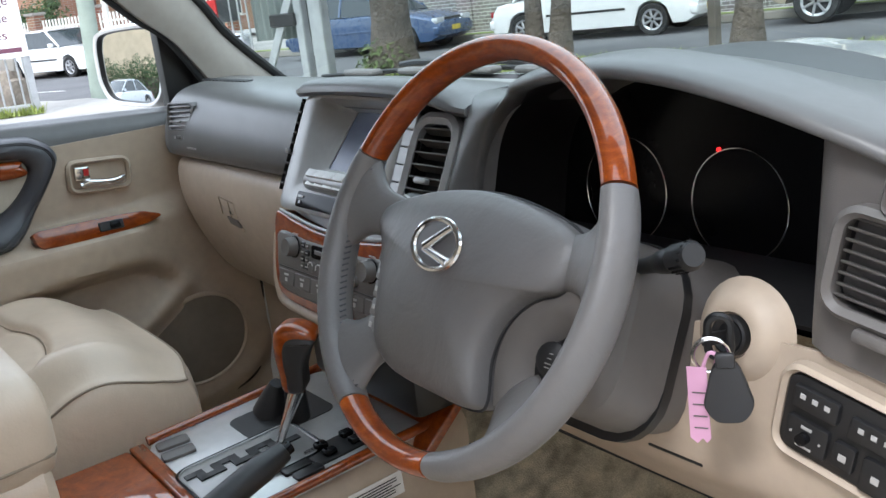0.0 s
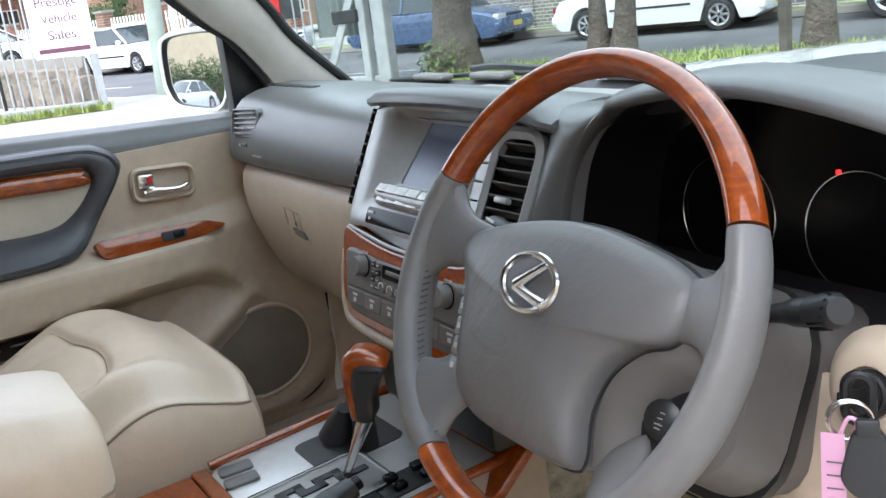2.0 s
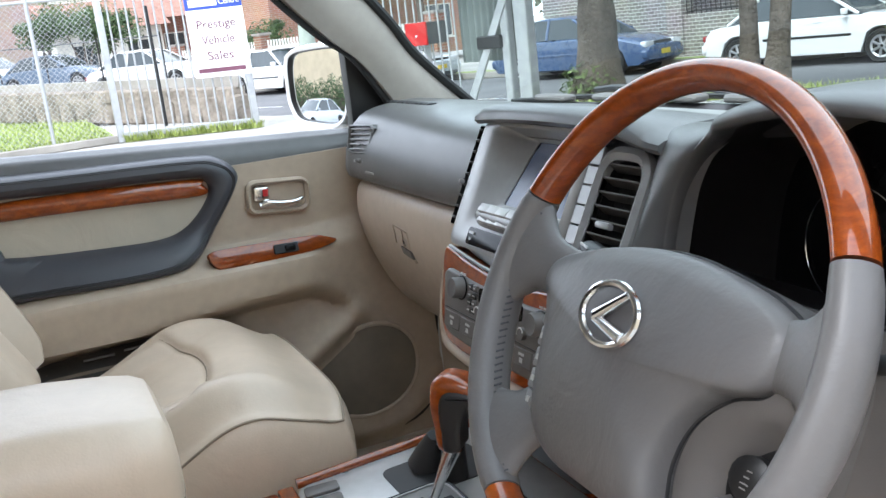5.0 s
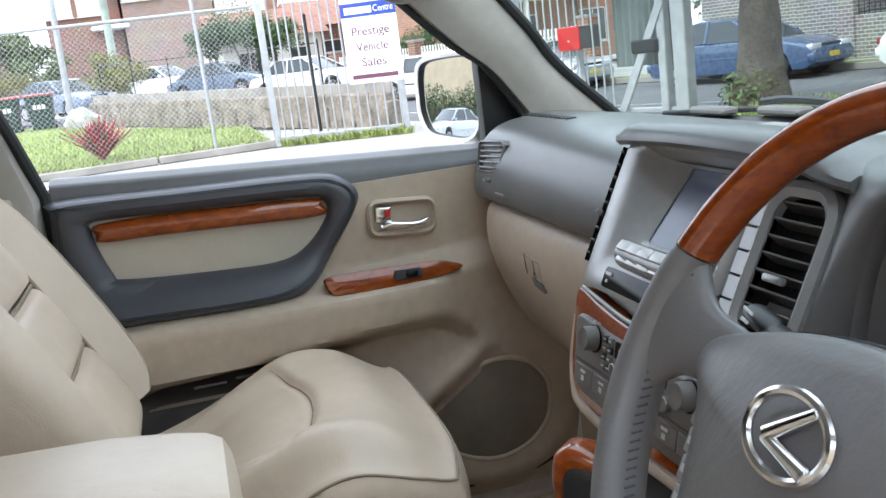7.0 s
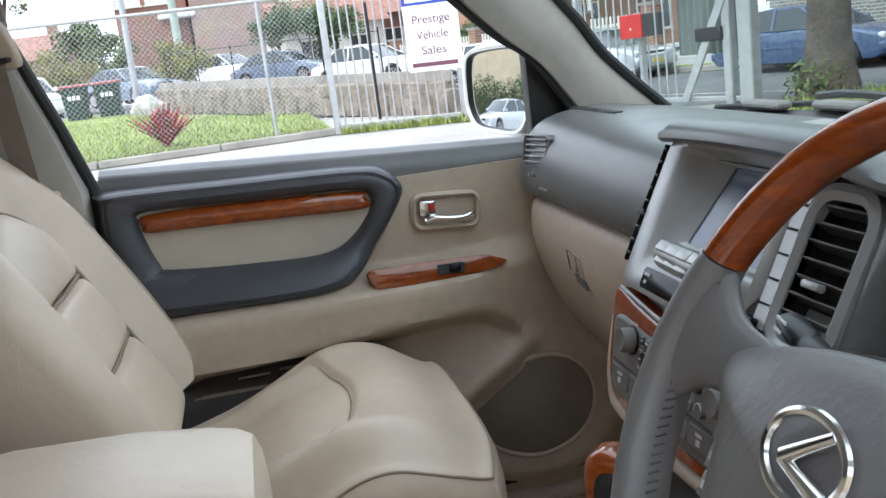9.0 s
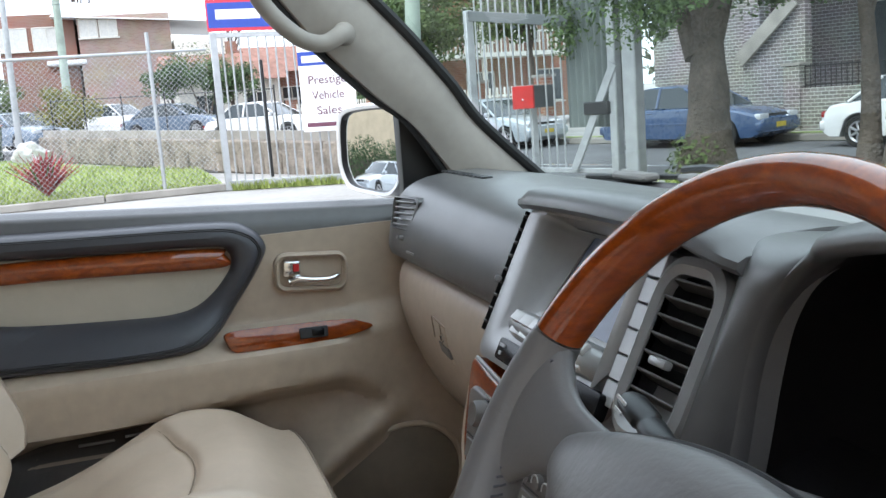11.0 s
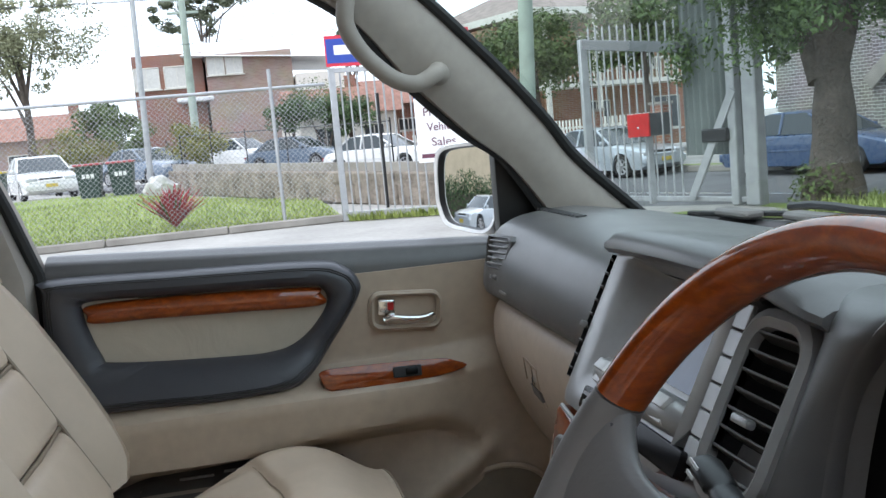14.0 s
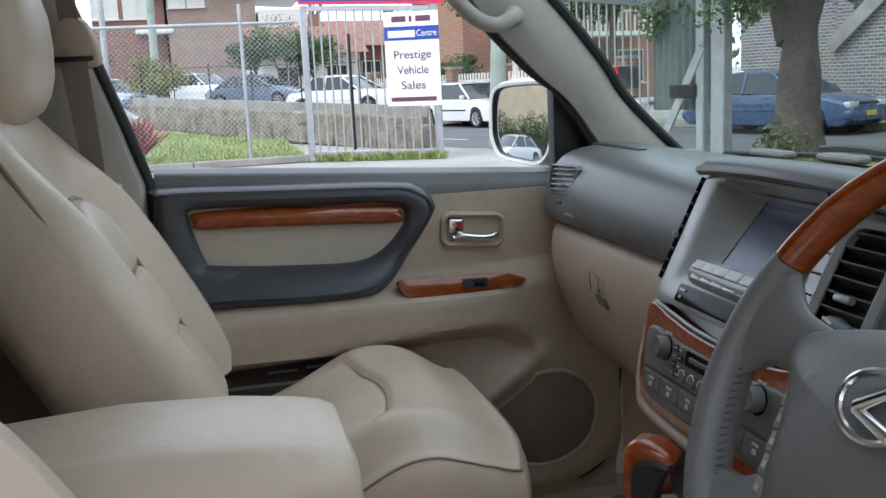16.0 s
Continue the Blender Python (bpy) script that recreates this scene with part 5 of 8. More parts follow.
    # handle
    HM = axes((-0.749, 0.035, 1.157), (0, 1, -0.08), (0, 0, 1))
    b = B(); frame_ring(b, HM, 0.096, 0.044, 0.01, 0.008, 0.008); hb = part("handle_bezel", b, CREAM_PL, d)
    b = B(); prism(b, rounded(0.098, 0.046, 0.011), HM @ pose(0, 0, -0.007), 0.002); part("handle_cup", b, TAUPE_PL, hb)
    b = B(); tube(b, spline([HM @ Vector((p, q, z)) for p, q, z in ((-0.032, -0.014, 0.004), (-0.02, -0.009, 0.008), (0.0, -0.011, 0.010), (0.025, -0.011, 0.010), (0.042, -0.006, 0.006))], 16), [0.008] + [0.0062] * 14 + [0.004], 12, squash=0.8); part("handle_lever", b, CHROME, hb, "chrome door pull lever")
    b = B(); box(b, HM @ Vector((-0.03, 0.006, 0.003)), (0.026, 0.024, 0.01), 0.003, 2, HM.to_3x3()); lk = part("lock_button", b, CHROME, hb)
    b = B(); box(b, HM @ Vector((-0.024, 0.008, 0.0085)), (0.009, 0.012, 0.002), 0.0008, 1, HM.to_3x3()); part("lock_flag", b, RED, lk, "red lock indicator")
    # window switch panel
    SM = axes((-0.697, 0.003, 1.0755), (0, 1, -0.03), (-0.25, 0, 0.97))
    b = B(); prism(b, smooth2([(-0.106, 0.013), (-0.06, 0.0155), (0.06, 0.0145), (0.09, 0.009), (0.108, 0.0), (0.08, -0.009), (0.02, -0.015), (-0.08, -0.017), (-0.1, -0.014), (-0.108, 0.0)], 48), SM @ pose(0, 0, 0.004), 0.022, 0.002, 2); sp = part("switch_plate", b, WOOD, d, "burl wood window switch plate")
    b = B(); box(b, SM @ Vector((0.018, 0.0, 0.006)), (0.042, 0.016, 0.004), 0.001, 1, SM.to_3x3()); part("switch_well", b, BLACK_PL, sp)
    b = B(); box(b, SM @ Vector((0.024, 0.0, 0.009)), (0.018, 0.011, 0.006), 0.002, 2, SM.to_3x3()); part("window_switch", b, BLACK_GL, sp)
    # speaker grille
    o = smooth2([(0.03, 0.84), (0.09, 0.884), (0.15, 0.902), (0.2, 0.892), (0.232, 0.86), (0.24, 0.82), (0.228, 0.778), (0.195, 0.747), (0.15, 0.733), (0.105, 0.738), (0.06, 0.762), (0.034, 0.8)], 60)
    SPM = axes((-0.722, 0, 0), (0, 1, 0), (0, 0, 1))
    GR = material("brown speaker mesh", (0.2, 0.165, 0.125), 0.8, var=0.1, bump=0.8, bscale=1500, bdist=0.001)
    b = B(); prism(b, o, SPM @ pose(0, 0, 0.004), 0.012, 0.003); gr = part("speaker_grille", b, GR, d, "brown mesh speaker grille")
    b = B(); tube(b, [SPM @ Vector((p, q, 0.003)) for p, q in o], 0.0045, 8, closed=True); part("grille_rim", b, CREAM_PL, gr)
    # map pocket marks
    b = B(); box(b, (-0.752, -0.3, 0.945), (0.004, 0.05, 0.004), 0.001); box(b, (-0.752, -0.235, 0.948), (0.004, 0.05, 0.004), 0.001); part("pocket_clip", b, SILVER_PL, d)
    # front seal against the sill
    b = B(); tube(b, spline([(-0.755, 0.3, 1.1), (-0.752, 0.298, 0.95), (-0.747, 0.291, 0.86), (-0.745, 0.276, 0.755), (-0.743, 0.23, 0.7), (-0.74, 0.1, 0.69), (-0.74, -0.3, 0.685)], 40), 0.008, 8); part("door_seal", b, RUBBER, d)
    # outer skin and window frame front corner
    b = B(); sheet(b, lambda u, v: (-0.9 + 0.02 * math.sin(v * 3) * -1 + 0.03 * v ** 3, -0.5 + 0.98 * u, 0.6 + (belt(-0.475 + 0.76 * u) - 0.012 - 0.6) * v), 12, 12, 0.01); part("outer_skin", b, WHITE_PAINT, d)
    b = B(); tube(b, [(-0.872, y, belt(y) - 0.016) for y in (-0.47, -0.2, 0.05, 0.27)], 0.009, 8); part("weatherstrip", b, RUBBER, d)
    b = B(); prism(b, [(0.208, 1.24), (0.3, 1.24), (0.288, 1.275), (0.218, 1.392), (0.208, 1.392)], axes((-0.812, 0, 0), (0, 1, 0), (0, 0, 1)), 0.03, 0.004); part("mirror_triangle", b, BLACK_PL, d, "black mirror mounting triangle")
    # mirror
    return d
DOOR = build_door()

def build_mirror():
    nrm = Vector((0.44, -0.9, 0.062)).normalized()
    right = Vector((0, 0, 1)).cross(nrm).normalized()
    c = Vector((-0.928, 0.185, 1.322))
    m = thing("door_mirror", "white door mirror with curved glass", "mirror", c)
    MM = axes(c, right, nrm.cross(right))
    o = smooth2([(-0.076, 0.045), (-0.06, 0.066), (0.0, 0.072), (0.066, 0.07), (0.08, 0.055), (0.082, 0.0), (0.076, -0.05), (0.05, -0.072), (0.0, -0.07), (-0.052, -0.06), (-0.073, -0.03), (-0.077, 0.0)], 48)
    def R(k, z): return [MM @ Vector((p * k, q * k, z)) for p, q in o]
    b = B(); loft(b, [R(0.95, -0.006), R(0.98, 0.006), R(1.05, 0.008), R(1.12, -0.004), R(1.14, -0.04), R(1.0, -0.085), R(0.7, -0.11), R(0.2, -0.12)], cap=False); part("housing", b, WHITE_PAINT, m, "white painted housing")
    b = B(); loft(b, [R(0.975, 0.004), R(0.93, -0.004), R(0.93, -0.02)], cap=False); part("inner_edge", b, BLACK_PL, m)
    b = B(); Rc = 1.9
    rows = [[b.verts.new(MM @ Vector((p * k, q * k, -0.001 - ((p * k) ** 2 + (q * k) ** 2) / (2 * Rc)))) for p, q in o] for k in (0.94, 0.78, 0.62, 0.46, 0.3, 0.14)]
    for r0, r1 in zip(rows, rows[1:]):
        for i in range(48): b.faces.new((r0[i], r0[(i + 1) % 48], r1[(i + 1) % 48], r1[i]))
    b.faces.new(rows[-1]); g = part("mirror_glass", b, MIRROR, m, "curved mirror glass"); face_to(g, c + nrm)
    b = B(); tube(b, [(-0.85, 0.245, 1.258), (-0.9, 0.225, 1.262)], 0.016, 12); part("mirror_arm", b, WHITE_PAINT, m)
build_mirror()

# ---------------------------------------------------------------- car body round the cabin
def build_body():
    c = thing("wagon", "white off-road wagon body with open driver's side", "car", (-0.035, -0.8, 0.3))
    CX = -0.035
    # windscreen edge, from the base corner up to the roof
    for s in (-1, 1):
        rings = []
        for i in range(30):
            a = spline([(-0.803, 0.445, 1.25), (-0.78, 0.33, 1.355), (-0.764, 0.275, 1.425), (-0.742, 0.183, 1.525), (-0.714, 0.047, 1.65), (-0.68, -0.12, 1.74)], 30)[i]
            q = spline([(-0.80, 0.29, 1.255), (-0.778, 0.214, 1.365), (-0.766, 0.148, 1.416), (-0.748, 0.066, 1.494), (-0.724, -0.028, 1.602), (-0.70, -0.2, 1.69)], 30)[i]
            e = Vector((-0.05, 0.012, 0.012))
            mid = (a + q) / 2 + Vector((0.022, -0.016, -0.01))
            ring = [a, a.lerp(mid, 0.4) + Vector((0.012, -0.004, -0.004)), mid, q.lerp(mid, 0.4) + Vector((0.01, -0.006, -0.004)), q, q + e, (a + q) / 2 + e * 1.3, a + e]
            if s > 0: ring = [Vector((2 * CX - p.x, p.y, p.z)) for p in ring]
            rings.append(ring)
        b = B(); loft(b, rings); part("a_pillar", b, PILLAR_PL, c, "grey beige windscreen pillar")
        b = B(); tube(b, [(r[0] + r[1] * 0.0) + Vector((0, 0.006, 0.004)) for r in rings], 0.009, 8); part("screen_seal", b, RUBBER, c)
        b = B(); tube(b, [r[4] + Vector((-0.008 * -s * -1, 0.0, -0.0)) for r in rings], 0.007, 8); part("door_seal", b, RUBBER, c)
    # windscreen
    def ws(u, v):
        P = spline([(0, 0.445, 1.25), (0, 0.275, 1.425), (0, 0.183, 1.525), (0, 0.047, 1.65), (0, -0.12, 1.742)], 13)
        p = P[min(12, int(v * 12 + 1e-6))]
        hw = 0.768 - 0.125 * v; x = CX + (2 * u - 1) * hw
        return (x, p.y + 0.1 * (1 - (2 * u - 1) ** 2) * (1 - 0.4 * v) + 0.012, p.z + 0.006)
    b = B(); sheet(b, ws, 24, 12); g = part("windscreen", b, GLASS, c, "clear windscreen"); face_to(g, Vector((0.0, -0.6, 1.2)))
    b = B(); sheet(b, lambda u, v: (CX + (2 * u - 1) * 0.77, 0.455 + 0.1 * (1 - (2 * u - 1) ** 2) + 0.03 * v, 1.246 + 0.008 * v - 0.05 * sstep(0.42, 0.65, u)), 24, 2, 0.004); part("cowl_edge", b, RUBBER, c)
    # bonnet and wings
    b = B()
    def hood(u, v):
        x = CX + (2 * u - 1) * 0.82; y = 0.62 - 0.075 * sstep(0.42, 0.62, u) * (1 - v) + 1.0 * v
        return (x, y + 0.06 * (1 - (2 * u - 1) ** 2) * (1 - v), 1.228 - 0.06 * v - 0.05 * (2 * u - 1) ** 6 + 0.012 * math.exp(-((abs(2 * u - 1) - 0.45) / 0.12) ** 2))
    sheet(b, hood, 40, 20, 0.01); part("bonnet", b, WHITE_PAINT, c, "white bonnet")
    b = B(); sheet(b, lambda u, v: (CX + (2 * u - 1) * 0.8, 0.5 + 0.14 * v, 1.195 + 0.006 * v), 10, 3, 0.006); part("cowl", b, TAUPE_PL, c)
    for s in (-1, 1):
        b = B(); sheet(b, lambda u, v, s=s: (CX + s * (0.83 + 0.08 * math.sin(v * math.pi / 2)), 0.48 + 1.12 * u, 1.165 - 0.5 * v - 0.05 * u * (1 - v)), 10, 8, 0.01); part("front_wing", b, WHITE_PAINT, c)
    # roof and headlining
    b = B(); sheet(b, lambda u, v: (CX + (2 * u - 1) * 0.68, -0.12 - 2.26 * v, 1.735 + 0.06 * math.sin(math.pi * min(1, 0.15 + v)) ** 0.5 * (1 - (2 * u - 1) ** 4) - 0.01), 16, 16, 0.012); part("headlining", b, HEADLINE, c)
    b = B(); sheet(b, lambda u, v: (CX + (2 * u - 1) * 0.74, -0.1 - 2.3 * v, 1.775 + 0.06 * math.sin(math.pi * min(1, 0.15 + v)) ** 0.5 * (1 - (2 * u - 1) ** 4) - 0.04 * (2 * u - 1) ** 6), 16, 16, 0.012); part("roof", b, WHITE_PAINT, c)
    for s in (-1, 1):
        b = B(); tube(b, [(CX + s * 0.655, -0.15, 1.715), (CX + s * 0.685, -0.7, 1.71), (CX + s * 0.69, -1.4, 1.71), (CX + s * 0.66, -2.3, 1.68)], 0.04, 10); part("roof_rail", b, PILLAR_PL, c)
    # B pillar on the passenger side
    def bp(s, y0, y1, w=0.0):
        rings = []
        for i in range(13):
            k = i / 12; z = 0.64 + 1.08 * k
            x = -0.73 + (0.0 if z < 1.28 else 0.085 * ((z - 1.28) / 0.44) ** 1.2)
            lean = -0.14 * max(0, (z - 1.28) / 0.44)
            a, e = y0 + lean, y1 + lean
            dep = 0.0 if z > 1.275 else 0.02
            ring = [Vector((x - 0.03, a, z)), Vector((x + dep - 0.006, a - 0.008, z)), Vector((x + dep, a - 0.022, z)), Vector((x + dep, e + 0.02, z)), Vector((x + dep - 0.01, e, z)), Vector((x - 0.08, e, z)), Vector((x - 0.1, a, z))]
            if s > 0: ring = [Vector((2 * CX - p.x + 0.0, p.y, p.z)) for p in ring]
            rings.append(ring)
        return rings
    b = B(); loft(b, bp(-1, -0.485, -0.66)); part("b_pillar", b, PILLAR_PL, c, "grey beige door pillar trim")
    b = B(); tube(b, [r[0] + Vector((0.004, 0.004, 0)) for r in bp(-1, -0.485, -0.66)], 0.009, 8); part("door_seal", b, RUBBER, c)
    b = B(); loft(b, bp(1, -0.6, -0.74)); part("b_pillar", b, PILLAR_PL, c)
    # rear quarters with window openings
    for s in (-1, 1):
        b = B(); sheet(b, lambda u, v, s=s: (CX + s * (0.76 + 0.02 * v), -0.62 - 1.75 * u, 0.6 + 0.66 * v), 8, 6, 0.06); part("rear_side", b, CREAM_PL, c)
        for y in (-1.45, -2.3):
            b = B(); tube(b, [(CX + s * 0.75, y + 0.06, 1.26), (CX + s * 0.68, y, 1.72)], 0.06, 10); part("rear_pillar", b, PILLAR_PL, c)
    for s in (-1, 1):
        b = B(); sheet(b, lambda u, v, s=s: (CX + s * (0.765 - 0.085 * v), -0.72 - 1.6 * u, 1.26 + 0.46 * v), 6, 4, 0.005); part("rear_glass", b, DARK_GLASS, c, "dark privacy glass")
    b = B(); sheet(b, lambda u, v: (CX + (2 * u - 1) * 0.7, -2.36 + 0.08 * v, 1.28 + 0.44 * v), 6, 4, 0.005); part("rear_glass", b, DARK_GLASS, c, "dark privacy glass")
    b = B(); sheet(b, lambda u, v: (CX + (2 * u - 1) * 0.76, -2.38 + 0.05 * v, 0.6 + 0.7 * v), 8, 6, 0.05); part("tailgate", b, CREAM_PL, c)
    # floor
    b = B(); sheet(b, lambda u, v: (CX + (2 * u - 1) * 0.78, 0.55 - 2.95 * v, 0.63 + 0.012 * math.sin(u * 9) * math.sin(v * 14) * 0.3 + (0.25 * (1 - v * 10) ** 2 if v < 0.1 else 0)), 30, 60, 0.02); part("floor_carpet", b, CARPET, c, "beige carpet")
    b = B(); sheet(b, lambda u, v: (CX + (2 * u - 1) * 0.78, 0.56 + 0.02 * v, 0.6 + 0.64 * v), 6, 6, 0.02); part("bulkhead", b, CARPET, c)
    # side kick panel ahead of the door
    b = B(); sheet(b, lambda u, v: (-0.742 + 0.11 * u, 0.302 + 0.2 * u, 0.64 + 0.5 * v), 8, 8, 0.02); part("kick_panel", b, CREAM_PL, c)
    for s in (-1, 1):
        b = B(); box(b, (CX + s * 0.76, -0.1, 0.61), (0.1, 1.1, 0.07), 0.02); part("sill", b, CREAM_PL if s < 0 else WHITE_PAINT, c)
    # wipers and cowl louvres
    for P in ([(-0.74, 0.50, 1.256), (-0.5, 0.565, 1.262), (-0.2, 0.605, 1.26), (0.05, 0.61, 1.25)], [(-0.2, 0.64, 1.252), (-0.05, 0.638, 1.245), (0.1, 0.64, 1.23), (0.24, 0.65, 1.215)]):
        b = B(); W = spline(P, 20); tube(b, W, 0.0045, 6); part("wiper_blade", b, RUBBER, c, "black wiper blade")
        b = B(); tube(b, [w + Vector((0, 0.012, 0.009 + 0.003 * math.sin(k * 1.3))) for k, w in enumerate(W[5:16])], 0.006, 6); tube(b, [W[10] + Vector((0, 0.015, 0.012)), W[16] + Vector((0.05, 0.05, -0.02))], 0.007, 6); part("wiper_arm", b, BLACK_PL, c, "black windscreen wiper arm")
    for i in range(9):
        x = -0.62 + i * 0.145; b = B(); box(b, (x, 0.585 - 0.12 * ((x + 0.035) / 0.8) ** 2, 1.262 - 0.055 * sstep(-0.1, 0.2, x)), (0.1, 0.03, 0.012), 0.004, 1); part("cowl_louvre", b, TAUPE_PL, c)
    # wheels and underbody
    b = B(); box(b, (CX, -0.4, 0.46), (1.5, 3.6, 0.26), 0.04); part("underbody", b, BLACK_PL, c)
    for x in (-0.82, 0.75):
        for y in (1.2, -1.7):
            b = B(); rings = [[Vector((x + dx, y + r * math.cos(i * math.tau / 32), 0.39 + r * math.sin(i * math.tau / 32))) for i in range(32)] for dx, r in ((-0.11, 0.3), (-0.12, 0.36), (-0.09, 0.39), (0.09, 0.39), (0.12, 0.36), (0.11, 0.3))]
            loft(b, rings); part("wheel", b, RUBBER, c)
build_body()

def build_grab():
    g = thing("grab_handle", "grey beige grab handle on the windscreen pillar", "grab handle", (-0.6, 0.05, 1.5))
    b = B(); P = spline([(-0.735,0.115,1.505),(-0.70,0.105,1.503),(-0.69,0.075,1.490),(-0.685,0.04,1.500),(-0.68,0.0,1.538),(-0.672,-0.02,1.578),(-0.672,-0.016,1.615),(-0.705,-0.02,1.632)], 30)
    tube(b, P, [0.02, 0.018, 0.016] + [0.0125] * 24 + [0.016, 0.018, 0.02], 14); part("grip", b, PILLAR_PL, g)
build_grab()

def build_belt():
    s = thing("seat_belt", "grey beige seat belt hanging from its pillar loop", "seat belt", (-0.66, -0.6, 1.25))
    BELT = material("beige belt webbing", (0.2, 0.165, 0.135), 0.8, var=0.05, bump=0.5, bscale=1500)
    m = axes((-0.65, -0.558, 1.472), (0.25, 1, 0.0), (0.1, -0.25, 1)) @ Matrix.Diagonal((0.78, 0.78, 1, 1))
    b = B(); prism(b, smooth2([(-0.045, -0.015), (-0.03, 0.045), (0.0, 0.06), (0.03, 0.045), (0.045, -0.015), (0.03, -0.03), (-0.03, -0.03)], 36), m, 0.014, 0.005, 3); lp = part("belt_loop", b, CREAM_PL, s)
    b = B(); box(b, m @ Vector((0, -0.012, 0.002)), (0.07, 0.0085, 0.018), 0.002, 2, m.to_3x3()); part("loop_slot", b, BLACK_PL, lp)
    b = B(); sheet(b, lambda u, v: m @ Vector(((u - 0.5) * 0.05 * (1 - 0.3 * v), -0.012 - 0.3 * v, 0.004 - 0.012 * v)), 4, 20, 0.0016); part("webbing", b, BELT, s)
    b = B(); sheet(b, lambda u, v: m @ Vector(((u - 0.5) * 0.035, 0.05 + 0.2 * v, -0.004)), 4, 10, 0.0016); part("upper_webbing", b, BELT, s)
    b = B(); tube(b, [(-0.70, -0.52, 1.272), (-0.675, -0.545, 1.275), (-0.66, -0.56, 1.29)], 0.008, 8); part("tongue", b, CREAM_PL, s)
build_belt()

# ---------------------------------------------------------------- outside: ground, road, fences
U = Vector((0.934, 0.358, 0)); N = Vector((-0.358, 0.934, 0))     # along and across the street
def st(a, n, z=0.0): return U * a + N * n + Vector((0, 0, z))
ASPHALT = material("grey asphalt road", (0.115, 0.115, 0.118), 0.9, var=0.1, scale=0.6, bump=0.4, bscale=60, bdist=0.006, var2=0.12, scale2=25)
CONCRETE = material("pale worn concrete drive", (0.36, 0.345, 0.32), 0.9, var=0.1, scale=0.5, bump=0.3, bscale=40, bdist=0.005, var2=0.1, scale2=9)
GRASS = material("green lawn", (0.17, 0.24, 0.05), 0.9, var=0.2, scale=0.8, bump=1.0, bscale=40, bdist=0.04, var2=0.25, scale2=14, col2=(0.27, 0.33, 0.085))
KERB = material("weathered kerb concrete", (0.30, 0.28, 0.25), 0.9, var=0.15, scale=1.5, bump=0.4, bscale=40, bdist=0.01)
GALV = material("galvanised grey steel", (0.42, 0.43, 0.44), 0.45, metal=0.4, var=0.08, scale=6)
DARKST = material("dark grey corrugated steel", (0.13, 0.14, 0.145), 0.5, metal=0.2, var=0.1, scale=2)

def gz(p):
    """Height of the ground: the lawn rises towards the street wall."""
    return 0.5 * sstep(-17.5, -30, p[0]) * sstep(9.5, 6.5, N.dot(Vector((p[0], p[1], 0))))
def plain(name, mat, label, f, nu, nv, thick=0.0):
    b = B(); sheet(b, f, nu, nv, thick); ob = part(name, b, mat); return tagged(ob, label, name, kind="structure")
plain("ground", CONCRETE, "pale concrete yard reaching the horizon", lambda u, v: ((lambda x, y: (x, y, gz((x, y)) - 0.012 - 0.35 * sstep(11, 12, N.dot(Vector((x, y, 0))))))((-1 if u < 0.5 else 1) * (abs(2 * u - 1) ** 2.6) * 600 - 15, (-1 if v < 0.5 else 1) * (abs(2 * v - 1) ** 2.6) * 600 + 2)), 140, 140)
plain("lawn", GRASS, "green lawn behind a kerb", lambda u, v: ((lambda x, y: (x, y, gz((x, y)) + 0.09))(-17.35 - 13.5 * u - 0.1 * v * 4, -16 + 17.3 * v - 0.0)), 30, 30)
plain("road", ASPHALT, "grey asphalt street", lambda u, v: tuple(st(-120 + 240 * u, 11.9 + 7.5 * v, -0.2)), 40, 4)
plain("verge", GRASS, "grass verge beside the street", lambda u, v: tuple(st(-9.5 + 60 * u, 9.4 + 2.3 * v, 0.02 - 0.1 * v)), 30, 4)
plain("pavement", CONCRETE, "concrete footpath across the street", lambda u, v: tuple(st(-120 + 240 * u, 19.65 + 1.6 * v, -0.04)), 20, 2)
plain("far_verge", GRASS, "narrow grass strip along the far kerb", lambda u, v: tuple(st(-60 + 120 * u, 19.55 + 0.45 * v, -0.02)), 20, 2)
def kerb_line(p, q, h, w, name, lab):
    b = B(); p, q = Vector(p), Vector(q); n = int((q - p).length / 2.2) + 1
    for i in range(n):
        a, e = p.lerp(q, (i + 0.004) / n), p.lerp(q, (i + 0.996) / n); c = (a + e) / 2
        ang = math.atan2((e - a).y, (e - a).x)
        box(b, (c.x, c.y, c.z + h / 2), ((e - a).length, w, h), 0.02, 1, Euler((0, 0, ang)).to_matrix())
    ob = part(name, b, KERB); tagged(ob, lab, "kerb", kind="structure")
kerb_line((-17.05, -16, -0.01), (-17.4, 1.35, -0.01), 0.14, 0.16, "kerb_lawn", "weathered concrete kerb edging the lawn")
kerb_line(st(-60, 19.47, -0.2), st(60, 19.47, -0.2), 0.17, 0.15, "kerb_street", "concrete kerb along the far side")
b = B()
for i in range(3): box(b, st(-30 + i * 22, 14.1, -0.194), (20, 0.09, 0.006), rot=Euler((0, 0, math.atan2(U.y, U.x))).to_matrix())
tagged(part("lane_line", b, WHITE_PAINT), "worn white lane line", "road marking", kind="structure")

# ---------------------------------------------------------------- gates and fences
def bar(b, p, q, r, seg=6): tube(b, [p, q], r, seg)
def post_box(b, p, z0, z1, w):
    box(b, (p[0], p[1], (z0 + z1) / 2), (w, w, z1 - z0), w * 0.08, 1)

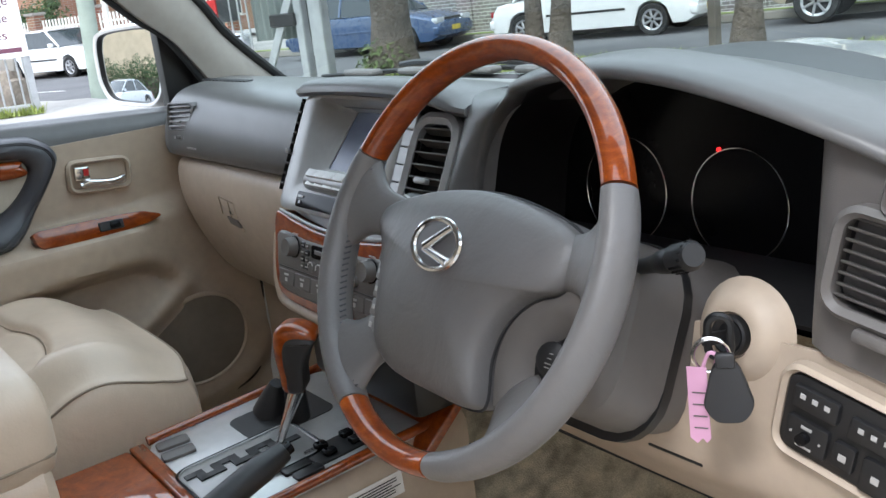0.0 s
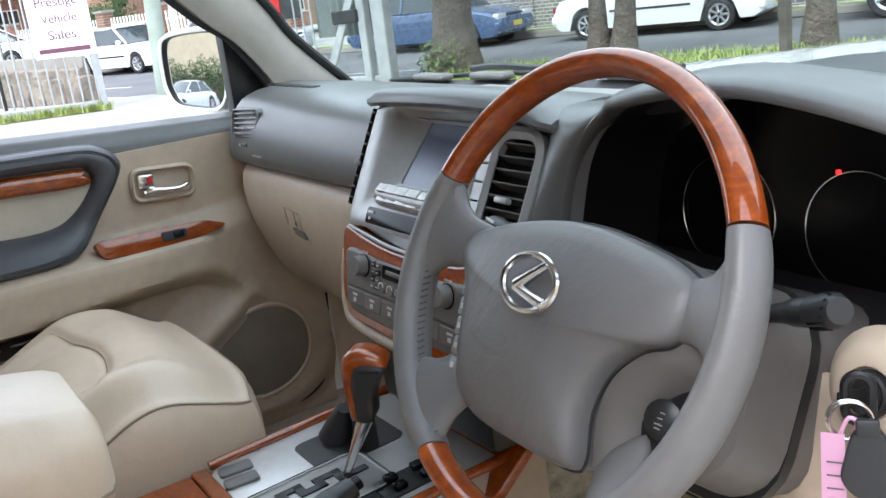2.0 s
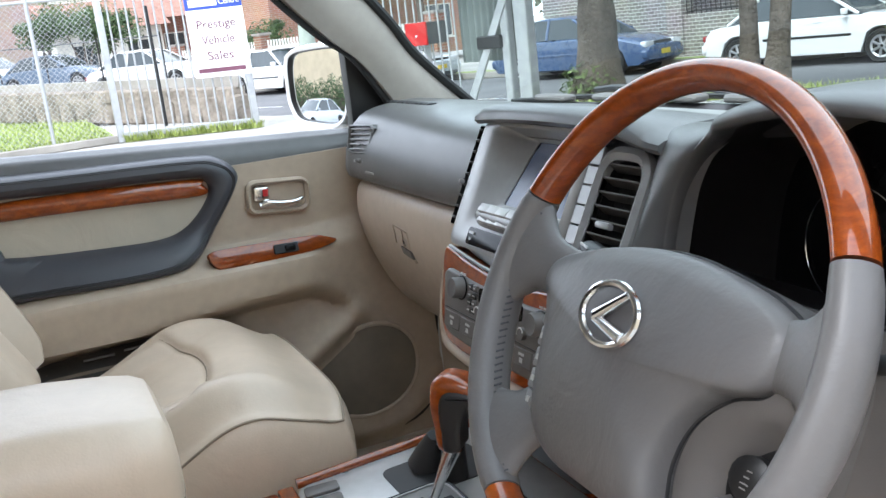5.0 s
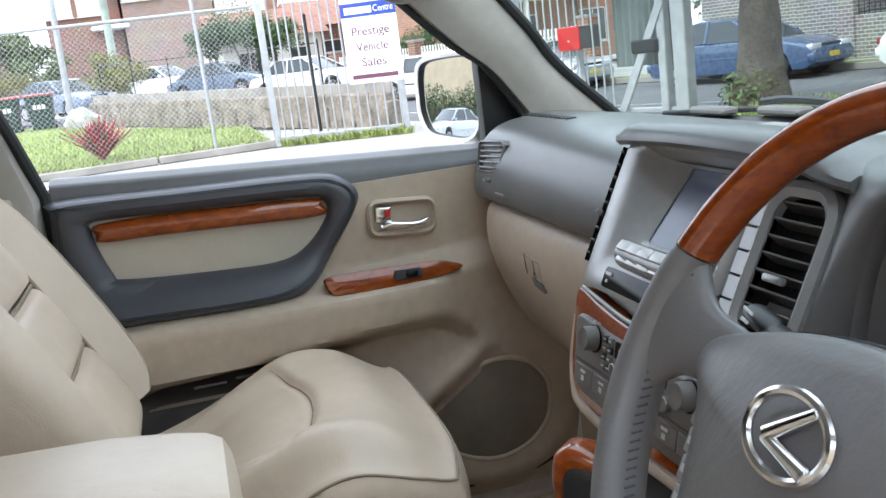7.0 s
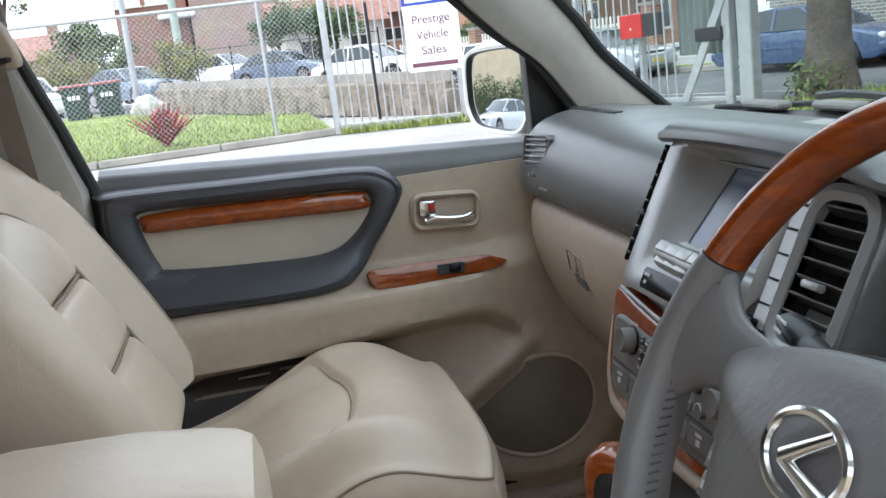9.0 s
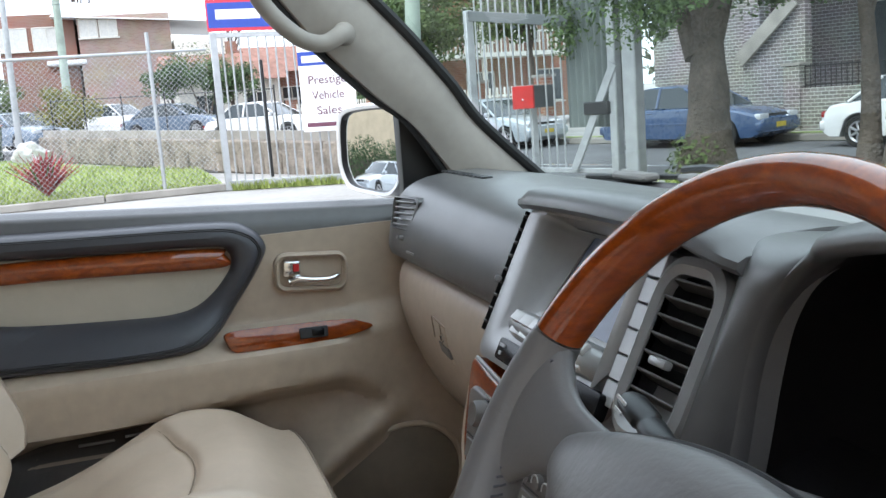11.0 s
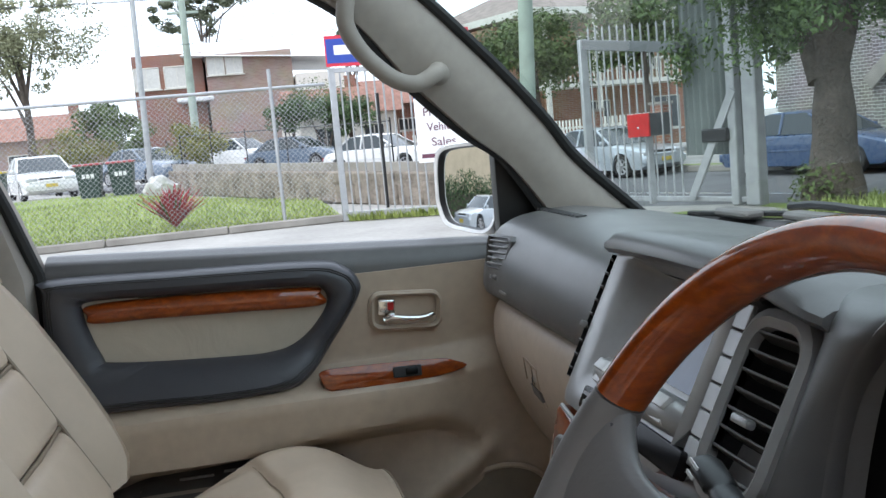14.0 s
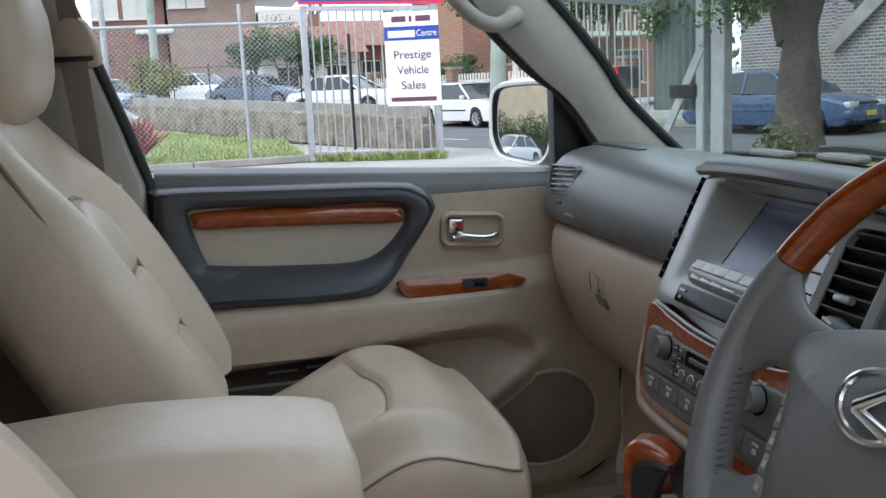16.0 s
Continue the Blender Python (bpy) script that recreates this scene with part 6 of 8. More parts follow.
def letters(name, text, m, size, mat, parent, width=None):
    cu = bpy.data.curves.new(name, 'FONT'); cu.body, cu.size, cu.align_x, cu.align_y, cu.extrude = text, size, 'CENTER', 'CENTER', 0.004
    tmp = bpy.data.objects.new(name, cu)
    me = bpy.data.meshes.new_from_object(tmp); bpy.data.objects.remove(tmp); bpy.data.curves.remove(cu)
    xs = [v.co.x for v in me.vertices]
    if width: me.transform(Matrix.Diagonal((width / (max(xs) - min(xs)), 1, 1, 1)))
    me.materials.clear(); me.materials.append(mat)
    me.transform(m); ob = new(name, me); ob.parent = parent; me.transform(Matrix.Translation(-(parent.location if parent.parent is None else parent.parent.location)))
    return ob

SIGN_W = material("white sign board", (0.8, 0.8, 0.8), 0.4, var=0.03)
SIGN_B = material("blue sign paint", (0.02, 0.055, 0.33), 0.4, var=0.04)
SIGN_R = material("red sign paint", (0.6, 0.03, 0.06), 0.4, var=0.04)
SIGN_T = material("purple-brown sign lettering", (0.13, 0.04, 0.07), 0.5)
GATE0, GATE1 = Vector((-17.3, 1.35, 0)), Vector((-16.22, 3.56, 0))
GD = (GATE1 - GATE0).normalized()

def build_yard_gate():
    g = thing("yard_gate", "tall galvanised steel bar gate standing open", "gate", GATE0)
    L = (GATE1 - GATE0).length
    def P(s, z): return GATE0 + GD * s + Vector((0, 0, z))
    for s in (0.0, L):
        b = B(); post_box(b, P(s, 0), 0.0, 2.84 if s == 0 else 2.72, 0.12); part("post", b, GALV, g)
    for z0, z1, h in ((0.12, 0.12, 0.11), (2.79, 2.66, 0.09)):
        b = B(); a, e = P(0.06, z0), P(L - 0.06, z1); box(b, (a + e) / 2, ((e - a).length, h, 0.06), 0.008, 1, axes((0, 0, 0), e - a, (0, 0, 1)).to_3x3()); part("rail", b, GALV, g)
    n = 15
    for i in range(1, n):
        s = L * i / n; b = B(); bar(b, P(s, 0.12), P(s, 2.79 - 0.13 * s / L), 0.017, 8); part("bar", b, GALV, g)
    b = B(); bar(b, P(0.85, 0.2), P(0.85, 2.3), 0.03, 8); part("drop_bolt", b, BLACK_PL, g, "black drop bolt")
    return g
build_yard_gate()

def build_signs():
    L = (GATE1 - GATE0).length
    m = axes(GATE0, GD, (0, 0, 1))
    out = m.to_3x3() @ Vector((0, 0, 1))
    s = thing("banner_sign", "blue sign with white lettering and red edges over the gate", "sign", GATE0 + Vector((0, 0, 2.8)) )
    M = axes(GATE0 + out * 0.05, GD, (0, 0, 1))
    def bd(p0, q0, w, h, mat, name, par, z=0.0, lab="", skew=-0.055):
        b = B(); o = [(p0, q0 + skew * p0), (p0 + w, q0 + skew * (p0 + w)), (p0 + w, q0 + h + skew * (p0 + w)), (p0, q0 + h + skew * p0)]
        prism(b, o, M @ pose(0, 0, z), 0.02); return part(name, b, mat, par, lab)
    bd(-0.06, 2.86, 2.72, 0.56, SIGN_R, "backing", s, 0.0, "red edge")
    bd(-0.03, 2.92, 2.66, 0.44, SIGN_B, "board", s, 0.006, "blue board")
    tl = M @ pose(0, 0, 0.012)
    bd(0.12, 3.07, 0.82, 0.17, SIGN_W, "name_bar", s, 0.011, "white bar of lettering")
    letters("lettering", "Car Centre", tl @ pose(1.62, 3.14 - 0.055 * 1.62, 0.001), 0.3, SIGN_W, s, 1.15)
    p = thing("gate_sign", "white sales sign with purple lettering and a blue band", "sign", GATE0 + GD * 2.05 + Vector((0, 0, 1)))
    bd(1.55, 0.98, 1.0, 1.66, SIGN_W, "board", p, 0.03, "white board", -0.01)
    bd(1.55, 2.14, 1.0, 0.24, SIGN_B, "band", p, 0.034, "blue band", -0.01)
    bd(1.62, 2.19, 0.5, 0.12, SIGN_W, "name_bar", p, 0.038, "white bar of lettering", -0.01)
    for x, w in ((1.7, 0.26), (2.02, 0.05), (2.14, 0.27)): bd(x, 2.46, w, 0.1, SIGN_T, "number_bar", p, 0.034, "dark bar of lettering", -0.01)
    letters("lettering", "Centre", M @ pose(2.33, 2.23, 0.04), 0.16, SIGN_W, p, 0.36)
    for i, (w, wd) in enumerate((("Prestige", 0.68), ("Vehicle", 0.58), ("Sales", 0.45))):
        letters("lettering", w, M @ pose(2.05, 1.86 - 0.27 * i, 0.034), 0.21, SIGN_T, p, wd)
    bd(1.62, 1.06, 0.84, 0.075, SIGN_T, "address_bar", p, 0.034, "thin grey bar of lettering", -0.01)
bpy.context.view_layer.update()
build_signs()

def chainlink(name, p, q, z0, z1, pitch, posts, label, r=0.0045, rails=(1,)):
    f = thing(name, label, "fence", p)
    p, q = Vector(p), Vector(q); d = (q - p).normalized(); L = (q - p).length; H = z1 - z0
    b = B()
    n = int((L + H) / pitch)
    vs, fs = [], []
    for sgn in (1, -1):
        for i in range(n):
            s0 = i * pitch - (H if sgn > 0 else 0)
            a, e = (s0, z0), (s0 + sgn * H, z1)
            if sgn < 0: a, e = (s0, z0), (s0 - H, z1)
            # clip to the panel
            t0, t1 = 0.0, 1.0
            ds = e[0] - a[0]
            for lim, inside in ((0, 1), (L, -1)):
                va, ve = (a[0] - lim) * inside, (e[0] - lim) * inside
                if va < 0 and ve < 0: t0 = 2
                elif va < 0: t0 = max(t0, va / (va - ve))
                elif ve < 0: t1 = min(t1, va / (va - ve))
            if t0 >= t1: continue
            A = p + d * (a[0] + ds * t0) + Vector((0, 0, a[1] + H * t0)); E = p + d * (a[0] + ds * t1) + Vector((0, 0, a[1] + H * t1))
            side = d * sgn * 0.7071 - Vector((0, 0, 0.7071)); out = d.cross(Vector((0, 0, 1)))
            k = len(vs)
            for c in (A, E):
                vs += [c + side * r, c + out * r, c - side * r]
            fs += [(k, k + 1, k + 4, k + 3), (k + 1, k + 2, k + 5, k + 4), (k + 2, k, k + 3, k + 5)]
    me = bpy.data.meshes.new("wire_mesh"); me.from_pydata([v - Vector(f.location) for v in vs], [], fs); me.materials.append(GALV)
    ob = new("wire_mesh", me); ob.parent = f; tagged(ob, "galvanised wire mesh", kind="stuff")
    for s in posts:
        b = B(); c = p + d * s; bar(b, c + Vector((0, 0, z0 - 0.15)), c + Vector((0, 0, z1 + 0.35)), 0.035, 10); part("post", b, GALV, f)
    if rails:
        b = B(); bar(b, p + Vector((0, 0, z1)), q + Vector((0, 0, z1)), 0.03, 8); part("top_rail", b, GALV, f)
    return f
chainlink("yard_fence", (-17.45, 1.22, 0.12), (-17.2, -9.0, 0.12), 0.0, 2.45, 0.095, (1.0, 6.2, 10.0), "galvanised chain link fence on the lawn kerb", 0.003)
RG0, RG1 = Vector((-15.55, 5.6, 0)), Vector((-12.15, 6.9, 0))
def build_verge_posts():
    for a, n, h in ((-2.78, 10.5, 0.85), (-0.1, 10.4, 1.0), (2.6, 10.4, 1.0)):
        q = st(a, n); t = thing("timber_post", "weathered dark timber bollard in the verge grass", "post", q, group="verge posts")
        b = B(); post_box(b, q, -0.1, h, 0.11); part("shaft", b, BARK_POST, t)
BARK_POST = material("weathered grey brown timber", (0.1, 0.085, 0.07), 0.9, var=0.2, scale=5, bump=0.6, bscale=60, bdist=0.004)
build_verge_posts()

SHEET = material("grey green corrugated steel", (0.17, 0.195, 0.185), 0.5, metal=0.2, var=0.08, scale=2)
def build_street_gate():
    g = thing("street_gate", "grey steel bar gate with corrugated sheet and brace", "gate", RG0)
    d = (RG1 - RG0).normalized(); L = (RG1 - RG0).length
    def P(s, z): return RG0 + d * s + Vector((0, 0, z))
    R3 = axes((0, 0, 0), d, (0, 0, 1)).to_3x3()
    b = B(); post_box(b, P(0, 0), 0, 2.85, 0.14); part("post", b, GALV, g)
    b = B(); box(b, P(L, 1.7), (0.26, 3.4, 0.2), 0.02, 1, R3); part("post", b, GALV, g)
    b = B(); box(b, P(L - 0.35, 1.7), (0.16, 3.4, 0.16), 0.02, 1, R3); part("post", b, GALV, g)
    a, e = P(0.0, 2.76), P(2.4, 2.42); b = B(); box(b, (a + e) / 2, ((e - a).length, 0.17, 0.08), 0.01, 1, axes((0, 0, 0), e - a, (0, 0, 1)).to_3x3()); part("top_beam", b, DARKST, g, "dark grey top beam")
    b = B(); box(b, P(L / 2, 0.08), (L, 0.08, 0.06), 0.01, 1, R3); part("bottom_rail", b, GALV, g)
    n = 20
    for i in range(1, n):
        s = L * i / n; zt = 2.96 - 0.08 * s
        if s > 2.2: continue
        b = B(); bar(b, P(s, 0.08), P(s, zt), 0.017, 8); part("bar", b, GALV, g)
        b = B(); tube(b, [P(s, zt), P(s, zt + 0.04), P(s, zt + 0.1)], [0.015, 0.022, 0.002], 8); part("spike", b, GALV, g)
    # corrugated sheet
    b = B(); sheet(b, lambda u, v: P(2.15 + 1.25 * u, 0.75 + 2.4 * v) + d.cross(Vector((0, 0, 1))) * -(0.16 + 0.03 * math.sin(u * math.tau * 9)), 90, 2, 0.004); part("corrugated_sheet", b, SHEET, g, "grey green corrugated steel sheet")
    b = B(); a, e = P(2.45, 0.1), P(3.35, 1.7); box(b, (a + e) / 2 + d.cross(Vector((0, 0, 1))) * 0.08, ((e - a).length, 0.14, 0.05), 0.008, 1, axes((0, 0, 0), e - a, (0, 0, 1)).to_3x3()); part("brace", b, GALV, g)
    b = B(); box(b, P(3.0, 1.05) + d.cross(Vector((0, 0, 1))) * 0.1, (0.5, 0.2, 0.1), 0.02, 1, R3); part("latch_box", b, BLACK_PL, g)
build_street_gate()

def build_letterbox():
    c = Vector((-13.95, 5.9, 1.29)); lb = thing("letterbox", "red-fronted grey steel letterbox on a post", "letterbox", (c.x, c.y, 0))
    d = (RG1 - RG0).normalized(); R3 = axes((0, 0, 0), (-0.55, 0.83, 0), (0, 0, 1)).to_3x3()
    ux = R3 @ Vector((1, 0, 0))
    b = B(); box(b, c + ux * 0.3 , (0.62, 0.36, 0.4), 0.01, 1, R3); part("box", b, DARKST, lb, "grey steel box")
    b = B(); box(b, c + ux * -0.02, (0.05, 0.37, 0.41), 0.01, 1, R3); fr = part("door", b, RED, lb, "red letterbox door")
    b = B(); box(b, c + ux * -0.05 + Vector((0, 0, -0.04)), (0.02, 0.04, 0.04), 0.01, 1, R3); part("lock", b, CHROME, fr)
    b = B(); post_box(b, c + ux * 0.25, 0, 1.12, 0.1); part("post", b, GALV, lb)
build_letterbox()

# ---------------------------------------------------------------- plants
def leaf_mat(name, a, b2):
    m = bpy.data.materials.new(name); m.use_nodes = True
    n, l = m.node_tree.nodes, m.node_tree.links; p = n["Principled BSDF"]
    g = n.new("ShaderNodeNewGeometry"); r = n.new("ShaderNodeValToRGB")
    r.color_ramp.elements[0].color, r.color_ramp.elements[1].color = (*a, 1), (*b2, 1)
    l.new(g.outputs["Random Per Island"], r.inputs["Fac"]); l.new(r.outputs["Color"], p.inputs["Base Color"])
    p.inputs["Roughness"].default_value = 0.6
    return m
LEAF_D = leaf_mat("dark green foliage", (0.03, 0.06, 0.02), (0.085, 0.14, 0.045))
LEAF_T = leaf_mat("feathery street tree foliage", (0.04, 0.075, 0.022), (0.13, 0.2, 0.065))
LEAF_L = leaf_mat("pale olive foliage", (0.15, 0.16, 0.09), (0.32, 0.33, 0.19))
LEAF_M = leaf_mat("mid green foliage", (0.045, 0.075, 0.02), (0.13, 0.18, 0.05))
LEAF_Y = leaf_mat("yellow green foliage", (0.10, 0.115, 0.02), (0.26, 0.24, 0.05))
LEAF_G = leaf_mat("grey green foliage", (0.06, 0.075, 0.04), (0.15, 0.165, 0.1))
LEAF_R = leaf_mat("crimson leaves", (0.16, 0.025, 0.03), (0.55, 0.085, 0.085))
BLADE = leaf_mat("grass blades", (0.17, 0.23, 0.05), (0.40, 0.45, 0.13))
BARK = material("rough grey brown bark", (0.12, 0.098, 0.08), 0.95, var=0.2, scale=3, bump=1.0, bscale=18, bdist=0.05, var2=0.2, scale2=20)

def leaves(rng, blobs, per, size, flat=0.6):
    """Leaf quads scattered in and on ellipsoids."""
    vs, fs = [], []
    for (cx, cy, cz), (rx, ry, rz) in blobs:
        for _ in range(per):
            d = Vector((rng.gauss(0, 1), rng.gauss(0, 1), rng.gauss(0, 1))).normalized() * (rng.random() ** 0.35)
            c = Vector((cx + d.x * rx, cy + d.y * ry, cz + d.z * rz))
            n = (d + Vector((rng.gauss(0, 0.5), rng.gauss(0, 0.5), rng.gauss(0, 0.5) + flat))).normalized()
            t = n.orthogonal().normalized(); t.rotate(Matrix.Rotation(rng.random() * 6.28, 3, n)); w = n.cross(t)
            s = size * (0.6 + 0.8 * rng.random()); k = len(vs)
            vs += [c - t * s, c + w * s * 0.45 + n * s * 0.1, c + t * s, c - w * s * 0.45 + n * s * 0.1]
            fs.append((k, k + 1, k + 2, k + 3))
    return vs, fs

def crown(parent, blobs, per, size, mat, seed, name="crown", label=""):
    rng = random.Random(seed)
    vs, fs = leaves(rng, blobs, per, size)
    o = Vector(parent.location)
    me = bpy.data.meshes.new(name); me.from_pydata([v - o for v in vs], [], fs); me.materials.append(mat)
    ob = new(name, me); ob.parent = parent; return tagged(ob, label)

def blobs_of(rng, c, R, n, r):
    out = []
    for _ in range(n):
        d = Vector((rng.gauss(0, 1), rng.gauss(0, 1), rng.gauss(0, 0.8))).normalized() * rng.random() ** 0.5
        k = r * (0.6 + 0.8 * rng.random())
        out.append(((c[0] + d.x * R[0], c[1] + d.y * R[1], c[2] + d.z * R[2]), (k, k, k * 0.7)))
    return out

def tree(p, h, r, cR, cz, mat, seed, n=26, per=130, leaf=0.09, clump=0.6, label="leafy street tree with rough bark", lean=(0, 0), name="tree"):
    rng = random.Random(seed)
    t = thing(name, label, "tree", p)
    p = Vector(p); b = B()
    top = p + Vector((lean[0], lean[1], h))
    pts = spline([p - Vector((0, 0, 0.1)), p.lerp(top, 0.3) + Vector((0.05, 0.04, 0)), p.lerp(top, 0.65) + Vector((-0.06, 0.05, 0)), top], 14)
    tube(b, pts, [r * (1.25 - 0.3 * min(1, i / 3) - 0.7 * i / 13) * (1 + 0.06 * math.sin(i * 2.1)) for i in range(14)], 14)
    part("trunk", b, BARK, t)
    bl = blobs_of(rng, (top.x, top.y, p.z + cz), cR, n, clump)
    for i in range(6):
        b = B(); s = pts[6 + i]; e = Vector(bl[i * 3 % len(bl)][0]); mid = s.lerp(e, 0.5) + Vector((0, 0, 0.25))
        tube(b, spline([s, mid, e], 8), [r * 0.35 * (1 - 0.11 * k) for k in range(8)], 8); part("limb", b, BARK, t)
    crown(t, bl, per, leaf, mat, seed + 5)
    return t
# verge trees
big = tree((-11.09, 7.42, 0.0), 4.6, 0.36, (3.1, 2.4, 1.5), 3.75, LEAF_T, 11, 96, 560, 0.045, 0.62, "broad street tree with hanging feathery foliage")
for dx, dy, h in ((-0.75, -0.2, 4.1), (0.55, 0.35, 4.3)):      # the fork above the bole
    b = B(); tube(b, spline([(-11.12, 7.42, 1.7), (-11.1 + dx * 0.4, 7.42 + dy * 0.4, 2.5), (-11.1 + dx, 7.42 + dy, h)], 10), [0.25 - 0.014 * i for i in range(10)], 12); part("bough", b, BARK, big)
rng = random.Random(12)
crown(big, [((-13.6 + 4.4 * i / 22 + rng.uniform(-0.3, 0.3), 6.9 + rng.uniform(-0.8, 0.8), 2.75 - 0.55 * math.sin(i * 0.9) + 0.35 * i / 22), (0.3, 0.3, 0.5)) for i in range(23)], 420, 0.04, LEAF_T, 13, "hanging_foliage")
def vt(a, n, seed, r=0.17, h=4.6, lean=(0, 0)):
    q = st(a, n); return tree((q.x, q.y, 0.0), h, r, (1.9, 1.6, 1.1), 3.9, LEAF_T, seed, 34, 420, 0.048, 0.58, lean=lean)
vt(-5.55, 11.3, 21, 0.15, 4.4, (-0.2, 0)); vt(-5.2, 11.3, 22, 0.17, 4.6, (0.2, 0.1)); vt(-2.62, 11.2, 23, 0.19, 4.6)
vt(1.6, 11.2, 24)
# ivy round the foot of the large tree
iv = thing("ivy", "dark green ivy clump round the tree foot", "plant", (-11.04, 7.27, 0.0))
crown(iv, [((-11.06, 7.22, 0.15), (0.5, 0.45, 0.35)), ((-11.04, 7.27, 0.4), (0.42, 0.42, 0.3))], 420, 0.04, LEAF_M, 31, "leaves")

def grass_stuff(name, region, n, h, seed, label):
    rng = random.Random(seed); vs, fs = [], []
    for _ in range(n):
        c = region(rng); a = rng.random() * 6.28; hh = h * (0.5 + 0.9 * rng.random()); w = 0.008 + 0.006 * rng.random()
        d = Vector((math.cos(a), math.sin(a), 0)); s = Vector((-d.y, d.x, 0)) * w; k = len(vs)
        tip = c + d * hh * (0.25 + 0.5 * rng.random()) + Vector((0, 0, hh)); mid = c.lerp(tip, 0.5) + Vector((0, 0, hh * 0.12))
        vs += [c - s, c + s, mid + s * 0.8, mid - s * 0.8, tip]; fs += [(k, k + 1, k + 2, k + 3), (k + 3, k + 2, k + 4)]
    me = bpy.data.meshes.new(name); me.from_pydata(vs, [], fs); me.materials.append(BLADE)
    return tagged(new(name, me), label, "grass", kind="stuff")
grass_stuff("verge_grass", lambda g: st(-7.6 + 14 * g.random(), 9.6 + 1.8 * g.random() ** 0.8, -0.02), 16000, 0.17, 41, "tall uneven grass on the verge")
def lawn_pt(g):
    x = -17.4 - 9.0 * g.random() ** 1.6; y = -9 + 10.2 * g.random(); return Vector((x, y, gz((x, y)) + 0.08))
grass_stuff("lawn_grass", lawn_pt, 16000, 0.09, 42, "short mown lawn grass")
grass_stuff("kerb_weeds", lambda g: GATE0 + GD * (2.5 * g.random()) + Vector((-0.1 + 0.25 * g.random(), 0.1 * g.random(), 0)), 1400, 0.14, 43, "low weeds under the gate")

def build_bromeliad():
    p = Vector((-18.5, -1.85, 0.14)); t = thing("red_plant", "spiky crimson-leaved plant on the lawn", "plant", p)
    rng = random.Random(7)
    for _ in range(120):
        a = rng.random() * 6.28; el = rng.uniform(0.75, 1.52); L = rng.uniform(0.55, 0.95); w = rng.uniform(0.03, 0.055)
        d = Vector((math.cos(a) * math.cos(el), math.sin(a) * math.cos(el), math.sin(el))); s = Vector((-math.sin(a), math.cos(a), 0))
        P = [p + d * L * k + Vector((math.cos(a), math.sin(a), 0)) * 0.12 * k * k + Vector((0, 0, -0.05 * k * k)) for k in (0, 0.35, 0.7, 1)]
        b = B(); W = (0.6, 1.0, 0.7, 0.02)
        rows = [[b.verts.new(q - s * w * k), b.verts.new(q - Vector((0, 0, 0.012))), b.verts.new(q + s * w * k)] for q, k in zip(P, W)]
        for r0, r1 in zip(rows, rows[1:]):
            for j in (0, 1): b.faces.new((r0[j], r0[j + 1], r1[j + 1], r1[j]))
        part("leaf", b, LEAF_R if rng.random() < 0.85 else LEAF_M, t)
build_bromeliad()

# ---------------------------------------------------------------- cars outside
TINT = material("dark tinted car glass", (0.035, 0.045, 0.05), 0.06, var=0.05)
TYRE = material("tyre rubber", (0.02, 0.02, 0.02), 0.8)
ALLOY = material("alloy wheel silver", (0.5, 0.5, 0.51), 0.35, metal=0.7)
LAMP = material("headlamp glass", (0.6, 0.62, 0.64), 0.1, metal=0.3)
TAIL = material("red tail lamp", (0.25, 0.015, 0.015), 0.2)
PLATE = material("yellow number plate", (0.6, 0.45, 0.06), 0.5)
def paint(name, c): return material(name, c, 0.28, coat=1.0, var=0.03)
P_BLUE, P_SIL, P_WHITE, P_DARK, P_NAVY, P_RED = paint("blue paint", (0.03, 0.066, 0.15)), material("silver blue paint", (0.45, 0.49, 0.53), 0.3, metal=0.35, coat=1.0, var=0.03), paint("white paint", (0.74, 0.74, 0.73)), paint("black paint", (0.012, 0.013, 0.016)), paint("slate blue paint", (0.12, 0.16, 0.22)), paint("red paint", (0.3, 0.02, 0.02))

SEDAN = dict(L=4.6, W=1.74, H=1.43, deck=((0, 0.62), (0.05, 0.84), (0.2, 0.93), (0.3, 0.94), (0.7, 0.93), (0.86, 0.84), (0.96, 0.72), (1, 0.6)), roof=((0.13, 0.94), (0.27, 1.36), (0.36, 1.43), (0.5, 1.43), (0.56, 1.38), (0.73, 0.93)))
WAGON = dict(L=4.4, W=1.72, H=1.45, deck=((0, 0.6), (0.03, 0.9), (0.2, 0.94), (0.7, 0.93), (0.86, 0.85), (0.96, 0.74), (1, 0.6)), roof=((0.02, 0.92), (0.08, 1.38), (0.2, 1.45), (0.5, 1.45), (0.57, 1.4), (0.74, 0.93)))
TALL = dict(L=4.7, W=1.85, H=1.85, deck=((0, 0.7), (0.02, 1.15), (0.3, 1.2), (0.66, 1.18), (0.9, 1.1), (0.97, 1.0), (1, 0.7)), roof=((0.02, 1.18), (0.06, 1.78), (0.2, 1.85), (0.5, 1.85), (0.56, 1.8), (0.68, 1.18)))

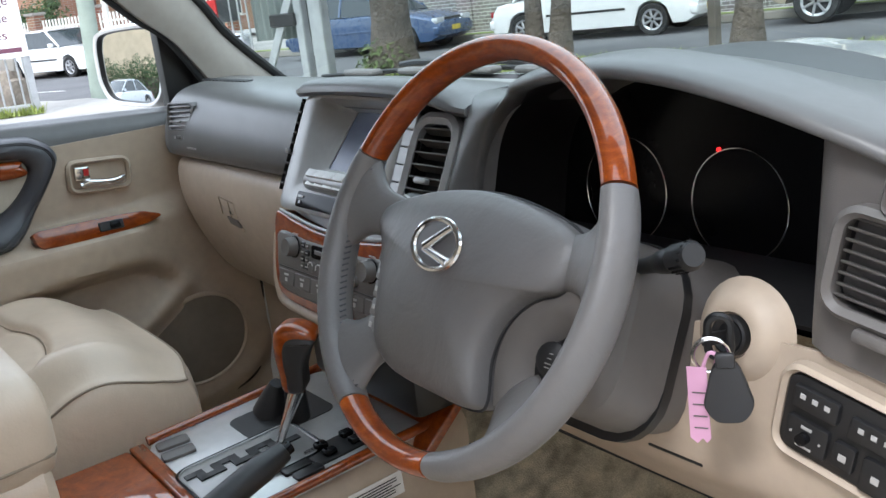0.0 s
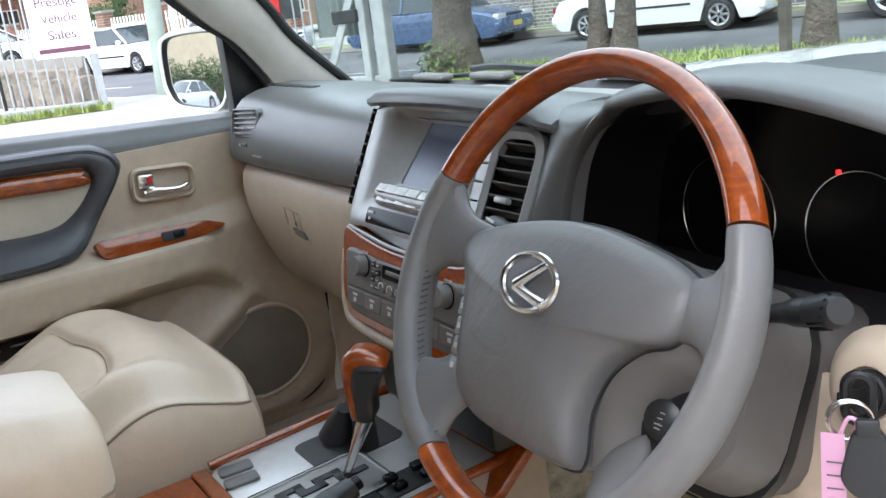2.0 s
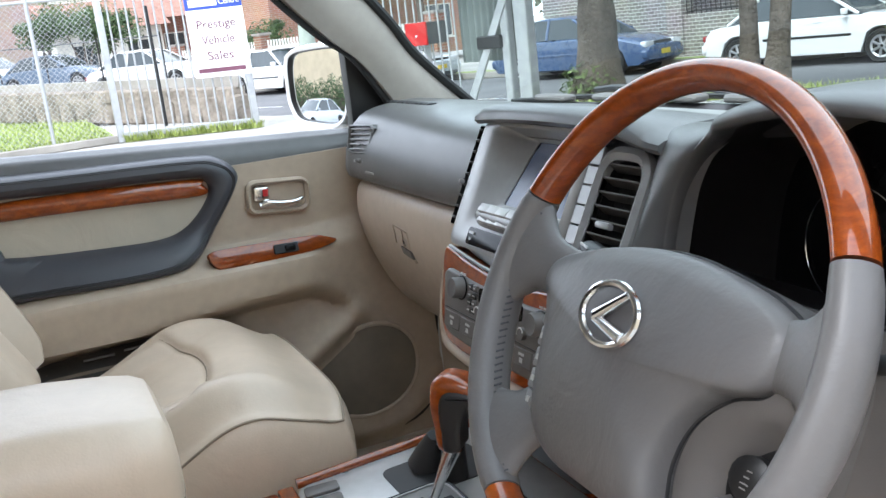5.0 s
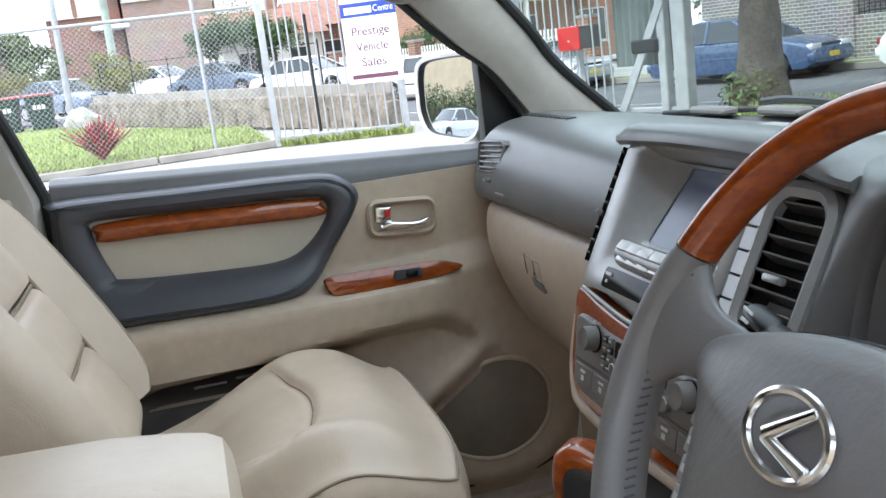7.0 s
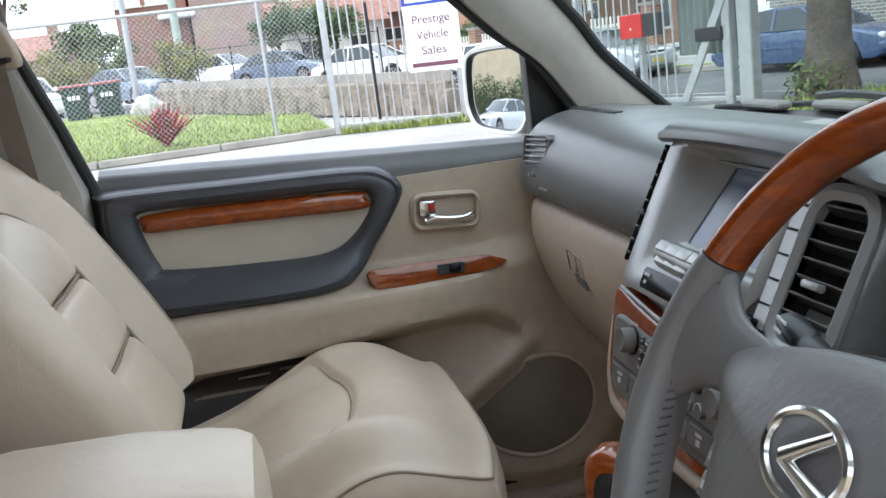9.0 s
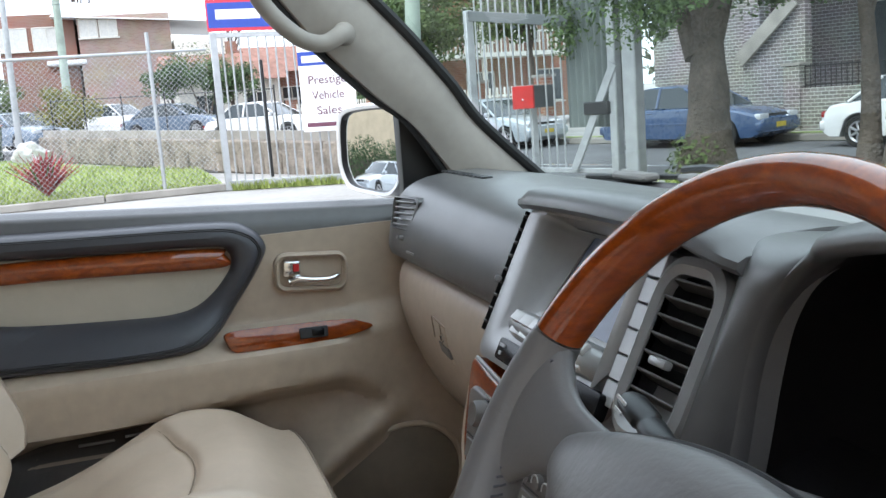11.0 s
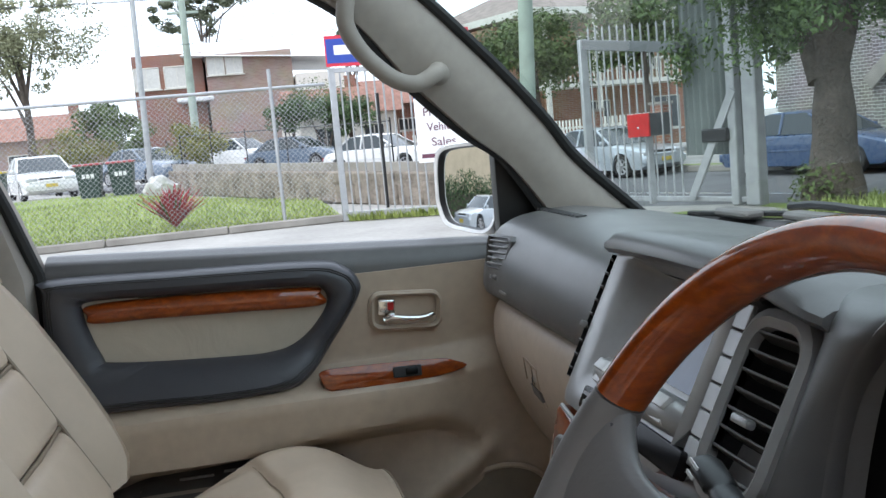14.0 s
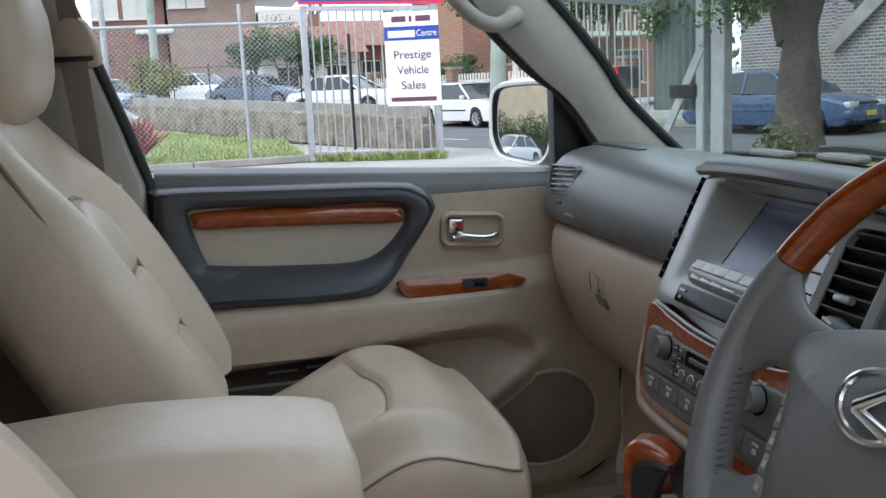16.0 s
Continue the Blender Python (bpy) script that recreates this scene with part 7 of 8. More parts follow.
def build_car(kind, col, m, label, wheel_r=0.31, mat2=None, name="car"):
    """A parked car along +x of m, its rear at 0, wheels on the ground."""
    L, W, H = kind["L"], kind["W"], kind["H"]
    c = thing(name, label, "car", tuple(m.translation))
    fx, rx = 0.81 * L, 0.19 * L
    clear = 0.2 + (0.18 if kind is TALL else 0)
    b = B(); rings = []
    for i in range(41):
        k = i / 40; x = k * L; zt = lerp(kind["deck"], k)
        e = min(k, 1 - k); hw = W / 2 * (0.80 + 0.20 * min(1, e / 0.1) ** 0.5)
        zb = clear + 0.12 * (1 - min(1, e / 0.05))
        for wx in (fx, rx):           # wheel arches
            dx = abs(x - wx)
            if dx < wheel_r * 1.18: zb = max(zb, wheel_r + math.sqrt(max(0, (wheel_r * 1.18) ** 2 - dx * dx)) * 0.95)
        sh = zt - 0.03; mid = (zt + clear) / 2
        zb = min(zb, zt - 0.12)
        rings.append([m @ Vector((x, s * y, z)) for s, y, z in ((1, hw * 0.86, zb), (1, hw * 0.98, zb + 0.02), (1, hw, max(zb + 0.03, mid)), (1, hw * 0.965, sh - 0.02), (1, hw * 0.9, zt - 0.004), (1, hw * 0.45, zt + 0.012), (-1, hw * 0.45, zt + 0.012), (-1, hw * 0.9, zt - 0.004), (-1, hw * 0.965, sh - 0.02), (-1, hw, max(zb + 0.03, mid)), (-1, hw * 0.98, zb + 0.02), (-1, hw * 0.86, zb))])
    loft(b, rings); part("body", b, col, c)
    R = kind["roof"]; x0, x1 = R[0][0] * L, R[-1][0] * L
    def gring(x, inset, zcap):
        z0 = lerp(kind["deck"], x / L) - 0.01; z1 = min(zcap, lerp([(a * L, h) for a, h in R], x)); t = max(0.0, (z1 - z0) / (H - 0.93 if kind is not TALL else H - 1.18))
        hb, ht = W / 2 * 0.93 - inset, W / 2 * (0.93 - 0.17 * t) - inset
        return [m @ Vector((x, s * y, z)) for s, y, z in ((1, hb, z0), (1, ht, z1 - 0.01), (1, ht * 0.85, z1 + 0.012 * t), (-1, ht * 0.85, z1 + 0.012 * t), (-1, ht, z1 - 0.01), (-1, hb, z0))]
    n = 30
    b = B(); loft(b, [gring(x0 + (x1 - x0) * i / n, 0.0, H) for i in range(n + 1)]); part("glasshouse", b, TINT, c, "dark windows")
    # roof skin and pillars
    b = B(); xs = [x0 + (x1 - x0) * i / n for i in range(n + 1)]
    rr = []
    for x in xs:
        z1 = lerp([(a * L, h) for a, h in R], x)
        if z1 > H - 0.09:
            t = 1.0; ht = W / 2 * 0.76 + 0.012
            rr.append([m @ Vector((x, s * y, z)) for s, y, z in ((1, ht, z1 - 0.06), (1, ht - 0.01, z1 + 0.0), (1, ht * 0.8, z1 + 0.02), (-1, ht * 0.8, z1 + 0.02), (-1, ht - 0.01, z1), (-1, ht, z1 - 0.06))])
    loft(b, rr, closed=False); part("roof", b, col, c)
    xm = 0.5 * (R[1][0] + R[-2][0]) * L
    for s in (-1, 1):
        for xa, xb in ((x0 + 0.05, R[1][0] * L + 0.04), (xm - 0.05, xm - 0.02), (x1 - 0.06, R[-2][0] * L - 0.0)):
            za, zb2 = lerp(kind["deck"], xa / L), lerp([(a * L, h) for a, h in R], xb) - 0.02
            hb, ht = W / 2 * 0.935, W / 2 * 0.77
            b = B(); tube(b, [m @ Vector((xa, s * hb, za)), m @ Vector((xb, s * ht, zb2))], 0.035, 8); part("pillar", b, col, c)
    for wx in (fx, rx):
        for s in (-1, 1):
            def wr(y, r): return [m @ Vector((wx + r * math.cos(i * math.tau / 28), s * y, wheel_r + r * math.sin(i * math.tau / 28))) for i in range(28)]
            b = B(); loft(b, [wr(W / 2 - 0.21, wheel_r * 0.9), wr(W / 2 - 0.19, wheel_r), wr(W / 2 - 0.03, wheel_r), wr(W / 2 - 0.005, wheel_r * 0.93), wr(W / 2 - 0.01, wheel_r * 0.7), wr(W / 2 - 0.05, wheel_r * 0.66)]); wh = part("wheel", b, TYRE, c)
            b = B(); loft(b, [wr(W / 2 - 0.045, wheel_r * 0.66), wr(W / 2 - 0.012, wheel_r * 0.68), wr(W / 2 - 0.02, wheel_r * 0.6), wr(W / 2 - 0.035, wheel_r * 0.56)], cap=False)
            for i in range(7):
                a = i * math.tau / 7
                tube(b, [m @ Vector((wx + r * math.cos(a), s * (W / 2 - 0.025), wheel_r + r * math.sin(a))) for r in (0.03, wheel_r * 0.6)], 0.026, 6)
            part("rim", b, ALLOY, wh, "silver spoked rim")
    # bumpers, lamps, side strip, handles
    for x, sg in ((0.035 * L, -1), (0.965 * L, 1)):
        b = B(); box(b, m @ Vector((x + sg * 0.07, 0, clear + 0.24)), (0.2, W * 0.9, 0.2), 0.05, 3, m.to_3x3()); bp = part("bumper", b, mat2 or col, c)
        for s in (-1, 1):
            b = B(); box(b, m @ Vector((x + sg * 0.06, s * W * 0.33, lerp(kind["deck"], 0.96) - 0.06)), (0.16, W * 0.2, 0.13), 0.03, 2, m.to_3x3()); part("headlamp" if sg > 0 else "tail_lamp", b, LAMP if sg > 0 else TAIL, c)
        b = B(); box(b, m @ Vector((x + sg * 0.175, 0, clear + 0.26)), (0.015, 0.36, 0.11), 0.004, 1, m.to_3x3()); part("number_plate", b, PLATE, bp)
    b = B(); box(b, m @ Vector((0.965 * L + 0.06, 0, lerp(kind["deck"], 0.96) - 0.07)), (0.1, W * 0.42, 0.12), 0.02, 2, m.to_3x3()); part("grille", b, BLACK_PL, c)
    for s in (-1, 1):
        b = B(); box(b, m @ Vector((L * 0.5, s * (W / 2 + 0.004), 0.56)), (L * 0.38, 0.016, 0.045), 0.006, 1, m.to_3x3()); part("side_strip", b, BLACK_PL if mat2 else col, c)
        for xx in (0.36, 0.55):
            b = B(); box(b, m @ Vector((L * xx, s * (W / 2 - 0.01), 0.83 if kind is not TALL else 1.05)), (0.16, 0.03, 0.025), 0.008, 1, m.to_3x3()); part("door_handle", b, col, c)
        b = B(); box(b, m @ Vector((L * 0.67, s * (W / 2 + 0.06), 0.99 if kind is not TALL else 1.25)), (0.1, 0.16, 0.12), 0.03, 2, m.to_3x3()); part("side_mirror", b, col, c)
    return c
def at_street(a, n, ang=0.0): 
    q = st(a, n, -0.2); return pose(q.x, q.y, q.z, 0, 0, math.degrees(math.atan2(U.y, U.x)) + ang)
build_car(SEDAN, P_BLUE, at_street(-15.95, 18.6), "blue sedan parked along the far kerb")
build_car(SEDAN, P_WHITE, at_street(-10.0, 18.6), "white sedan with black side strip at the kerb", mat2=P_WHITE)
build_car(TALL, material("gold beige paint", (0.3, 0.26, 0.19), 0.3, coat=1.0), at_street(-4.1, 18.65), "beige four-wheel drive parked along the kerb", 0.4)
build_car(SEDAN, P_SIL, at_street(-23.1, 18.6), "silver sedan parked along the kerb")
build_car(WAGON, P_WHITE, at_street(-28.1, 18.6), "white hatchback parked along the kerb", mat2=P_WHITE)
def at_xy(x, y, z, ang): return pose(x, y, z, 0, 0, ang)
build_car(SEDAN, P_WHITE, at_xy(-36.6, 2.7, 0.28, 50), "white sedan beyond the stone wall")
build_car(SEDAN, P_NAVY, at_xy(-43.0, -0.3, 0.55, 55), "slate blue sedan beyond the stone wall")
build_car(WAGON, P_WHITE, at_xy(-47.2, -2.6, 0.75, 50), "white station wagon beyond the stone wall")
build_car(SEDAN, P_NAVY, at_xy(-41.0, -6.0, 0.6, 40), "dark sedan parked by the lawn's far edge")
build_car(SEDAN, P_WHITE, at_xy(-36.0, -8.2, 0.55, 20), "white sedan parked behind the bins")
# behind the wagon, seen in its mirror
build_car(SEDAN, P_SIL, at_xy(-6.7, -18.6, 0, 112), "silver sedan parked behind in the yard", 0.33)
build_car(TALL, P_DARK, at_xy(-10.9, -14.8, 0, 75), "black wagon parked behind in the yard", 0.38)

# ---------------------------------------------------------------- walls, buildings, poles
def brick_mat(name, a, c, mortar, sc=1.0, rough=0.9):
    m = bpy.data.materials.new(name); m.use_nodes = True
    n, l = m.node_tree.nodes, m.node_tree.links; p = n["Principled BSDF"]
    tc = n.new("ShaderNodeTexCoord"); sp = n.new("ShaderNodeSeparateXYZ"); cb = n.new("ShaderNodeCombineXYZ"); ad = n.new("ShaderNodeMath")
    l.new(tc.outputs["Object"], sp.inputs["Vector"]); l.new(sp.outputs["X"], ad.inputs[0]); l.new(sp.outputs["Y"], ad.inputs[1]); l.new(ad.outputs["Value"], cb.inputs["X"]); l.new(sp.outputs["Z"], cb.inputs["Y"])
    t = n.new("ShaderNodeTexBrick"); l.new(cb.outputs["Vector"], t.inputs["Vector"])
    t.inputs["Color1"].default_value, t.inputs["Color2"].default_value, t.inputs["Mortar"].default_value = (*a, 1), (*c, 1), (*mortar, 1)
    t.inputs["Scale"].default_value = 1.0; t.inputs["Brick Width"].default_value, t.inputs["Row Height"].default_value, t.inputs["Mortar Size"].default_value = 0.24 * sc, 0.086 * sc, 0.01 * sc
    ns = n.new("ShaderNodeTexNoise"); ns.inputs["Scale"].default_value = 0.8; ns.inputs["Detail"].default_value = 6
    mx = n.new("ShaderNodeMix"); mx.data_type = 'RGBA'; mx.blend_type = 'MULTIPLY'; mx.inputs["Factor"].default_value = 0.4
    l.new(tc.outputs["Object"], ns.inputs["Vector"]); l.new(t.outputs["Color"], mx.inputs["A"]); l.new(ns.outputs["Color"], mx.inputs["B"]); l.new(mx.outputs["Result"], p.inputs["Base Color"])
    bp = n.new("ShaderNodeBump"); bp.inputs["Distance"].default_value = 0.01; bp.invert = True
    l.new(t.outputs["Fac"], bp.inputs["Height"]); l.new(bp.outputs["Normal"], p.inputs["Normal"]); p.inputs["Roughness"].default_value = rough
    return m
BR_GREY = brick_mat("grey brown terrace brick", (0.17, 0.152, 0.145), (0.26, 0.235, 0.225), (0.56, 0.55, 0.53))
BR_ORANGE = brick_mat("orange brown house brick", (0.36, 0.17, 0.10), (0.44, 0.23, 0.14), (0.45, 0.38, 0.32))
BR_PINK = brick_mat("weathered pinkish brick", (0.37, 0.25, 0.20), (0.45, 0.33, 0.27), (0.42, 0.36, 0.31))
BR_RED = brick_mat("red brick", (0.30, 0.12, 0.08), (0.36, 0.15, 0.1), (0.4, 0.35, 0.3))
STONE = material("rough grey brown stone", (0.25, 0.215, 0.175), 0.95, var=0.25, scale=2.5, bump=1.0, bscale=6, bdist=0.08, var2=0.2, scale2=12)
TRIM_W = material("cream painted timber", (0.66, 0.64, 0.58), 0.6, var=0.05)
TILE = material("brown roof tiles", (0.30, 0.24, 0.215), 0.85, var=0.15, scale=3, bump=0.6, bscale=12, bdist=0.04)
TIN = material("white sheet roofing", (0.7, 0.71, 0.72), 0.5, var=0.04)
PANE = material("dark window pane", (0.05, 0.06, 0.065), 0.08, var=0.1)
CURT = material("pale curtained window", (0.62, 0.61, 0.57), 0.5, var=0.05)

def wall_box(parent, name, mat, c, s, rot=0.0, bevel=0.0, label=""):
    b = B(); box(b, c, s, bevel, 2, Euler((0, 0, radians(rot))).to_matrix()); return part(name, b, mat, parent, label)
SA = math.degrees(math.atan2(U.y, U.x))

def wall_window(parent, o, n, w, h, pane=PANE, fr=TRIM_W):
    """A framed window on a wall at o, facing n."""
    n = Vector(n).normalized(); m = axes(o, Vector((0, 0, 1)).cross(n), (0, 0, 1))
    b = B(); frame_ring(b, m, w, h, 0.01, 0.07, 0.06); win = part("window", b, fr, parent)
    b = B(); prism(b, rounded(w + 0.02, h + 0.02, 0.01, 1), m @ pose(0, 0, 0.015), 0.02); part("pane", b, pane, win)
    b = B(); box(b, m @ Vector((0, 0, 0.03)), (0.05, h, 0.04), rot=m.to_3x3()); part("mullion", b, fr, win)
    b = B(); box(b, m @ Vector((0, -h / 2 - 0.1, 0.06)), (w + 0.3, 0.07, 0.16), rot=m.to_3x3()); part("sill", b, fr, win)

def build_terrace():
    t = thing("terrace_house", "grey brick terrace with porch steps and iron railings", "house", st(-6, 21.5))
    def W(a0, a1, n0, n1, z0, z1, mat, name, lab=""): return wall_box(t, name, mat, st((a0 + a1) / 2, (n0 + n1) / 2, (z0 + z1) / 2), (a1 - a0, n1 - n0, z1 - z0), SA, 0.0, lab)
    W(-17.5, -13.7, 22.0, 30, -0.1, 8.5, BR_GREY, "wall", "grey brick wall")
    W(-13.7, -9.9, 23.2, 30, -0.1, 8.5, BR_GREY, "wall"); W(-9.9, -6.2, 22.0, 30, -0.1, 8.5, BR_GREY, "wall"); W(-6.2, 14, 22.3, 30, -0.1, 8.5, BR_GREY, "wall")
    W(-13.7, -9.9, 21.2, 23.2, -0.1, 0.72, BR_GREY, "porch_floor"); W(-13.95, -9.7, 21.0, 23.2, 3.75, 4.05, TRIM_W, "porch_slab", "pale porch slab")
    W(-13.9, -13.45, 21.1, 21.5, 0.7, 3.75, BR_GREY, "pier"); W(-10.1, -9.7, 21.1, 21.5, 0.7, 3.75, BR_GREY, "pier")
    W(-11.75, -10.85, 23.1, 23.2, 0.72, 2.9, PANE, "door", "dark front door"); W(-11.85, -10.75, 23.14, 23.22, 0.72, 3.0, TRIM_W, "door_frame")
    for a in (-8.0, -3.5, 0.5, 5): wall_window(t, st(a, 21.98 if a < -6.2 else 22.28, 2.0), -N, 1.3, 1.5)
    for a in (-15.6, -11.7, -8.0, -3.5, 0.5, 5): wall_window(t, st(a, (23.18 if -13.7 < a < -9.9 else 21.98 if a < -6.2 else 22.28), 5.8), -N, 1.5, 1.6)
    W(-17.6, 14.2, 21.7, 30.2, 8.5, 8.8, TRIM_W, "cornice")
    # upper balcony lattice
    for i in range(30): W(-13.7 + i * 0.127, -13.66 + i * 0.127, 21.1, 21.14, 4.05, 5.1, TRIM_W, "baluster")
    W(-13.8, -9.8, 21.06, 21.2, 5.1, 5.2, TRIM_W, "handrail")
    # steps with a sloping brick parapet
    for i in range(5): W(-13.4 + 0.0, -12.2, 20.2 + i * 0.24, 21.3, -0.06 + i * 0.15, 0.1 + i * 0.15, KERB, "step")
    b = B(); prism(b, [(-13.9, -0.1), (-12.2, -0.1), (-12.2, 3.0), (-12.45, 3.0), (-13.9, 1.65)], axes(st(0, 21.05), U, (0, 0, 1)), 0.3); part("parapet", b, BR_GREY, t)
    b = B(); a, e = st(-13.92, 20.9, 1.72), st(-12.4, 20.9, 3.06); box(b, (a + e) / 2, ((e - a).length, 0.36, 0.1), 0.01, 1, axes((0, 0, 0), e - a, (0, 0, 1)).to_3x3()); part("coping", b, KERB, t)
build_terrace()

def build_front_wall():
    t = thing("garden_wall", "low dark brick garden wall with iron railing", "wall", st(-6, 20.7))
    for a0, a1, z1 in ((-12.2, -8.6, 1.0), (-8.6, 14, 1.0)):
        wall_box(t, "brick_wall", BR_GREY, st((a0 + a1) / 2, 20.7, z1 / 2 - 0.05), (a1 - a0, 0.24, z1), SA)
    for a in (-12.25, -8.6, -5, -1.4, 2.2):
        wall_box(t, "pier", BR_GREY, st(a, 20.7, 0.72), (0.42, 0.4, 1.55), SA); wall_box(t, "pier_cap", KERB, st(a, 20.7, 1.53), (0.5, 0.48, 0.07), SA, 0.01)
    for i in range(110):
        a = -12.0 + i * 0.13; b = B(); bar(b, st(a, 20.7, 0.95), st(a, 20.7, 1.5), 0.011, 5); part("railing_bar", b, BLACK_PL, t)
    for z in (1.02, 1.46):
        b = B(); bar(b, st(-12, 20.7, z), st(2.2, 20.7, z), 0.016, 6); part("railing_rail", b, BLACK_PL, t)
build_front_wall()

def build_orange_house():
    t = thing("brick_house", "orange brick house with tiled hip roof and white balcony", "house", (-45, 15, 0))
    r = 20
    wall_box(t, "wall", BR_ORANGE, (-48, 17, 3.2), (9, 11, 6.4), r, 0.0, "orange brick wall")
    wall_box(t, "porch", BR_ORANGE, (-43.6, 11.8, 3.0), (3.0, 3.4, 6.0), r)
    b = B(); R3 = Euler((0, 0, radians(r))).to_matrix(); c = Vector((-47.4, 16.4, 6.4))
    pts = [c + R3 @ Vector(p) for p in ((-6, -7.2, 0), (6, -7.2, 0), (6, 7.2, 0), (-6, 7.2, 0), (0, -2.4, 2.3), (0, 2.4, 2.3))]
    vs = [b.verts.new(p) for p in pts]
    for f in ((0, 1, 4), (1, 2, 5, 4), (2, 3, 5), (3, 0, 4, 5), (3, 2, 1, 0)): b.faces.new([vs[i] for i in f])
    part("roof", b, TILE, t, "brown tiled hip roof", 10)
    wall_box(t, "eaves", TRIM_W, (-47.4, 16.4, 6.32), (12.2, 14.6, 0.3), r, 0.0, "cream eaves and gutter")
    f = R3 @ Vector((1, 0, 0)); s = R3 @ Vector((0, -1, 0))
    for k, zz in ((-3, 4.6), (0, 4.6), (3, 4.6), (-3, 1.6), (1.5, 1.6)):
        wall_window(t, Vector((-48, 17, zz)) + f * 4.52 + R3 @ Vector((0, k, 0)), f, 1.6, 1.5)
    for k in (-2.5, 0.5, 3): wall_window(t, Vector((-48, 17, 4.4)) + s * 5.52 + R3 @ Vector((k, 0, 0)), s, 1.5, 1.5)
    wall_box(t, "balcony", TRIM_W, Vector((-41.8, 16.5, 3.1)), (1.8, 9, 0.2), r)
    for i in range(34):
        q = Vector((-40.95, 16.5, 3.65)) + R3 @ Vector((0, -4.4 + i * 0.267, 0)); wall_box(t, "baluster", TRIM_W, q, (0.06, 0.06, 0.9), r)
    wall_box(t, "handrail", TRIM_W, Vector((-40.95, 16.5, 4.12)), (0.09, 9, 0.08), r)
    for i in range(4):
        q = Vector((-41.0, 16.5, 3.2)) + R3 @ Vector((0, -4.3 + i * 2.85, 0)); b = B(); bar(b, Vector((q.x, q.y, 0)), Vector((q.x, q.y, 6.3)), 0.13, 10); part("column", b, TRIM_W, t)
build_orange_house()

def build_picket():
    t = thing("picket_fence", "red brick piers with cream pickets between", "fence", st(-30, 19.5))
    for i in range(7):
        a = -37 + i * 2.9; wall_box(t, "pier", BR_RED, st(a, 19.6, 0.85), (0.42, 0.42, 1.8), SA); wall_box(t, "pier_cap", KERB, st(a, 19.6, 1.78), (0.5, 0.5, 0.08), SA)
        if i < 6:
            wall_box(t, "plinth", BR_RED, st(a + 1.45, 19.6, 0.25), (2.5, 0.25, 0.6), SA)
            for j in range(14): wall_box(t, "picket", TRIM_W, st(a + 0.35 + j * 0.17, 19.6, 1.05), (0.07, 0.03, 1.0), SA)
            wall_box(t, "picket_rail", TRIM_W, st(a + 1.45, 19.63, 1.3), (2.4, 0.03, 0.07), SA)
build_picket()

def build_stone_wall():
    A, E = Vector((-18.6, 3.9, 0)), Vector((-33.5, -3.0, 0)); d = (E - A).normalized(); L = (E - A).length
    t = thing("stone_wall", "rough stone retaining wall with pale coping", "wall", A)
    rng = random.Random(3); s = 0.0; k = 0
    while s < L:
        zt, zb = 0.72 + 0.42 * s / L, 0.1 + 0.4 * s / L
        w = rng.uniform(0.45, 0.8); h = (zt - zb) / 2
        for row in (0, 1):
            o = w * 0.5 * row; c = A + d * (s + w / 2 + o * 0.3); 
            b = B(); box(b, (c.x + rng.uniform(-0.03, 0.03), c.y, zb - 0.15 + h * (row + 0.5) + 0.1), (w * 0.97, 0.4, h * 0.97 + (0.3 if row == 0 else 0.02)), 0.04, 1, Euler((0, 0, math.atan2(d.y, d.x))).to_matrix()); part("stone", b, STONE, t)
        s += w
    b = B(); a, e = A + Vector((0, 0, 0.76)), E + Vector((0, 0, 1.18)); box(b, (a + e) / 2, ((e - a).length, 0.24, 0.07), 0.015, 1, axes((0, 0, 0), e - a, (0, 0, 1)).to_3x3()); part("coping", b, KERB, t, "pale coping")
    for i in range(6):
        c = A + d * (2.5 + i * 2.6); b = B(); z = 0.78 + 0.42 * (2.5 + i * 2.6) / L; bar(b, (c.x, c.y, z), (c.x, c.y, z + 1.1), 0.02, 6); part("rail_post", b, BLACK_PL, t)
    b = B(); bar(b, a + d * 2.5 + Vector((0, 0, 1.1)), A + d * 15.5 + Vector((0, 0, 2.2 - 0.0)), 0.014, 6); part("rail", b, BLACK_PL, t)
build_stone_wall()

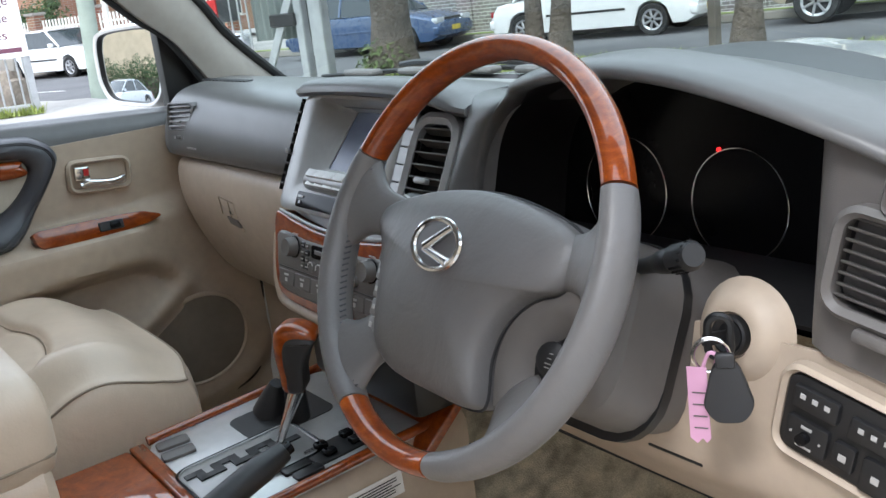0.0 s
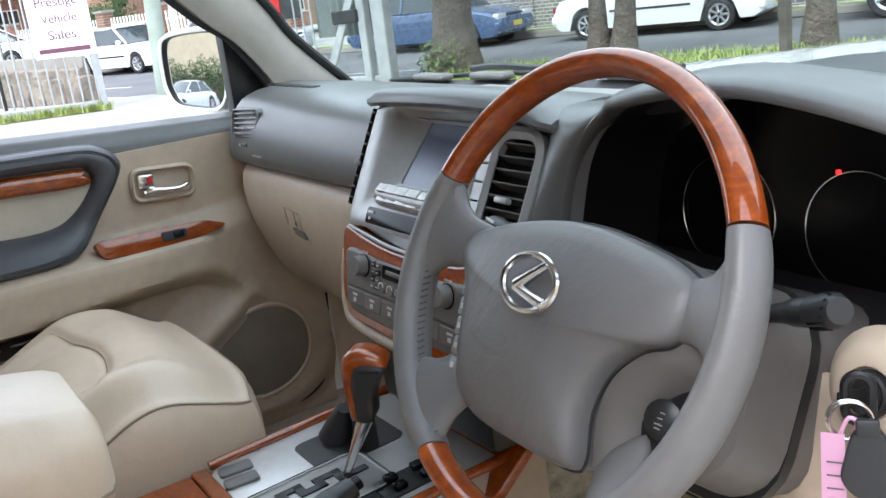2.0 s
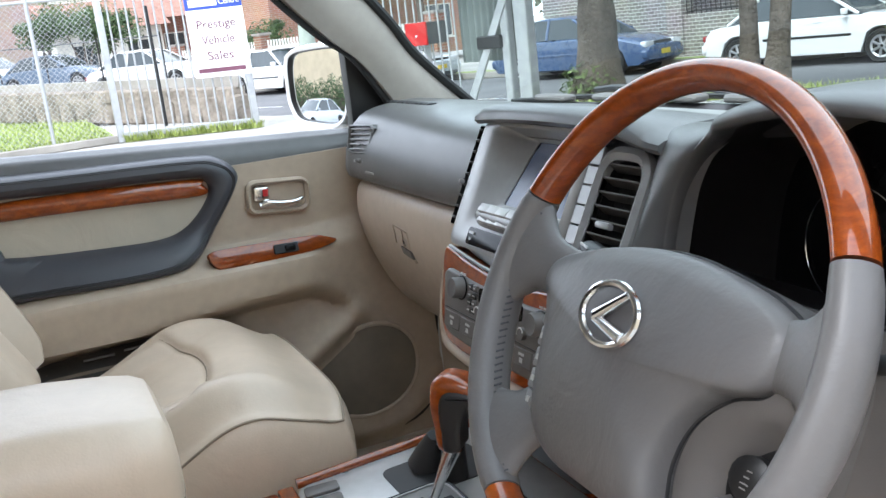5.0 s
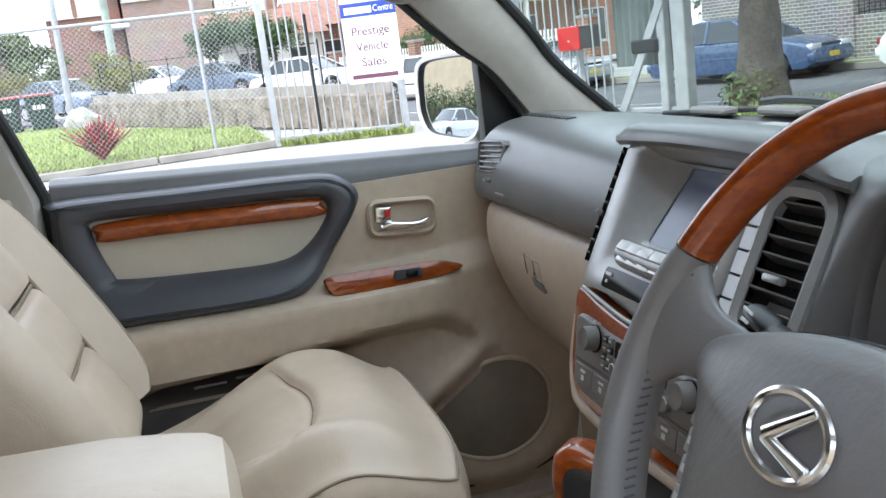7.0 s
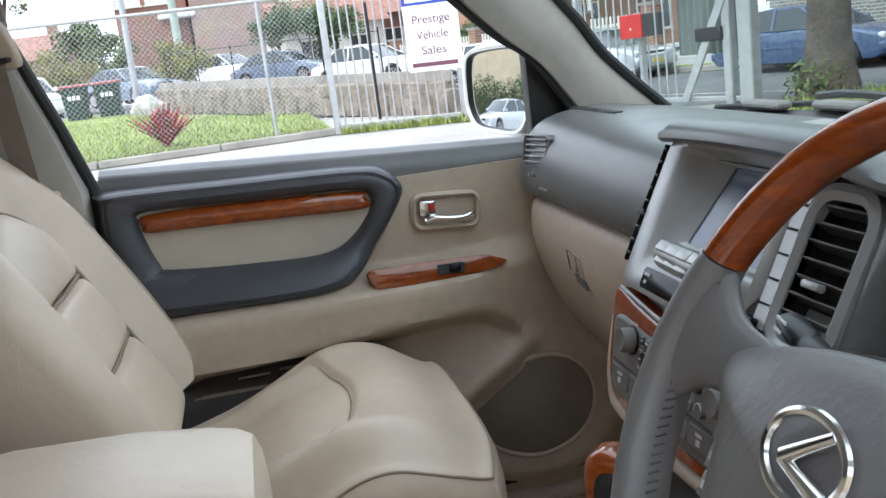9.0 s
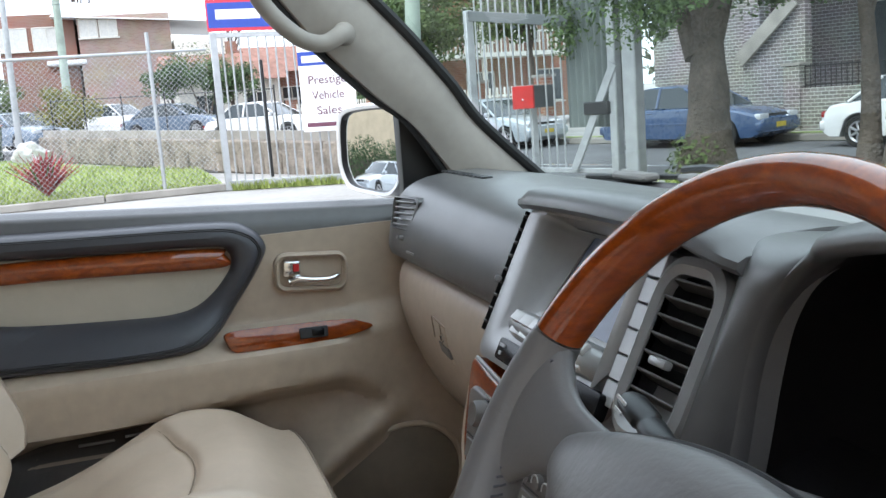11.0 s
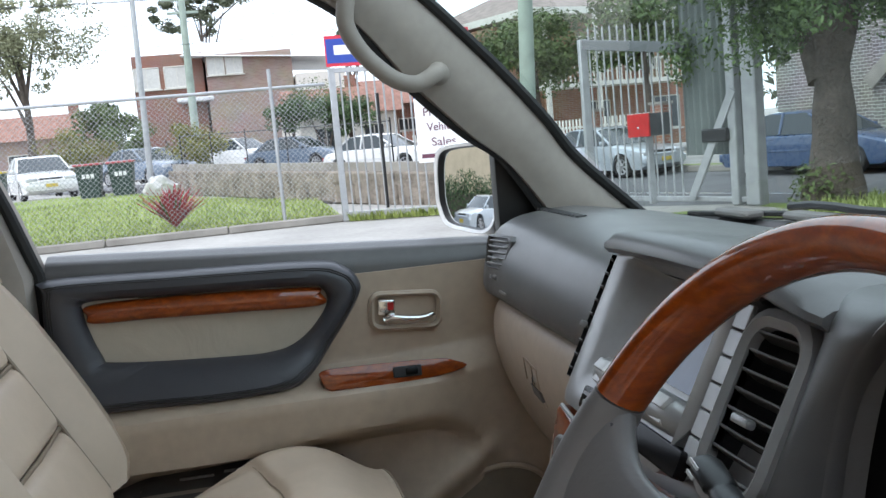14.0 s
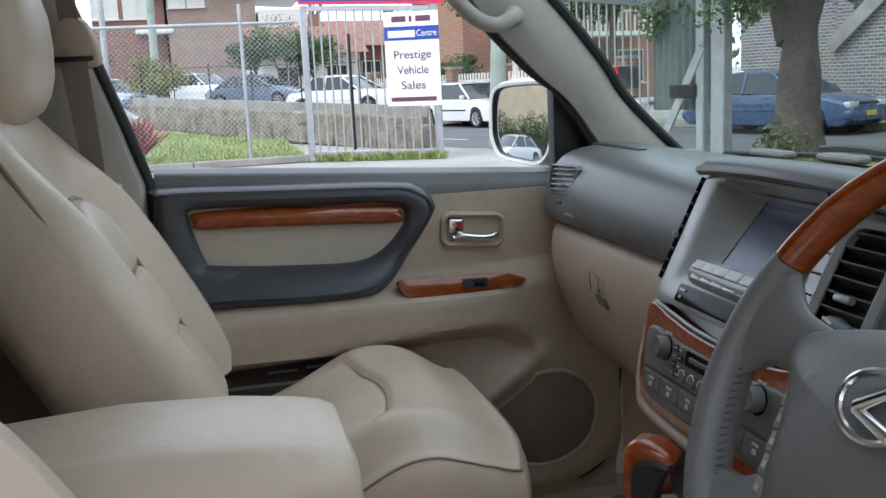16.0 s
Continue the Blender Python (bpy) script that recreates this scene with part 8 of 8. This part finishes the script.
def build_bins():
    LIDS = {-4.95: ("red bin lid", (0.4, 0.08, 0.09)), -4.05: ("red bin lid", (0.4, 0.08, 0.09)), -7.6: ("yellow bin lid", (0.6, 0.45, 0.04))}
    for y in (-4.95, -4.05, -7.6):
        t = thing("wheelie_bin", "dark green wheelie bin with " + LIDS[y][0].split()[0] + " lid", "bin", (-28.6, y, 0.55), group="wheelie bins")
        GRN = bpy.data.materials.get("dark green bin plastic") or material("dark green bin plastic", (0.02, 0.045, 0.035), 0.5)
        b = B(); loft(b, [[Vector((-28.6 + p, y + q, z)) for p, q in rounded(w, w2, 0.05)] for w, w2, z in ((0.5, 0.55, 0.58), (0.62, 0.72, 1.5))]); part("body", b, GRN, t)
        b = B(); box(b, (-28.6, y, 1.53), (0.7, 0.8, 0.07), 0.03, 2); part("lid", b, bpy.data.materials.get(LIDS[y][0]) or paint(*LIDS[y]), t)
        for s in (-1, 1):
            b = B(); tube(b, [(-28.9, y + s * 0.25, 0.65), (-28.9, y + s * 0.3, 0.65)], 0.1, 12); part("wheel", b, TYRE, t)
        b = B(); 
        for j in range(3): box(b, (-28.265, y - 0.12 + j * 0.12, 1.2), (0.01, 0.09, 0.12))
        part("marking", b, SIGN_W, t, "white marks")
build_bins()

def build_factory():
    t = thing("brick_building", "weathered pink brick building with white roof and windows", "building", (-62, 0, 0.5))
    wall_box(t, "wall", BR_PINK, (-64, 0.0, 4.0), (8, 5.2, 7.2), 0, 0, "pinkish brick wall")
    wall_box(t, "wing", BR_RED, (-65, -4.9, 4.2), (8, 4.2, 7.4), 0, 0, "red brick wing")
    b = B(); vs = [b.verts.new(p) for p in ((-70, -4.0, 7.6), (-59.5, -4.0, 7.6), (-59.5, 5.6, 6.9), (-70, 5.6, 6.9), (-66, -3, 9.1), (-66, 4.4, 8.3))]
    for f in ((0, 1, 4), (1, 2, 5, 4), (2, 3, 5), (3, 0, 4, 5), (3, 2, 1, 0)): b.faces.new([vs[i] for i in f])
    part("roof", b, TIN, t, "white sheet roof", 10)
    for y in (-6.2, -4.4): wall_window(t, (-60.98, y, 6.5), (1, 0, 0), 1.4, 1.2, CURT)
    for y in (-2.0, -0.9): wall_window(t, (-59.98, y, 6.9), (1, 0, 0), 0.9, 1.0, CURT)
    wall_box(t, "awning", TIN, (-60.6, -3.4, 5.0), (1.4, 2.2, 0.3), 0, 0.1)
    wall_box(t, "annex", TRIM_W, (-62, 4.2, 3.2), (6, 3, 5.6), 0, 0, "pale rendered annex")
build_factory()
def build_cottage(x, y, w, h, rot, mat, label):
    t = thing("cottage", label, "house", (x, y, 0.5)); R3 = Euler((0, 0, radians(rot))).to_matrix(); c = Vector((x, y, 0.5))
    wall_box(t, "wall", mat, (x, y, 0.5 + h / 2), (5, w, h), rot)
    b = B(); vs = [b.verts.new(c + R3 @ Vector(p)) for p in ((-3, -w / 2 - 0.4, h), (3, -w / 2 - 0.4, h), (3, w / 2 + 0.4, h), (-3, w / 2 + 0.4, h), (0, -w / 2 - 0.4, h + 1.6), (0, w / 2 + 0.4, h + 1.6))]
    for f in ((0, 1, 4), (1, 2, 5, 4), (2, 3, 5), (3, 0, 4, 5), (3, 2, 1, 0)): b.faces.new([vs[i] for i in f])
    part("roof", b, ROOF_R, t, "", 10)
    for k in (-0.25, 0.25): wall_window(t, c + R3 @ Vector((2.52, k * w, h * 0.5)), R3 @ Vector((1, 0, 0)), 1.1, 1.2)
    b = B(); box(b, c + R3 @ Vector((-0.5, w * 0.2, h + 1.5)), (0.6, 0.6, 1.6)); part("chimney", b, BR_RED, t)
ROOF_R = material("red brown roof tiles", (0.30, 0.16, 0.12), 0.85, var=0.15, scale=3, bump=0.6, bscale=12, bdist=0.04)
build_cottage(-55, 4.6, 5.5, 2.6, 10, TRIM_W, "white cottage with red tiled roof")
build_cottage(-58, 9.5, 6, 3.0, 15, BR_RED, "red brick cottage with tiled roof")
build_cottage(-66, -13.0, 7, 3.0, 0, BR_PINK, "pinkish brick cottage behind the trees")

def build_pole(p, h, r, mat, label, arms=(), lean=(0, 0), name="utility_pole"):
    t = thing(name, label, "pole", p); b = B(); P = Vector(p); tube(b, [P - Vector((0, 0, 0.2)), P + Vector((lean[0], lean[1], h))], [r, r * 0.75], 12); part("shaft", b, mat, t)
    for z, w in arms:
        b = B(); box(b, P + Vector((lean[0] * z / h, lean[1] * z / h, z)), (0.1, w, 0.12), 0.01); part("crossarm", b, mat, t)
PALE_POLE = material("pale green weathered timber pole", (0.34, 0.40, 0.34), 0.8, var=0.12, scale=2)
build_pole((-34, -3.85, 0.6), 9.5, 0.11, GALV, "slim grey steel pole", (), (0.05, 0.2))
build_pole((-45, -2.8, 0.7), 8.6, 0.2, PALE_POLE, "weathered timber utility pole with crossarms", ((7.9, 1.8), (7.3, 1.4)), (0.1, 0.1))
build_pole((-18.0, 5.15, -0.05), 8.5, 0.17, PALE_POLE, "pale green timber pole by the street", ((7.6, 1.6),), (0.0, 0.45))
w = thing("overhead_wires", "thin dark overhead wires between the poles", "wires", (-40, 0, 8))
for dy, z in ((-0.8, 8.7), (0.0, 8.75), (0.8, 8.7), (0.3, 7.6), (-0.5, 6.6)):
    b = B(); tube(b, spline([(-46, -26, z + 0.3), (-45, -2.8 + dy, z), (-34, 6, z - 0.7), (-18, 5.5 + dy, z - 0.5), (10, 16, z)], 40), 0.012, 4); part("wire", b, BLACK_PL, w)

def bush(p, R, mat, seed, label, n=16, per=300, leaf=0.065, clump=0.6, name="bush"):
    t = thing(name, label, "bush", p); rng = random.Random(seed)
    b = B(); 
    for k in range(4):
        a = k * 1.6; tube(b, [Vector(p), Vector(p) + Vector((math.cos(a) * R[0] * 0.4, math.sin(a) * R[1] * 0.4, R[2] * 1.1))], [0.07, 0.02], 6)
    part("stem", b, BARK, t)
    crown(t, blobs_of(rng, (p[0], p[1], p[2] + R[2]), (R[0] * 0.75, R[1] * 0.75, R[2] * 0.75), n, clump * max(R) * 0.5), per, leaf, mat, seed + 1)
bush((-40, -3.0, 0.7), (1.6, 1.9, 1.5), LEAF_Y, 51, "yellow green rounded shrub")
bush((-47, -8.6, 0.7), (1.7, 2.4, 1.5), LEAF_Y, 64, "broad yellow green shrub before the cottage")
bush((-41, -5.2, 0.7), (1.4, 1.3, 1.4), LEAF_M, 52, "green shrub beside the street")
tree((-42, 1.5, 0.8), 1.9, 0.12, (1.1, 1.2, 0.7), 2.2, LEAF_D, 53, 18, 260, 0.075, 0.55, "small dark rounded tree")
tree((-44, 4.2, 0.7), 2.0, 0.12, (1.2, 1.5, 0.9), 2.2, LEAF_D, 54, 18, 260, 0.075, 0.6, "small dark tree by the white cottage")
bush((-52, 3.6, 0.8), (2.0, 2.4, 2.8), LEAF_M, 55, "tall green shrub before the building")
tree((-50, -11.0, 0.6), 6.5, 0.3, (3.4, 4.2, 3.2), 7.4, LEAF_L, 56, 70, 150, 0.1, 0.8, "tall grey green gum tree")
tree((-58, -8.5, 0.6), 3.2, 0.2, (1.8, 1.8, 1.2), 3.4, LEAF_M, 57, 20, 110, 0.16, 0.8, "green tree before the brick wing")
tree((-95, -4.0, 0.6), 14.5, 0.35, (1.6, 4.6, 2.7), 14.9, LEAF_G, 58, 34, 170, 0.17, 0.72, "tall layered pine on the skyline")
tree((-90, 9.0, 0.6), 10, 0.4, (2, 3.0, 1.6), 10.5, LEAF_G, 60, 14, 120, 0.3, 1.1, "grey green tree on the skyline")
tree((-34.5, 10.4, 0.0), 4.2, 0.22, (2.0, 2.2, 1.7), 4.4, LEAF_M, 61, 30, 300, 0.09, 0.8, "green garden tree before the brick house")
tree((-31.5, 13.5, 0.0), 4.6, 0.22, (2.0, 2.0, 1.6), 4.6, LEAF_M, 62, 26, 300, 0.09, 0.8, "green garden tree before the brick house")
bush((-36, 8.9, 0.0), (1.3, 1.5, 1.4), LEAF_D, 63, "dark green garden shrub")
# skyline of woods
rng = random.Random(90)
bl = []
for i in range(110):
    a = radians(20 + 320 * i / 110 + rng.uniform(-1, 1)); R = rng.uniform(150, 175)
    x, y = math.sin(a) * -R, math.cos(a) * R
    bl.append(((x, y, rng.uniform(1, 4)), (7, 7, rng.uniform(3, 5.5))))
vs, fs = leaves(random.Random(91), bl, 120, 1.0)
me = bpy.data.meshes.new("far_trees"); me.from_pydata(vs, [], fs); me.materials.append(LEAF_G)
tagged(new("far_trees", me), "low far line of trees at the horizon", "trees", kind="stuff")
# boulder on the lawn
t = thing("boulder", "pale grey boulder at the lawn's edge", "rock", (-27.5, -2.9, 0.5)); b = B()
bmesh.ops.create_icosphere(b, subdivisions=4, radius=0.36)
for v in b.verts: v.co = Vector((v.co.x, v.co.y * 1.3, v.co.z * 0.85)) * (1 + 0.5 * noise.noise(v.co * 3.1 + Vector((4, 1, 2))) + 0.2 * noise.noise(v.co * 9)) + Vector((-27.5, -2.9, 0.7))
part("stone", b, material("pale boulder stone", (0.55, 0.54, 0.52), 0.9, var=0.1, scale=4, bump=0.5, bscale=20), t, "", 60)

# ---------------------------------------------------------------- behind the wagon: rendered wall and hedge, seen in the mirror
RENDER_W = material("cream rendered wall", (0.56, 0.46, 0.32), 0.85, var=0.06, scale=1.5, bump=0.3, bscale=60)
wb = thing("yard_building", "cream rendered building with a brick corner", "building", (-9, -25, 0))
wall_box(wb, "wall", RENDER_W, (-12, -28, 4), (30, 1, 8), 0, 0, "cream rendered wall")
wall_box(wb, "plinth", BR_RED, (-12, -27.46, 0.6), (30, 0.1, 1.2), 0)
he = thing("hedge", "clipped dark green hedge against the wall", "hedge", (-11, -22.6, 0))
crown(he, [((-17 + 1.1 * i, -22.6, 1.25 + 0.2 * math.sin(i * 1.7)), (0.9, 0.8, 1.6)) for i in range(12)], 1300, 0.1, LEAF_D, 70, "leaves")
b = B(); box(b, (-11, -22.6, 0.8), (12.5, 0.8, 1.5), 0.2); part("branches", b, BARK, he)

# unseen wall, added on the driver's side to cut the sky light there
we = new("light_block_east"); we.location = (5.2, -6, 0); tagged(we, "cream rendered side wall, added unseen to block light", "wall", kind="structure")
wall_box(we, "block_wall", RENDER_W, (5.2, -8.0, 1.7), (0.3, 20, 3.4), 0)
